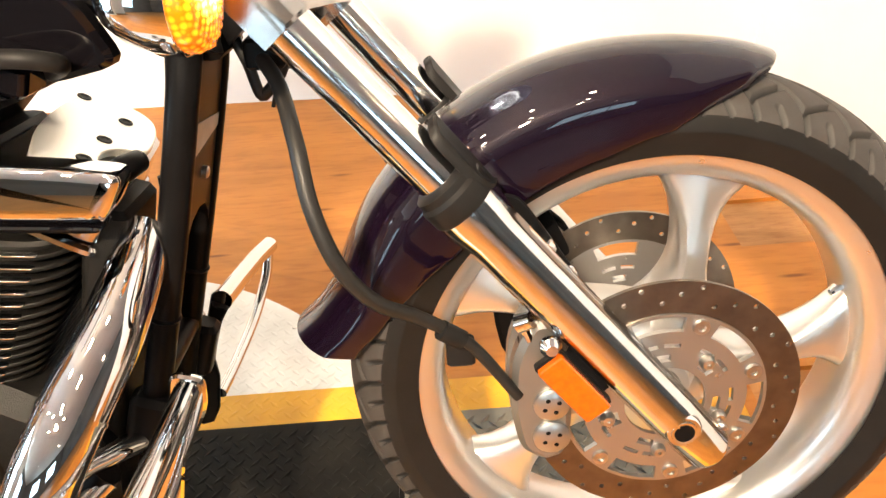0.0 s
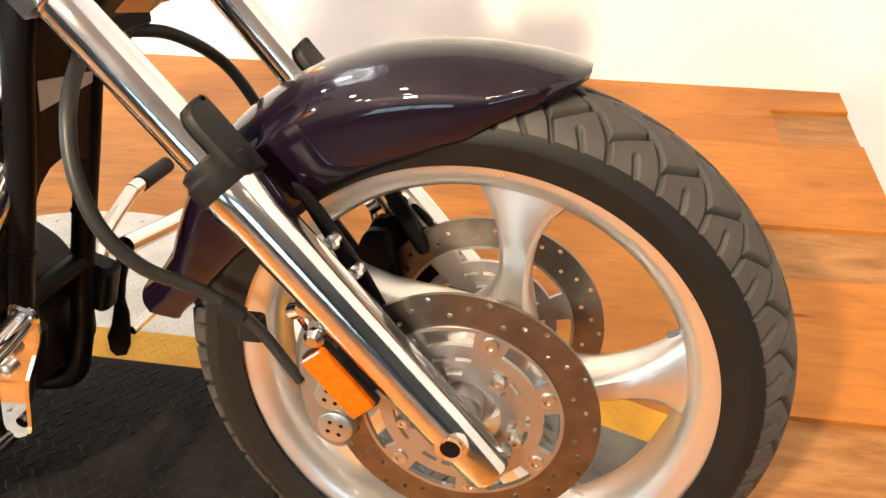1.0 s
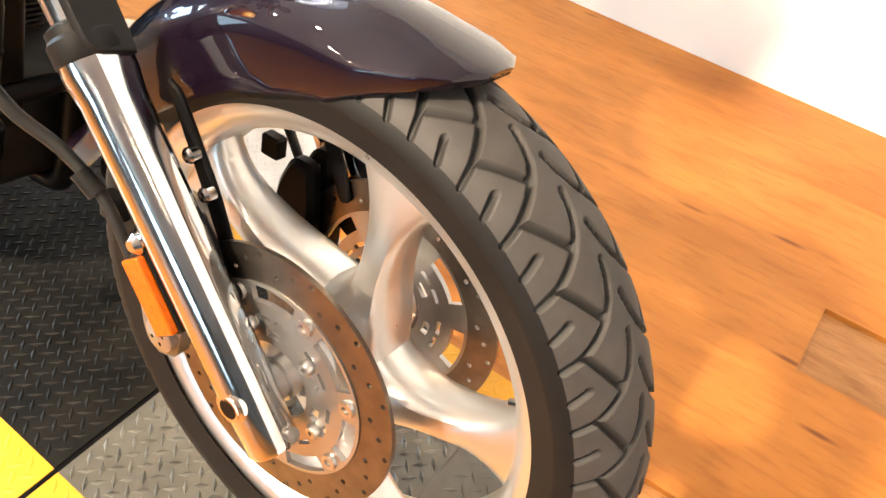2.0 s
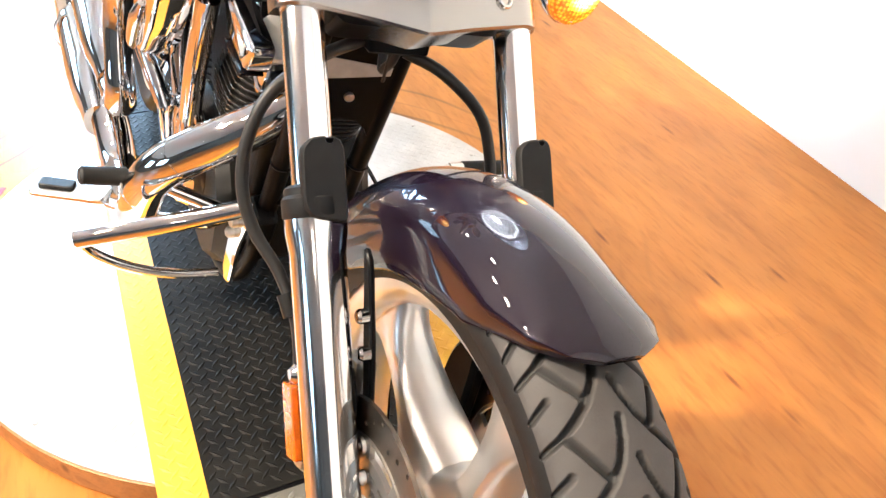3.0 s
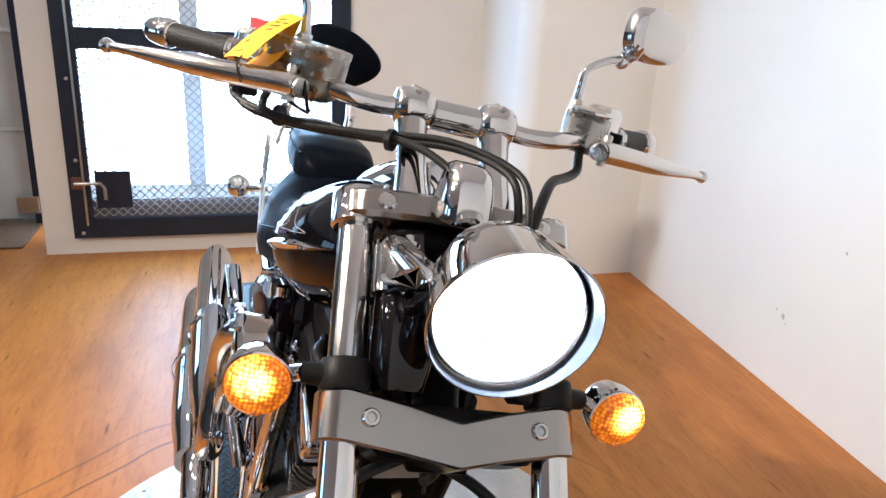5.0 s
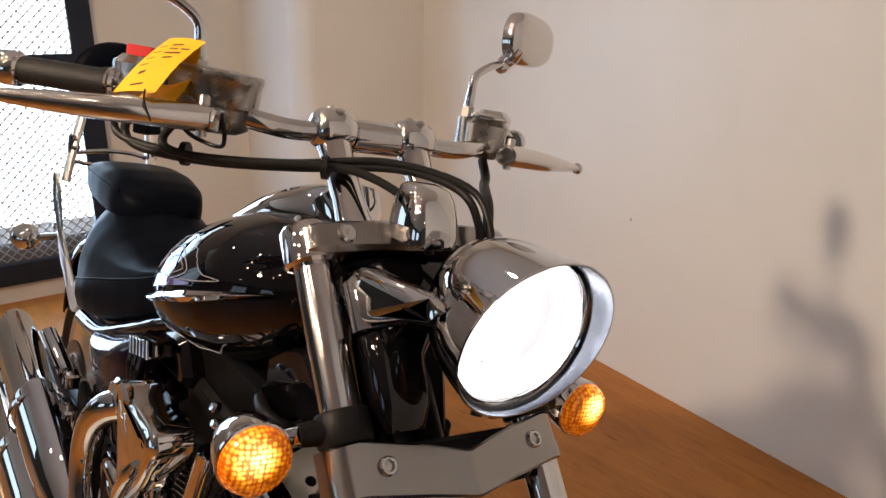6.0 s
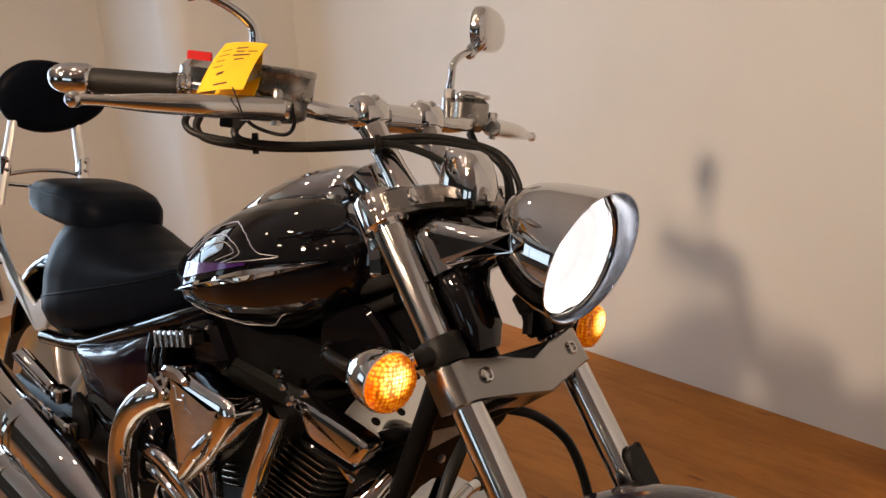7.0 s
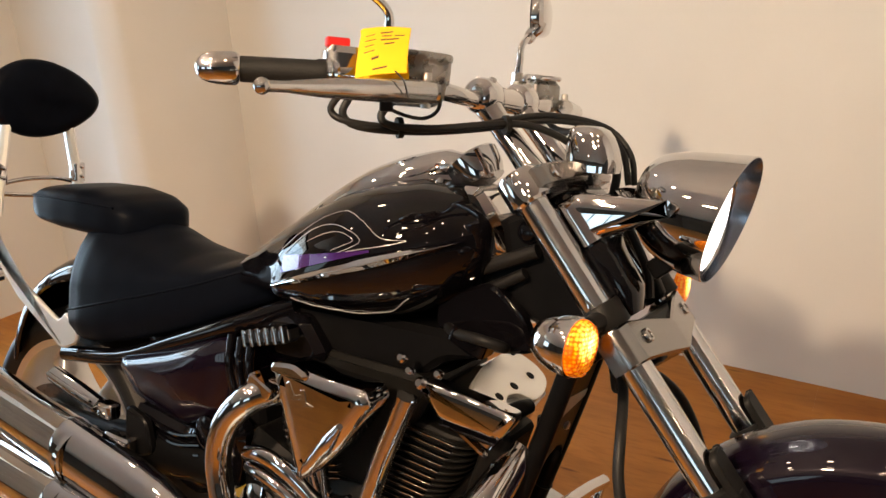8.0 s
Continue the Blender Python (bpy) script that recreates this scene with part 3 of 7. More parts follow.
TC, TR = (-0.987, 0.102), 0.669


def lozenges(inside, x0, x1, y0, y1, z, step=0.0196, length=0.0265, width=0.0088, high=0.0014):
    """Raised tread marks, crosswise by turns, on a grid that lies askew to the plate."""
    v, f = [], []
    h = math.sqrt(0.5) * step
    cx, cy = -1.0, 0.07
    n = int((abs(x1 - x0) + abs(y1 - y0)) / step)
    for i in range(-n, n + 1):
        for j in range(-n, n + 1):
            x, y = cx + (i - j) * h, cy + (i + j) * h
            if not (x0 < x < x1 and y0 < y < y1 and inside(x, y)):
                continue
            a = radians(45 if (i + j) % 2 else -45)
            c, s = math.cos(a), math.sin(a)
            o = len(v)
            for u, w, up_ in ((-length / 2, 0, 0), (0, -width / 2, 0), (length / 2, 0, 0), (0, width / 2, 0), (-length * 0.3, 0, high), (length * 0.3, 0, high)):
                v.append((x + c * u - s * w, y + s * u + c * w, z + up_))
            f += [(o, o + 1, o + 5, o + 4), (o + 1, o + 2, o + 5), (o + 2, o + 3, o + 4, o + 5), (o + 3, o, o + 4)]
    return v, f


def turntable():
    root = tagged(new("turntable"), "round galvanised tread plate turntable with a varnished plywood rim", "turntable")
    z = TOP - 0.006
    part("rim", turned([(0.0, TR - 0.03), (0.012, TR), (z - 0.004, TR), (z - 0.003, TR - 0.002)], (TC[0], TC[1], 0.0), (0, 0, 1), 128), M_PLY, root, "varnished plywood rim")
    plate = part("plate", turned([(0, TR - 0.004), (0.003, TR - 0.004)], (TC[0], TC[1], z - 0.003), (0, 0, 1), 128), M_PLATE, root)

    def inside(x, y):
        return (x - TC[0]) ** 2 + (y - TC[1]) ** 2 < (TR - 0.02) ** 2 and not -0.25 < y < 0.385
    tagged(part("tread", lozenges(inside, TC[0] - TR, TC[0] + TR, TC[1] - TR, TC[1] + TR, z + 0.0001, high=0.0009), M_PLATE, plate), kind="stuff")
    part("red_tape", block((-1.375, -0.462, z + 0.001), (0.035, 0.012, 0.002), 0.003, turn3(0, 0, -20)), M_RED, plate, "scrap of red tape")
    for k in range(18):
        a = 2 * math.pi * k / 18 + 0.1
        x, y = TC[0] + (TR - 0.035) * math.cos(a), TC[1] + (TR - 0.035) * math.sin(a)
        if not -0.27 < y < 0.40:
            part("screw", turned([(0, 0.006), (0.002, 0.005), (0.003, 0.0)], (x, y, z), (0, 0, 1), 10), M_BOLT, plate)
    return root


turntable()

SY0, SY1, YL = -0.240, 0.377, 0.076


def wheel_strip(name, x0, x1, centre, label):
    """One length of the painted tread strip that the wheels stand on."""
    root = tagged(new(name), label, "tread strip", "wheel strip")
    part("base", slab(x0 - (0.0085 if x1 > 0 else 0.0), x1, SY0 + 0.001, SY1 - 0.001, 0.0006 if x1 > 0 or x0 < -2 else TOP - 0.0058, TOP - 0.002), M_BLACK, root)
    for nm, y0, y1, mt in (("yellow_edge", SY0, SY0 + YL, M_YELLOW), ("centre", SY0 + YL, SY1 - YL, centre), ("yellow_edge", SY1 - YL, SY1, M_YELLOW)):
        strip = part(nm, slab(x0, x1, y0, y1, TOP - 0.002, TOP), mt, root, "yellow painted edge" if nm == "yellow_edge" else "")

        def inside(x, y):
            return x0 + 0.012 < x < x1 - 0.012 and y0 + 0.01 < y < y1 - 0.01
        marks = lozenges(inside, -2.6, 0.4, -0.24, 0.38, TOP, high=0.0024) if mt is M_WORN else lozenges(inside, -2.6, 0.4, -0.24, 0.38, TOP, high=0.0009 if mt is M_YELLOW else 0.0012)
        tagged(part("tread", marks, M_WORNTOP if mt is M_WORN else mt, strip), kind="stuff")
    return root


def ramp_end(strip, x0, x1):
    """The strip's front end, sloping down to the floor."""
    rise = lambda x: TOP * (x1 - x) / (x1 - x0)
    for nm, y0, y1, mt in (("ramp_edge", SY0, SY0 + YL, M_YELLOW), ("ramp_centre", SY0 + YL, SY1 - YL, M_WORN), ("ramp_edge", SY1 - YL, SY1, M_YELLOW)):
        piece = part(nm, prism([(x0, 0.0006), (x1, 0.0006), (x1, 0.002), (x0, TOP)], lambda a, b, d: (a, y0 + d, b), y1 - y0), mt, strip)
        v, f = lozenges(lambda x, y: x0 + 0.015 < x < x1 - 0.015 and y0 + 0.01 < y < y1 - 0.01, -2.6, 0.4, -0.24, 0.38, 0.0)
        tagged(part("tread", ([(x, y, z + rise(x)) for x, y, z in v], f), mt, piece), kind="stuff")


front_strip = wheel_strip("tread_strip", -0.322, 0.095, M_WORN, "worn grey tread plate with yellow painted edges")
ramp_end(front_strip, 0.0955, 0.300)
wheel_strip("tread_strip", -1.655, -0.331, M_BLACKTREAD, "black tread plate with yellow painted edges on the turntable")
wheel_strip("tread_strip", -2.9, -1.661, M_BLACKTREAD, "black tread plate with yellow painted edges behind the turntable")

# ---- motorcycle, in its own upright frame: x ahead, y to its left, z up from the tyres' contact ----
bike = tagged(new("motorcycle"), "dark purple and black chrome cruiser motorcycle leaning on its stand", "motorcycle")
bike.matrix_basis = pose(0, 0, TOP, -11.65, 0, 0)

FU, FN, FO = rnd((-0.628, 0, 0.778)), rnd((0.778, 0, 0.628)), rnd((0.0212, 0, 0.3355))
FY = 0.130


def up(s):
    """Way up the fork; the part above the seals is a little shorter than drawn."""
    return s if s < 0.4 else 0.4 + (s - 0.4) * 0.951


def fk(s, y=0.0, n=0.0):
    """A point on the fork: s up the legs, y across, n ahead of them."""
    return FO + FU * up(s) + FN * n + rnd((0, y, 0))


def smooth_step(a, b, v):
    t = min(max((v - a) / (b - a), 0.0), 1.0)
    return t * t * (3 - 2 * t)


BARS = np.array([(0.9344, 0.0389, 0.0111, -0.0143), (0.0085, 0.9392, 0.0007, 0.0008), (-0.0113, 0.0012, 0.9597, 0.0507)])
TANK_FIT = np.array([(0.9202, 0.0373, 0.0120, -0.0272), (0.0133, 0.9421, -0.0022, 0.0119), (-0.0212, 0.0074, 0.9571, 0.0447)])
TAIL = np.array([(0.8640, 0.0323, 0.0118, -0.0948), (0.0169, 0.9246, -0.0024, 0.0161), (-0.0235, 0.0047, 0.9308, 0.0643)])
ENGINE = np.array([(0.9270, 0.0338, 0.0113, -0.0213), (0.0084, 0.9492, 0.0008, 0.0062), (-0.0317, 0.0121, 0.9569, 0.0354)])
PIPES = np.array([(0.8836, 0.0274, 0.0168, -0.0722), (0.0099, 0.9430, -0.0044, 0.0093), (-0.0431, 0.0107, 0.9453, 0.0283)])
LAMP = np.array([(0.9610, 0.0258, 0.0182, -0.0051), (0.0073, 0.9556, -0.0142, 0.0167), (-0.0126, 0.0103, 0.9750, 0.0332)])
LOW = np.array([(0.990, 0.0033, -0.0005, 0.0070), (0.0044, 0.987, -0.0098, 0.0164), (-0.0003, 0.0161, 0.9868, 0.0201)])
GROUPS = {"handlebar": BARS, "brake_control": BARS, "clutch_control": BARS, "mirror": BARS, "brake_line": BARS, "throttle_cable": BARS, "clutch_hose": BARS,
          "switch_lead": BARS, "cable_tie": BARS, "key_cover": BARS, "fuel_tank": TANK_FIT, "rider_seat": TAIL, "pillion_seat": TAIL, "backrest_pad": TAIL, "sissy_bar": TAIL,
          "rear_fender": TAIL, "rear_signal": TAIL, "passenger_peg": TAIL, "side_cover": TAIL, "transmission_cover": TAIL, "swingarm": TAIL, "headlamp": LAMP, "turn_signal": LAMP,
          "foot_control": LOW}


def settle(p, group=None):
    """Brings a point from the drawing's proportions to those of this bike, shorter towards the tail."""
    q = rnd((p[0], p[1], p[2], 1.0))
    if group is not None:
        return tuple(group @ q)
    w, b = smooth_step(0.45, 0.65, p[2]), smooth_step(-0.95, -1.15, p[0])
    return tuple((ENGINE @ q * w + LOW @ q * (1 - w)) * (1 - b) + PIPES @ q * b)


def fplace(y0, n0, s0=0.0):
    return lambda a, b, d: tuple(fk(s0 + b, y0 + a, n0 + d))


# -- tyres --
def tyre(parent, centre, r_out, r_in, half, flat, name="tyre", grooves=True, na=2000, nv=170):
    """A tyre whose tread grooves are cut into the surface."""
    lat = np.linspace(-1, 1, nv)
    # crown arc, then side wall
    pts = []
    for u in lat:
        a = abs(u)
        if a <= 0.62:
            k = a / 0.62
            th = k * radians(62)
            rc = half / math.sin(radians(74))
            y, r = rc * math.sin(th), r_out - (rc - rc * math.cos(th)) * flat
        else:
            k = (a - 0.62) / 0.38
            th = radians(62)
            rc = half / math.sin(radians(74))
            y0, r0 = rc * math.sin(th), r_out - (rc - rc * math.cos(th)) * flat
            y = y0 + (half - y0) * math.sin(min(k * 2.2, 1) * math.pi / 2) - max(0, k - 0.45) / 0.55 * (half - half * 0.86)
            r = r0 + (r_in - r0) * k
        pts.append((math.copysign(y, u), r, a))
    ring = np.array([(p[0], p[1]) for p in pts])
    d = np.vstack([[0, 0], np.diff(ring, axis=0)])
    arc = np.cumsum(np.hypot(d[:, 0], d[:, 1]))
    arc = arc - arc[len(arc) // 2]
    ang = np.linspace(0, 2 * math.pi, na, endpoint=False)
    A, V = np.meshgrid(ang * r_out, arc, indexing="ij")
    depth = np.zeros_like(A)
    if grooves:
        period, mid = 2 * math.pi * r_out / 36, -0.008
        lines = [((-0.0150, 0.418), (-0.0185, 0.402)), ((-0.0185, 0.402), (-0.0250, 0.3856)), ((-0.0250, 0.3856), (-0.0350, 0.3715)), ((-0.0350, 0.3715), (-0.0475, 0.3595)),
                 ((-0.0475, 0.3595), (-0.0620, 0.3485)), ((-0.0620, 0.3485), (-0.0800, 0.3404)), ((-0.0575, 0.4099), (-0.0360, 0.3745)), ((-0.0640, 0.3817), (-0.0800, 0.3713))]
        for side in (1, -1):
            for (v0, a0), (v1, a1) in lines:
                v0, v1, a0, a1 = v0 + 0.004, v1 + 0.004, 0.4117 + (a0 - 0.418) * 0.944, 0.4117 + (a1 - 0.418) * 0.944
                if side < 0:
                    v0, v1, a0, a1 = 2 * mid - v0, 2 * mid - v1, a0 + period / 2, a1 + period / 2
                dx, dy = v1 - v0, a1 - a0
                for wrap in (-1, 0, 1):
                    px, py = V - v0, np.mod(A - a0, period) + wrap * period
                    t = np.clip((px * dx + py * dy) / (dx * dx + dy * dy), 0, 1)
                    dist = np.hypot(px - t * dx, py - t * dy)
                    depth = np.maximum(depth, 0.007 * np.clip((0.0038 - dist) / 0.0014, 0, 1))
    R = np.array([p[1] for p in pts])[None, :] - depth
    Yv = np.repeat(np.array([p[0] for p in pts])[None, :], na, 0)
    X, Z = centre[0] + R * np.cos(ang)[:, None], centre[2] + R * np.sin(ang)[:, None]
    verts = np.stack([X, Yv + centre[1], Z], -1).reshape(-1, 3)
    i, j = np.meshgrid(np.arange(na), np.arange(nv - 1), indexing="ij")
    i2 = (i + 1) % na
    faces = np.stack([i * nv + j, i * nv + j + 1, i2 * nv + j + 1, i2 * nv + j], -1).reshape(-1, 4)
    me = bpy.data.meshes.new(name)
    me.from_pydata(verts.tolist(), [], faces.tolist())
    me.polygons.foreach_set("use_smooth", [True] * len(me.polygons))
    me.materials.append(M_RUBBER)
    me.materials.append(M_SIDEWALL)
    lim = np.array([0 if max(pts[k][2], pts[k + 1][2]) < 0.66 else 1 for k in range(nv - 1)])
    kinds = np.tile(lim, (na, 1))
    # groove depth also marks where the black shade is painted
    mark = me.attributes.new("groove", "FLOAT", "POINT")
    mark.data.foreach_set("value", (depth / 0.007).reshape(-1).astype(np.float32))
    me.polygons.foreach_set("material_index", kinds.reshape(-1).tolist())
    me.update()
    ob = new(name, me)
    ob.parent = parent
    return ob


def ring_plate(outer, inner, holes, place, depth):
    """A flat ring with real holes, filled and made thick."""
    bm = bmesh.new()
    for loop in (outer, inner, *holes):
        vs = [bm.verts.new((p[0], p[1], 0)) for p in loop]
        for k in range(len(vs)):
            bm.edges.new((vs[k], vs[(k + 1) % len(vs)]))
    bmesh.ops.triangle_fill(bm, use_beauty=True, edges=bm.edges[:])
    res = bmesh.ops.extrude_face_region(bm, geom=bm.faces[:])
    for q in res["geom"]:
        if isinstance(q, bmesh.types.BMVert):
            q.co.z = depth
    bm.verts.index_update()
    v = [place(q.co.x, q.co.y, q.co.z) for q in bm.verts]
    f = [tuple(q.index for q in face.verts) for face in bm.faces]
    bm.free()
    return v, f


def circle(r, n, cx=0.0, cy=0.0, a0=0.0):
    return [(cx + r * math.cos(a0 + 2 * math.pi * k / n), cy + r * math.sin(a0 + 2 * math.pi * k / n)) for k in range(n)]


def slot(r0, r1, a0, a1, n=5):
    a0, a1 = radians(a0), radians(a1)
    return [(r1 * math.cos(a0 + (a1 - a0) * k / n), r1 * math.sin(a0 + (a1 - a0) * k / n)) for k in range(n + 1)] + \
           [(r0 * math.cos(a1 + (a0 - a1) * k / n), r0 * math.sin(a1 + (a0 - a1) * k / n)) for k in range(n + 1)]


def brake_disc(wheel, c, y, out, radius=0.150):
    """Drilled disc on a polished carrier with seven buttons; out is the side that faces away from the wheel."""
    def place(a, b, d):
        return (c[0] + a, y + out * (d - 0.0025), c[2] + b)
    holes = []
    for k in range(42):
        a = 2 * math.pi * k / 42
        r = (0.1440, 0.1345, 0.1250)[k % 3] * radius / 0.150
        holes.append(circle(0.0031, 7, r * math.cos(a), r * math.sin(a)))
    disc = part("brake_disc", ring_plate(circle(radius, 96), circle(0.1125, 96), holes, place, 0.005), M_STEEL, wheel, "drilled steel brake disc")
    slots, step = [], 360 / 7
    start = 70.8
    for k in range(7):
        a = start + k * step
        slots.append(slot(0.0905, 0.1085, a + 10, a + step - 10, 6))
        slots.append(slot(0.0710, 0.0760, a + 9, a + 23, 4))
        slots.append(slot(0.0710, 0.0760, a + 28, a + 42, 4))
        slots.append(slot(0.0530, 0.0620, a + 16, a + 34, 4))
    part("carrier", ring_plate(circle(0.1122, 96), circle(0.045, 48), slots, lambda a, b, d: place(a, b, d + 0.0006), 0.0062), M_CARRIER, disc, "grey anodised disc carrier")
    for k in range(7):
        a = radians(start + k * step)
        p = (c[0] + 0.0998 * math.cos(a), y + out * 0.0035, c[2] + 0.0998 * math.sin(a))
        part("button", [hollow([(0, 0.0040), (0.0045, 0.0045), (0.0045, 0.0085), (0, 0.0095)], p, (0, out, 0), 18), turned([(0, 0.004), (0.002, 0.004)], p, (0, out, 0), 12)], M_BOLT, disc)
    for k in range(5):
        a = radians(50 + 72 * k)
        p = (c[0] + 0.0655 * math.cos(a), y + out * 0.0035, c[2] + 0.0655 * math.sin(a))
        part("carrier_bolt", turned([(0, 0.0085), (0.005, 0.0085), (0.009, 0.006), (0.009, 0.0025), (0.006, 0.002)], p, (0, out, 0), 14), M_BOLT, disc)
    return disc


def spoke(c, a_deg, r0, r1, swirl, wide_hub, wide_mid, wide_rim, half_hub, half_rim):
    """One cast spoke, flaring into hub and rim."""
    rings = []
    for k in range(15):
        t = k / 14
        r = r0 + (r1 - r0) * t
        a = radians(a_deg - swirl * (1 - t) ** 2)
        if t < 0.5:
            w = wide_mid + (wide_hub - wide_mid) * (1 - t / 0.5) ** 1.5
        else:
            w = wide_mid + (wide_rim - wide_mid) * ((t - 0.5) / 0.5) ** 3
        h = half_hub + (half_rim - half_hub) * t
        er, et = rnd((math.cos(a), 0, math.sin(a))), rnd((-math.sin(a), 0, math.cos(a)))
        o = rnd(c) + er * r
        ring = []
        for q in range(16):
            th = 2 * math.pi * q / 16
            cs, sn = math.cos(th), math.sin(th)
            ring.append(o + et * w / 2 * math.copysign(abs(cs) ** 0.5, cs) + rnd((0, 1, 0)) * h * math.copysign(abs(sn) ** 0.75, sn))
        rings.append(ring)
    return rings_to_mesh(rings, True)


def front_wheel():
    c = (0.0, 0.0, 0.354)
    wheel = new("front_wheel")
    wheel.parent = bike
    tagged(wheel, "machined five-spoke front wheel with a grooved black tyre")
    tyre(wheel, c, 0.354, 0.272, 0.066, 0.95)
    prof = [(-0.052, 0.280), (-0.050, 0.2835), (-0.046, 0.282), (-0.043, 0.272), (-0.036, 0.262), (-0.022, 0.254), (0.022, 0.254), (0.036, 0.262),
            (0.043, 0.272), (0.046, 0.282), (0.050, 0.2835), (0.052, 0.280), (0.049, 0.262), (0.041, 0.250), (0.028, 0.2415), (-0.028, 0.2415), (-0.041, 0.250), (-0.049, 0.262)]
    part("rim", hollow(prof, c, (0, 1, 0), 144), M_SATIN, wheel)
    for k in range(5):
        s = part("spoke", spoke(c, 77 - 72 * k, 0.030, 0.247, 26, 0.155, 0.038, 0.135, 0.046, 0.021), M_SATIN, wheel)
        a = radians(77 - 72 * k - 2.5)
        for y in (-1, 1):
            # black discs put the dark of the casting hollows into the colour
            part("casting_pocket", turned([(0, 0.0062), (0.0015, 0.005)], (c[0] + 0.226 * math.cos(a), y * 0.0195, c[2] + 0.226 * math.sin(a)), (0, y, 0), 10, 0.6), M_BLACK, s)
    part("hub", [turned([(-0.072, 0.030), (-0.070, 0.036), (-0.050, 0.042), (-0.036, 0.062), (-0.028, 0.076), (0.028, 0.076), (0.036, 0.062), (0.050, 0.042), (0.070, 0.036), (0.072, 0.030)], c, (0, 1, 0), 40)], M_SATIN, wheel)
    for y in (-1, 1):
        sp = part("axle_spacer", turned([(0.072, 0.026), (0.095, 0.026), (0.097, 0.022), (0.108, 0.022), (0.110, 0.019)], c, (0, y, 0), 28), M_CARRIER, wheel)
        part("spacer_seal", turned([(0.1095, 0.0175), (0.1125, 0.0165)], c, (0, y, 0), 20), M_BLACKPLASTIC, sp)
        brake_disc(wheel, c, y * 0.0925, y)
    a = radians(19)
    part("valve", tube([(0.245 * math.cos(a), -0.01, 0.354 + 0.245 * math.sin(a)), (0.226 * math.cos(a), -0.014, 0.354 + 0.226 * math.sin(a))], 0.004, 8), M_CHROME, wheel)
    return wheel


front_wheel()


# -- fork --
def fork():
    for side, nm in ((-1, "fork_leg"), (1, "fork_leg")):
        y = side * FY
        leg = part(nm, turned([(-0.030, 0.0235), (-0.024, 0.0265), (0.05, 0.0285), (0.33, 0.0295), (0.352, 0.0325), (0.366, 0.0325)], fk(0, y), FU, 36), M_LEG, bike, "polished chrome fork leg")
        part("dust_seal", turned([(0.366, 0.0325), (0.369, 0.0342), (0.386, 0.0342), (0.390, 0.031), (0.397, 0.031), (0.401, 0.025)], fk(0, y), FU, 32), M_BLACKPLASTIC, leg)
        part("fork_tube", turned([(0.36, 0.0225), (up(0.915), 0.0225)], fk(0, y), FU, 36), M_LEG, leg)
        # stone guard in front of the tube
        face = [(-0.021, 0.366), (0.022, 0.358), (0.025, 0.366), (0.026, 0.436), (0.021, 0.446), (0.010, 0.450), (0.009, 0.443), (0.005, 0.443), (0.004, 0.449), (-0.012, 0.447), (-0.021, 0.436)]
        part("stone_guard", prism(face, lambda a, b, d: tuple(fk(b, y + a, 0.027 + d - 14.0 * (a - 0.002) ** 2)), 0.011, 0.0022), M_BLACKPLASTIC, leg, "black plastic stone guard")
        # axle clamp with its hollow spindle end
        p = fk(0.031, y)
        part("axle_clamp", turned([(0.010, 0.021), (0.024, 0.0195), (0.0265, 0.0175)], (p[0], y, p[2]), (0, side, 0), 28), M_CHROME, leg)
        part("spindle", hollow([(0.024, 0.0095), (0.0280, 0.0105), (0.0283, 0.0135), (0.024, 0.0145)], (p[0], y, p[2]), (0, side, 0), 24), M_POLISH, leg)
        # black plug that paints the dark inside the spindle end
        part("spindle_bore", turned([(0.020, 0.0108), (0.0282, 0.0107)], (p[0], y, p[2]), (0, side, 0), 20), M_BLACK, leg)
        q = fk(-0.018, y - side * 0.006, 0.027)
        part("pinch_bolt", turned([(0, 0.0075), (0.004, 0.0075), (0.0045, 0.003)], q, FN, 12), M_BOLT, leg)
        # black collar that carries the turn signal
        col = part("signal_collar", turned([(up(0.650), 0.0285), (up(0.653), 0.0305), (up(0.684), 0.0305), (up(0.688), 0.0285)], fk(0, y), FU, 28), M_BLACKPLASTIC, leg)
        sx = rnd(settle((-0.438, side * 0.205, 0.812), LAMP))
        part("stalk_boot", tube([fk(0.669, side * 0.150), fk(0.670, side * 0.180, -0.005)], [0.0145, 0.0125], 16), M_BLACKPLASTIC, col)
        part("stalk", tube([fk(0.670, side * 0.176, -0.004), sx], 0.0105, 14), M_CHROME, col)


fork()


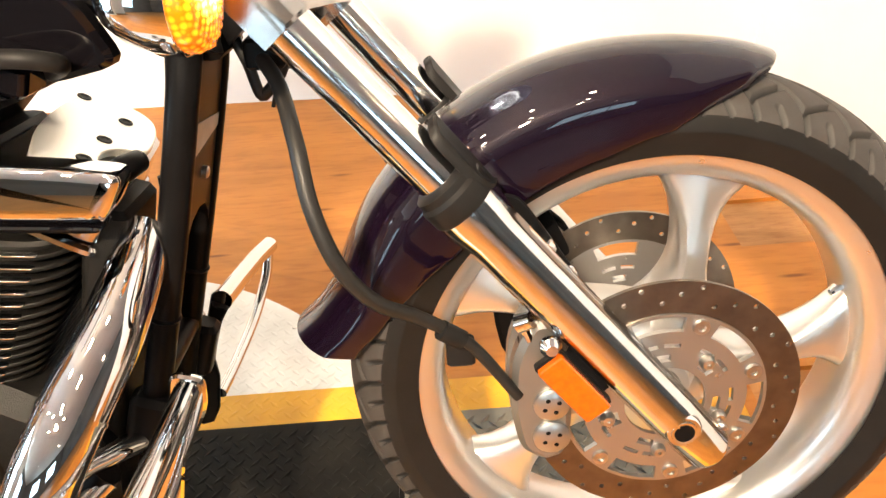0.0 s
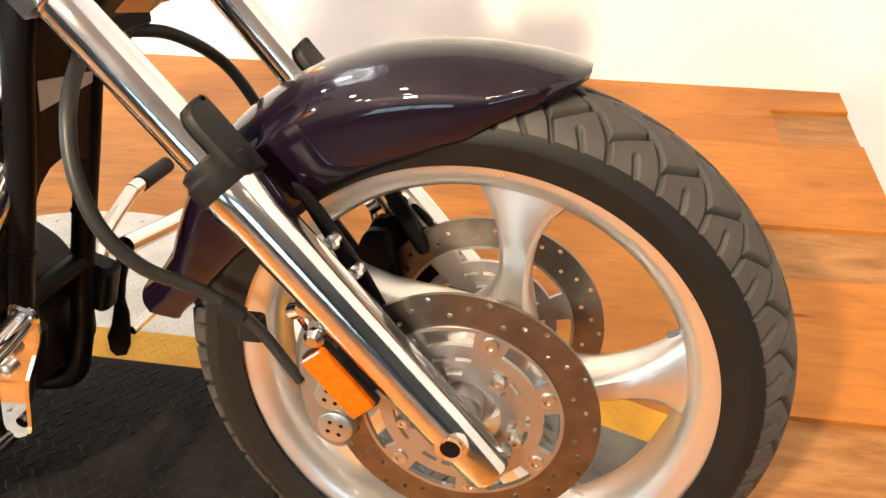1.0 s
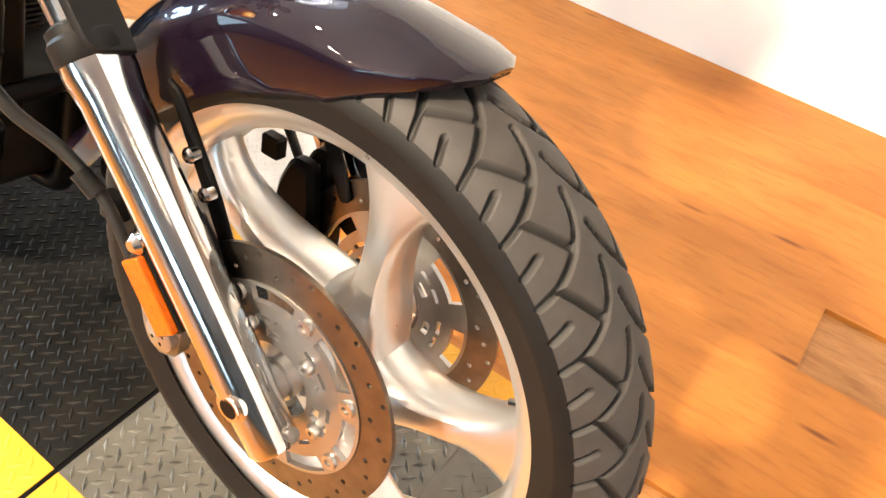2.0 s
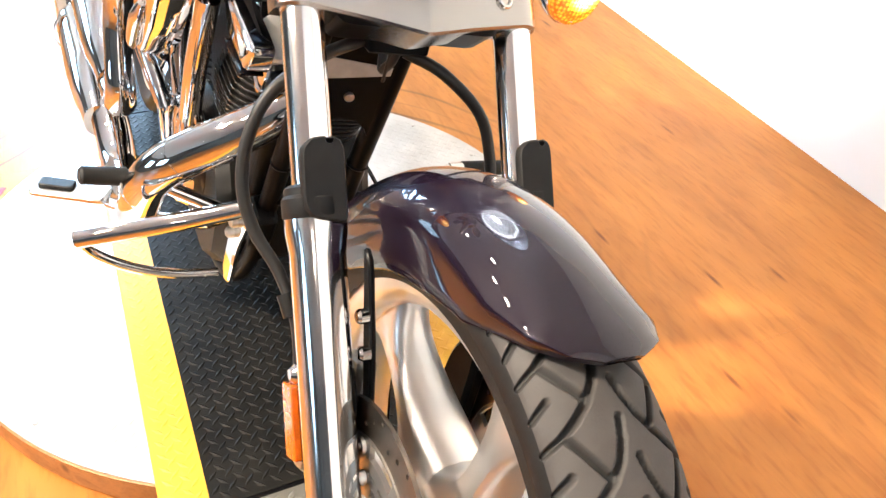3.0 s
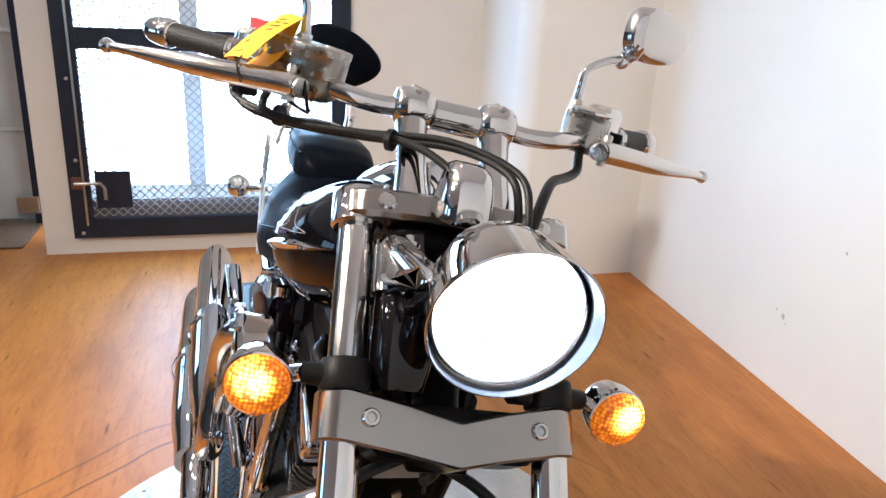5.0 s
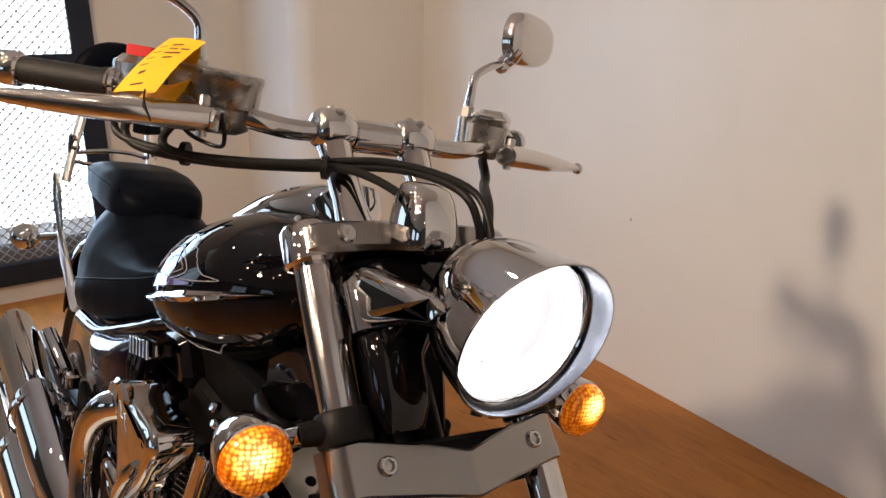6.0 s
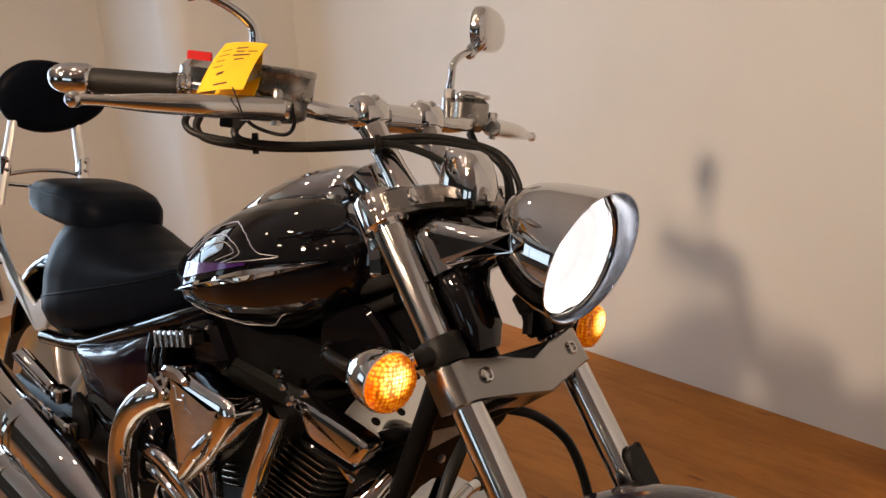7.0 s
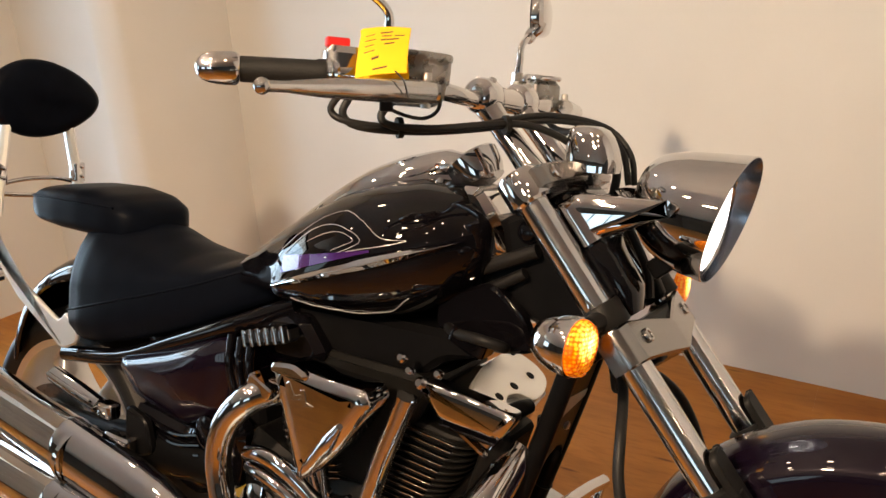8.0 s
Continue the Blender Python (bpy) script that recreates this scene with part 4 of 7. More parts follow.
def turn_signal(side):
    sig = new("turn_signal")
    sig.parent = bike
    tagged(sig, "lit amber turn signal in a chrome bullet housing")
    c, ax = (-0.425, side * 0.238, 0.811), (0.99, side * 0.05, -0.06)
    part("housing", turned([(-0.050, 0.002), (-0.049, 0.012), (-0.043, 0.022), (-0.030, 0.032), (-0.010, 0.0385), (0.008, 0.0405), (0.012, 0.0405), (0.013, 0.038)], c, ax, 40), M_CHROME, sig)
    lens = part("lens", turned([(0.010, 0.0385), (0.020, 0.0380), (0.027, 0.034), (0.0315, 0.024), (0.033, 0.012), (0.0332, 0.0)], c, ax, 40), lit_lens("lit amber lens", settle(rnd(c) + rnd((0.020, side * 0.007, 0.009)), LAMP)), sig, "amber ribbed lens")
    t, a, b = axes_of(ax)
    dots = []
    for i in range(-6, 7):
        for j in range(-6, 7):
            u, v = i * 0.0054, j * 0.0054
            r = math.hypot(u, v)
            if r < 0.034:
                h = 0.0332 - 0.0062 * (r / 0.034) ** 2.6
                p = rnd(c) + t * h + a * u + b * v
                dots.append(turned([(-0.001, 0.0026), (0.0004, 0.0019), (0.0008, 0.0)], p, t, 6))
    tagged(part("lens_ribs", dots, lens.data.materials[0], lens), kind="stuff")
    part("screw", turned([(0, 0.004), (0.001, 0.003)], rnd(c) + t * 0.0285 + b * 0.027, t, 10), M_BOLT, lens)
    return sig


turn_signal(-1)
turn_signal(1)


# -- yokes --
def yokes():
    # lower yoke: folded front plate between two clamps
    lower = part("lower_yoke", prism([(-0.10, 0.575), (0.10, 0.575), (0.10, 0.64), (-0.10, 0.64)], fplace(0, -0.035), 0.06, 0.006), M_BLACK, bike, "polished chevron-shaped lower fork yoke")
    for s in (-1, 1):
        part("yoke_clamp", turned([(up(0.590), 0.0236), (up(0.593), 0.0246), (up(0.640), 0.0246), (up(0.644), 0.0236)], fk(0, s * FY), FU, 36), M_POLISH, lower)
    rings = []
    plan = [(0.130 + 0.030 * math.cos(a), 0.651 - 0.002 * math.cos(a), 0.589 + 0.002 * math.cos(a), 0.026 * math.sin(a)) for a in np.linspace(0, math.pi / 2, 8)] + [(0.06, 0.636, 0.577, 0.032), (0.003, 0.620, 0.565, 0.037)]
    for y, top, bot, n in [(-y, a, b, n) for y, a, b, n in plan] + plan[::-1]:
        b = 0.003
        rings.append([fk(top, y, -0.02), fk(top, y, n - b), fk(top - b, y, n), fk(bot + b, y, n), fk(bot, y, n - b), fk(bot, y, -0.02)])
    part("yoke_plate", rings_to_mesh(rings, True), M_YOKE, lower, sharp=20)
    for s in (-1, 1):
        bolt = part("screw", turned([(0, 0.0105), (0.0030, 0.0105), (0.0048, 0.0090), (0.0050, 0.0064), (0.0040, 0.0058), (0.0012, 0.0054), (0.0012, 0.0)], fk(0.618, s * 0.104, 0.0283), FN, 24), M_CHROME, lower)
        part("hex_socket", turned([(0.0014, 0.0050), (0.0020, 0.0046)], fk(0.618, s * 0.104, 0.0283), FN, 6), M_BOLT, bolt)
    # upper yoke
    outline = [(-0.158, -0.02), (-0.150, 0.030), (-0.125, 0.042), (-0.06, 0.050), (0.06, 0.050), (0.125, 0.042), (0.150, 0.030), (0.158, -0.02), (0.13, -0.036), (0.06, -0.044), (-0.06, -0.044), (-0.13, -0.036)]
    upper = part("upper_yoke", prism(outline, lambda a, b, d: tuple(fk(0.868 + d, a, b)), 0.040, 0.006), M_YOKE, bike, "brushed upper fork yoke", sharp=25)
    for s in (-1, 1):
        part("yoke_clamp", turned([(up(0.862), 0.029), (up(0.866), 0.0325), (up(0.908), 0.0325), (up(0.914), 0.029), (up(0.916), 0.015)], fk(0, s * FY), FU, 36), M_CHROME, upper)
    for s in (-1, 1):
        part("screw", [turned([(0, 0.0115), (0.004, 0.0115), (0.006, 0.009)], fk(0.888, s * 0.104, 0.043), FN, 22), turned([(0.006, 0.0055), (0.0066, 0.0)], fk(0.888, s * 0.104, 0.043), FN, 6)], M_CHROME, upper)
    part("steering_stem", turned([(up(0.62), 0.030), (up(0.88), 0.030)], fk(0, 0, -0.055), FU, 28), M_BLACK, upper)
    part("stem_nut", turned([(up(0.90), 0.024), (up(0.918), 0.024), (up(0.924), 0.016)], fk(0, 0, -0.01), FU, 6), M_CHROME, upper)


yokes()


def headlamp():
    lamp = new("headlamp")
    lamp.parent = bike
    tagged(lamp, "lit chrome teardrop headlamp with a peaked visor")
    yaw = radians(3.5)
    t = rnd((0.9945 * math.cos(yaw), -0.9945 * math.sin(yaw), -0.1045))
    side = rnd((math.sin(yaw), math.cos(yaw), 0))
    up = np.cross(t, side)
    o = rnd((-0.309, 0, 0.970))

    def ring(s, r, visor=0.0, n=56, lift=0.0):
        out = []
        for k in range(n):
            th = 2 * math.pi * k / n
            cu = math.sin(th)
            fwd = visor * (1 + cu) / 2
            out.append(o + t * (s + fwd) + up * (r * cu + lift) + side * r * math.cos(th))
        return out
    keys = [(-0.118, 0.004, 0, 0.012), (-0.116, 0.030, 0, 0.012), (-0.108, 0.052, 0, 0.010), (-0.090, 0.070, 0, 0.006), (-0.060, 0.0835, 0.001, 0.002),
            (-0.030, 0.0905, 0.008, 0), (0.000, 0.0950, 0.024, 0), (0.006, 0.0960, 0.030, 0)]
    fine = [smooth_path([(k[0], k[1], k[2]) for k in keys], 5), smooth_path([(k[0], k[3], 0) for k in keys], 5)]
    shell = [ring(p[0], max(p[1], 0.002), p[2], lift=q[1]) for p, q in zip(*fine)]
    shell += [ring(0.0065, 0.0940, 0.030), ring(0.000, 0.0920, 0.022), ring(-0.026, 0.0860, 0.0), ring(-0.060, 0.070, 0.0), ring(-0.086, 0.044, 0.0), ring(-0.088, 0.006, 0.0)]
    part("shell", rings_to_mesh(shell, True), M_CHROME, lamp)
    # added lining: its blue-grey colour stands for lamp glow on the chrome
    lining = [(0.0066, 0.0937, 0.030), (0.003, 0.0925, 0.0255), (-0.004, 0.0905, 0.0175), (-0.014, 0.0888, 0.008)]
    part("visor_lining", rings_to_mesh([ring(*q) for q in lining] + [ring(q, r + 0.0008, v) for q, r, v in reversed(lining)], False, True), M_VISOR, lamp, "brushed lining added for the lamp glow inside the visor")
    part("lens_ring", hollow([(-0.018, 0.0865), (-0.010, 0.0875), (-0.005, 0.0905), (-0.018, 0.0890)], o, t, 64), M_POLISH, lamp, "polished ring round the lens")
    part("bezel", hollow([(-0.018, 0.0825), (-0.006, 0.0832), (-0.003, 0.0850), (-0.008, 0.0875), (-0.018, 0.0875)], o, t, 64), M_CHROME, lamp)
    part("reflector_ring", hollow([(-0.024, 0.070), (-0.018, 0.0780), (-0.014, 0.0826), (-0.018, 0.0828), (-0.026, 0.0728)], o, t, 48), M_HEAD, lamp, "glowing white outer ring of the reflector")
    # the bowl emits what a mirror would reflect of the bulb
    part("reflector_bowl", hollow([(-0.075, 0.004), (-0.070, 0.030), (-0.056, 0.050), (-0.040, 0.063), (-0.024, 0.070), (-0.026, 0.0725), (-0.042, 0.066), (-0.059, 0.053), (-0.073, 0.032), (-0.078, 0.004)], o, t, 22), M_BOWL, lamp, "faceted reflector with a glow of its own", sharp=8)
    part("bulb", turned([(-0.074, 0.010), (-0.040, 0.0125), (-0.032, 0.010), (-0.028, 0.0)], o, t, 24), M_BULB, lamp, "lit bulb")
    glass = bpy.data.materials.new("clear lens")
    glass.use_nodes = True
    b = glass.node_tree.nodes["Principled BSDF"]
    b.inputs["Transmission Weight"].default_value, b.inputs["Roughness"].default_value, b.inputs["IOR"].default_value = 1.0, 0.02, 1.05
    lens = part("lens", turned([(-0.0105, 0.0828), (-0.004, 0.079), (0.001, 0.06), (0.005, 0.03), (0.006, 0.0)], o, t, 48), glass, lamp, "clear domed lens")
    lens.visible_shadow = False
    # side arms from the fork to the shell
    for s in (-1, 1):
        wedge = [(-0.520, 0.972), (-0.485, 0.995), (-0.350, 0.994), (-0.338, 0.988), (-0.345, 0.980), (-0.462, 0.922), (-0.474, 0.920)]
        part("bracket_arm", pillow(wedge, lambda a, b, d: (a, s * (0.086 + d - 0.16 * max(0.0, a + 0.46)), b), 0.028, 0.020, 0.014), M_CHROME, lamp, sharp=25)
        part("arm_root", turned([(-0.03, 0.020), (0.03, 0.020)], (-0.474, s * 0.098, 0.947), FU, 20), M_CHROME, lamp)
        part("adjuster", turned([(0, 0.008), (0.010, 0.008), (0.013, 0.005)], (-0.385, s * 0.086, 0.975), (0, s, 0), 10), M_BOLT, lamp)
    part("mount_link", block((-0.375, 0, 0.895), (0.05, 0.03, 0.03), 0.006, turn3(0, -40, 0)), M_BLACK, lamp)
    return lamp


headlamp()


def steering_shroud():
    """Black cowl between the fork tubes, behind the headlamp."""
    rings = []
    # it is cut away towards the bike's left side, where one looks through above the yoke
    for s, w, wl, n0, n1 in ((0.652, 0.098, -0.040, -0.03, 0.030), (0.68, 0.105, -0.036, -0.03, 0.048), (0.735, 0.104, -0.030, -0.03, 0.051), (0.760, 0.104, -0.010, -0.03, 0.052), (0.785, 0.102, 0.098, -0.03, 0.050),
                             (0.83, 0.098, 0.098, -0.03, 0.046), (0.862, 0.09, 0.09, -0.03, 0.036)):
        ring = []
        for k in range(20):
            th = 2 * math.pi * k / 20
            cs, sn = math.cos(th), math.sin(th)
            ring.append(fk(s, (wl - w) / 2 + (wl + w) / 2 * math.copysign(abs(cs) ** 0.5, cs), (n0 + n1) / 2 + (n1 - n0) / 2 * math.copysign(abs(sn) ** 0.6, sn)))
        rings.append(ring)
    cowl = part("steering_cowl", rings_to_mesh(rings, True), M_BLACKGLOSS, bike, "gloss black cowl between the fork tubes")
    for s in (-1, 1):
        part("cowl_bolt", turned([(0, 0.009), (0.005, 0.009), (0.007, 0.005)], fk(0.835, s * 0.075, 0.046), FN, 12), M_CHROME, cowl)
        part("pipe_clip", tube([fk(0.83, s * 0.07, 0.05), fk(0.80, s * 0.078, 0.056), fk(0.765, s * 0.075, 0.054)], 0.009, 10, 4), M_CHROME, cowl)


steering_shroud()


def left_wiring():
    """Plug and leads that hang beside the left fork tube above the yoke."""
    plug = part("wiring_plug", block(tuple(fk(0.678, 0.088, 0.006)), (0.040, 0.026, 0.046), 0.008, turn3(0, -28, 0)), M_BLACKPLASTIC, bike, "black plastic wiring plug")
    part("lead", tube([tuple(fk(0.690, 0.086, 0.010)), tuple(fk(0.730, 0.070, 0.030)), tuple(fk(0.775, 0.060, 0.030))], 0.006, 8, 5), M_HOSE, plug)
    part("lead", tube([tuple(fk(0.660, 0.040, 0.012)), tuple(fk(0.700, 0.046, 0.030)), tuple(fk(0.770, 0.036, 0.045))], 0.007, 8, 5), M_HOSE, plug)


left_wiring()


# -- front fender --
def front_fender():
    cx, cz = 0.0, 0.354
    rings = []
    crown = [(72.3, 0.3775), (76, 0.3790), (83, 0.3795), (90, 0.381), (100, 0.3850), (112, 0.3895), (125, 0.3905), (142, 0.3895), (152, 0.385), (158, 0.383), (161, 0.388), (164.5, 0.397), (167, 0.408), (168.5, 0.417)]
    edge = [(72.3, 0.372), (80, 0.340), (90, 0.305), (102, 0.292), (115, 0.288), (128, 0.286), (140, 0.292), (152, 0.308), (163, 0.330), (167, 0.344), (168.5, 0.348)]
    half = [(72.3, 0.020), (74, 0.046), (78, 0.064), (86, 0.0735), (102, 0.0765), (140, 0.0775), (163, 0.076), (172, 0.072)]
    ga, gr = zip(*crown)
    ea, er = zip(*edge)
    ha, hh = zip(*half)
    for a in np.concatenate([np.linspace(72.3, 80, 9), np.linspace(81, 168.5, 50)]):
        rc, re, h = np.interp(a, ga, gr), np.interp(a, ea, er), np.interp(a, ha, hh)
        ring = []
        prof = []
        # a domed top, a soft crease at the shoulder and a flat skirt below it
        drop = min(0.030, (rc - re) * 0.5)
        for k in range(-15, 16):
            u = abs(k) / 15
            if u <= 0.6:
                th = u / 0.6 * radians(58)
                y, r = 0.90 * h * math.sin(th) / math.sin(radians(58)), rc - drop * (1 - math.cos(th)) / (1 - math.cos(radians(58)))
            elif u <= 0.74:
                w = (u - 0.6) / 0.14
                y, r = h * (0.90 + 0.085 * w), rc - drop - min(0.010, (rc - re) * 0.12) * w
            else:
                w = (u - 0.74) / 0.26
                r0 = rc - drop - min(0.010, (rc - re) * 0.12)
                y, r = h * (0.985 + 0.020 * math.sin(min(w * 2, 1) * math.pi / 2) - 0.045 * w), r0 + (re - r0) * w
            prof.append((math.copysign(y, k), r))
        for y, r in prof:
            ring.append((cx + r * math.cos(radians(a)), y, cz + r * math.sin(radians(a))))
        for y, r in reversed(prof):
            k = 0.965
            r2 = r - 0.004
            ring.append((cx + r2 * math.cos(radians(a)), y * k, cz + r2 * math.sin(radians(a))))
        rings.append(ring)
    fen = part("front_fender", rings_to_mesh(rings, True), M_PAINT, bike, "dark purple metallic front fender", sharp=60)
    for s in (-1, 1):
        stay = part("fender_stay", prism([(-0.172, 0.612), (-0.152, 0.606), (-0.098, 0.520), (-0.070, 0.458), (-0.086, 0.448), (-0.116, 0.508)], lambda a, b, d: (a, s * (0.0815 + d), b), 0.007, 0.002), M_BLACK, fen, "black fender stay")
        for q in ((-0.106, 0.520), (-0.128, 0.552)):
            part("stay_bolt", turned([(0, 0.0085), (0.009, 0.0085), (0.012, 0.006)], (q[0], s * 0.0880, q[1]), (0, s, 0), 12), M_CHROME, stay)
    return fen


front_fender()


# -- calipers, reflectors, hoses --
def caliper(side):
    y = side * 0.0925
    cal = new("brake_caliper")
    cal.parent = bike
    tagged(cal, "silver four-piston front brake caliper" if side < 0 else "black four-piston front brake caliper")
    paint = M_CALIPER if side < 0 else M_BLACK
    dz = 0.032
    body = [(-0.118, 0.455), (-0.112, 0.405), (-0.108, 0.33), (-0.116, 0.284), (-0.138, 0.276), (-0.164, 0.295), (-0.174, 0.35), (-0.170, 0.41), (-0.150, 0.455)]
    part("body", prism(body, lambda a, b, d: (a, y + side * (d - 0.006 + 0.012), b + dz), 0.030, 0.007), paint, cal)
    part("inner_half", prism(body, lambda a, b, d: (a, y - side * (d + 0.006), b + dz), 0.024, 0.006), paint, cal)
    for z, r in ((0.388, 0.019), (0.346, 0.020)):
        cap = part("piston_cap", turned([(0.030, r), (0.040, r), (0.042, r - 0.003)], (-0.131, y, z), (0, side, 0), 26), M_CARRIER, cal)
        for k in range(4):
            a = 2 * math.pi * k / 4 + 0.5
            # raised black dots paint the shade of holes in the cap
            part("cap_hole", turned([(0.0418, 0.0034), (0.0427, 0.0)], (-0.131 + r * 0.45 * math.cos(a), y, z + r * 0.45 * math.sin(a)), (0, side, 0), 10), M_BLACK, cap)
    part("bleed_nipple", tube([(-0.150, y + side * 0.03, 0.462), (-0.157, y + side * 0.036, 0.484)], 0.005, 8), M_CHROME, cal)
    part("bracket", prism([(-0.17, 0.44), (-0.10, 0.50), (-0.07, 0.47), (-0.05, 0.40), (-0.08, 0.37), (-0.13, 0.40)], lambda a, b, d: (a, y + side * (d + 0.012), b + dz * 0.5), 0.016, 0.003), M_BLACK, cal)
    part("banjo", tube([(-0.163, y + side * 0.035, 0.488), (-0.150, y + side * 0.042, 0.496)], [0.010, 0.009], 12), M_CHROME, cal)
    return cal


caliper(-1)
caliper(1)


def reflector(side):
    ref = new("fork_reflector")
    ref.parent = bike
    tagged(ref, "rectangular amber reflector on a black fork bracket")
    c = rnd((-0.112, side * 0.150, 0.424))
    ex, ez = rnd((0.615, 0, -0.788)), rnd((0.788, 0, 0.615))

    def place(a, b, d):
        return tuple(c + ex * a + ez * b + rnd((0, side, 0)) * d)
    part("lens", prism(rounded(0.082, 0.031, 0.003, 2), place, 0.009, 0.0015), M_AMBER, ref)
    part("backing", prism(rounded(0.086, 0.034, 0.003, 2), lambda a, b, d: place(a, b, d - 0.008), 0.0078), M_BLACKPLASTIC, ref)
    part("bracket", prism(rounded(0.06, 0.018, 0.005, 2), lambda a, b, d: place(a + 0.002, b + 0.018, d - 0.016), 0.008), M_BLACK, ref)
    part("bracket_bolt", turned([(0, 0.011), (0.006, 0.011), (0.012, 0.006)], place(-0.052, 0.012, -0.004), (0, side, 0), 14), M_CHROME, ref)
    part("hose_guide", block(place(-0.047, 0.045, -0.012), (0.03, 0.03, 0.02), 0.006), M_POLISH, ref)
    return ref


reflector(-1)
reflector(1)


def ease(p):
    """A hose point: at the caliper as drawn, at the yoke with the settled bike."""
    w = smooth_step(0.45, 0.70, p[2])
    return rnd(p) * (1 - w) + rnd(settle(p)) * w


def front_hoses():
    runs = {-1: [(-0.405, -0.040, 0.730), (-0.378, -0.100, 0.716), (-0.357, -0.158, 0.680), (-0.345, -0.181, 0.630), (-0.326, -0.183, 0.580), (-0.298, -0.168, 0.540), (-0.258, -0.142, 0.508), (-0.212, -0.128, 0.468), (-0.165, -0.128, 0.400)],
            1: [(-0.410, 0.020, 0.715), (-0.380, 0.065, 0.703), (-0.352, 0.118, 0.664), (-0.322, 0.135, 0.620), (-0.295, 0.140, 0.570), (-0.262, 0.138, 0.520), (-0.215, 0.130, 0.470), (-0.165, 0.128, 0.400)]}
    for side in (-1, 1):
        hose = part("brake_hose", tube([ease(p) for p in runs[side]], [0.0076] * (len(runs[side]) - 3) + [0.0072, 0.0064, 0.0060], 12, 6), M_HOSE, bike, "black rubber brake hose")
        part("hose_sleeve", tube([(-0.240, side * 0.136, 0.493), (-0.220, side * 0.131, 0.476)], 0.0105, 12), M_BLACKPLASTIC, hose)
        part("hose_clip", block((-0.222, side * 0.112, 0.452), (0.03, 0.02, 0.03), 0.005), M_BLACKPLASTIC, hose)
    part("hose_union", block(settle((-0.405, 0, 0.735)), (0.04, 0.08, 0.03), 0.006), M_BLACK, bike)


front_hoses()


# -- handlebar --
def handlebar():
    bar = new("handlebar")
    bar.parent = bike
    tagged(bar, "chrome pulled-back handlebar on tall risers")
    half = [(-0.668, 0.0, 1.122), (-0.668, 0.075, 1.122), (-0.665, 0.12, 1.120), (-0.668, 0.165, 1.124), (-0.700, 0.225, 1.134), (-0.745, 0.285, 1.138), (-0.790, 0.340, 1.138), (-0.848, 0.410, 1.135)]
    path = [(x, -y, z) for x, y, z in reversed(half)] + half[1:]
    part("bar", tube(path, 0.0135, 16, 5), M_CHROME, bar)
    for s in (-1, 1):
        base, top = rnd((-0.565, s * 0.062, 1.007)), rnd((-0.668, s * 0.064, 1.118))
        way = top - base
        riser = part("riser", tube([base - way * 0.04, base + way * 0.10, base + way * 0.35, base + way * 0.65, base + way * 0.9, top], [0.0265, 0.0250, 0.0215, 0.0215, 0.0245, 0.0255], 24, 4, 0.86), M_CHROME, bar)
        part("clamp", turned([(-0.030, 0.012), (-0.0285, 0.020), (-0.022, 0.0262), (-0.010, 0.0292), (0.010, 0.0292), (0.022, 0.0262), (0.0285, 0.020), (0.030, 0.012)], (-0.668, s * 0.064, 1.126), (0, 1, 0), 30), M_CHROME, riser)
        for k in (-1, 1):
            part("clamp_bolt", turned([(0, 0.0062), (0.004, 0.0062), (0.006, 0.004), (0.006, 0.002), (0.003, 0.0018)], (-0.668 + k * 0.013, s * 0.064, 1.150), (k * 0.35, 0, 1), 14), M_BOLT, riser)
        d = rnd((-0.090, s * 0.108, -0.004))
        d /= np.linalg.norm(d)
        g0 = rnd((-0.775, s * 0.322, 1.138))
        grip = part("grip", tube([g0, g0 + d * 0.008, g0 + d * 0.012, g0 + d * 0.11, g0 + d * 0.113], [0.019, 0.019, 0.0172, 0.0172, 0.0165], 24), M_GRIP, bar, "black rubber grip")
        part("bar_end", tube([g0 + d * q for q in (0.112, 0.114, 0.118, 0.130, 0.142, 0.152, 0.160, 0.165, 0.168, 0.169)], [0.016, 0.0195, 0.0222, 0.0222, 0.0214, 0.0196, 0.0165, 0.0120, 0.0065, 0.001], 24), M_CHROME, grip, "chrome bar end")
        part("grip_collar", tube([g0 - d * 0.018, g0 - d * 0.014, g0 - d * 0.010, g0 - d * 0.006, g0 - d * 0.002, g0], [0.019, 0.021, 0.018, 0.021, 0.018, 0.020], 22), M_CHROME, grip)
    part("centre_cover", turned([(-0.036, 0.020), (-0.034, 0.0225), (0.034, 0.0225), (0.036, 0.020)], (-0.668, 0, 1.122), (0, 1, 0), 24), M_CHROME, bar)
    return bar


handlebar()


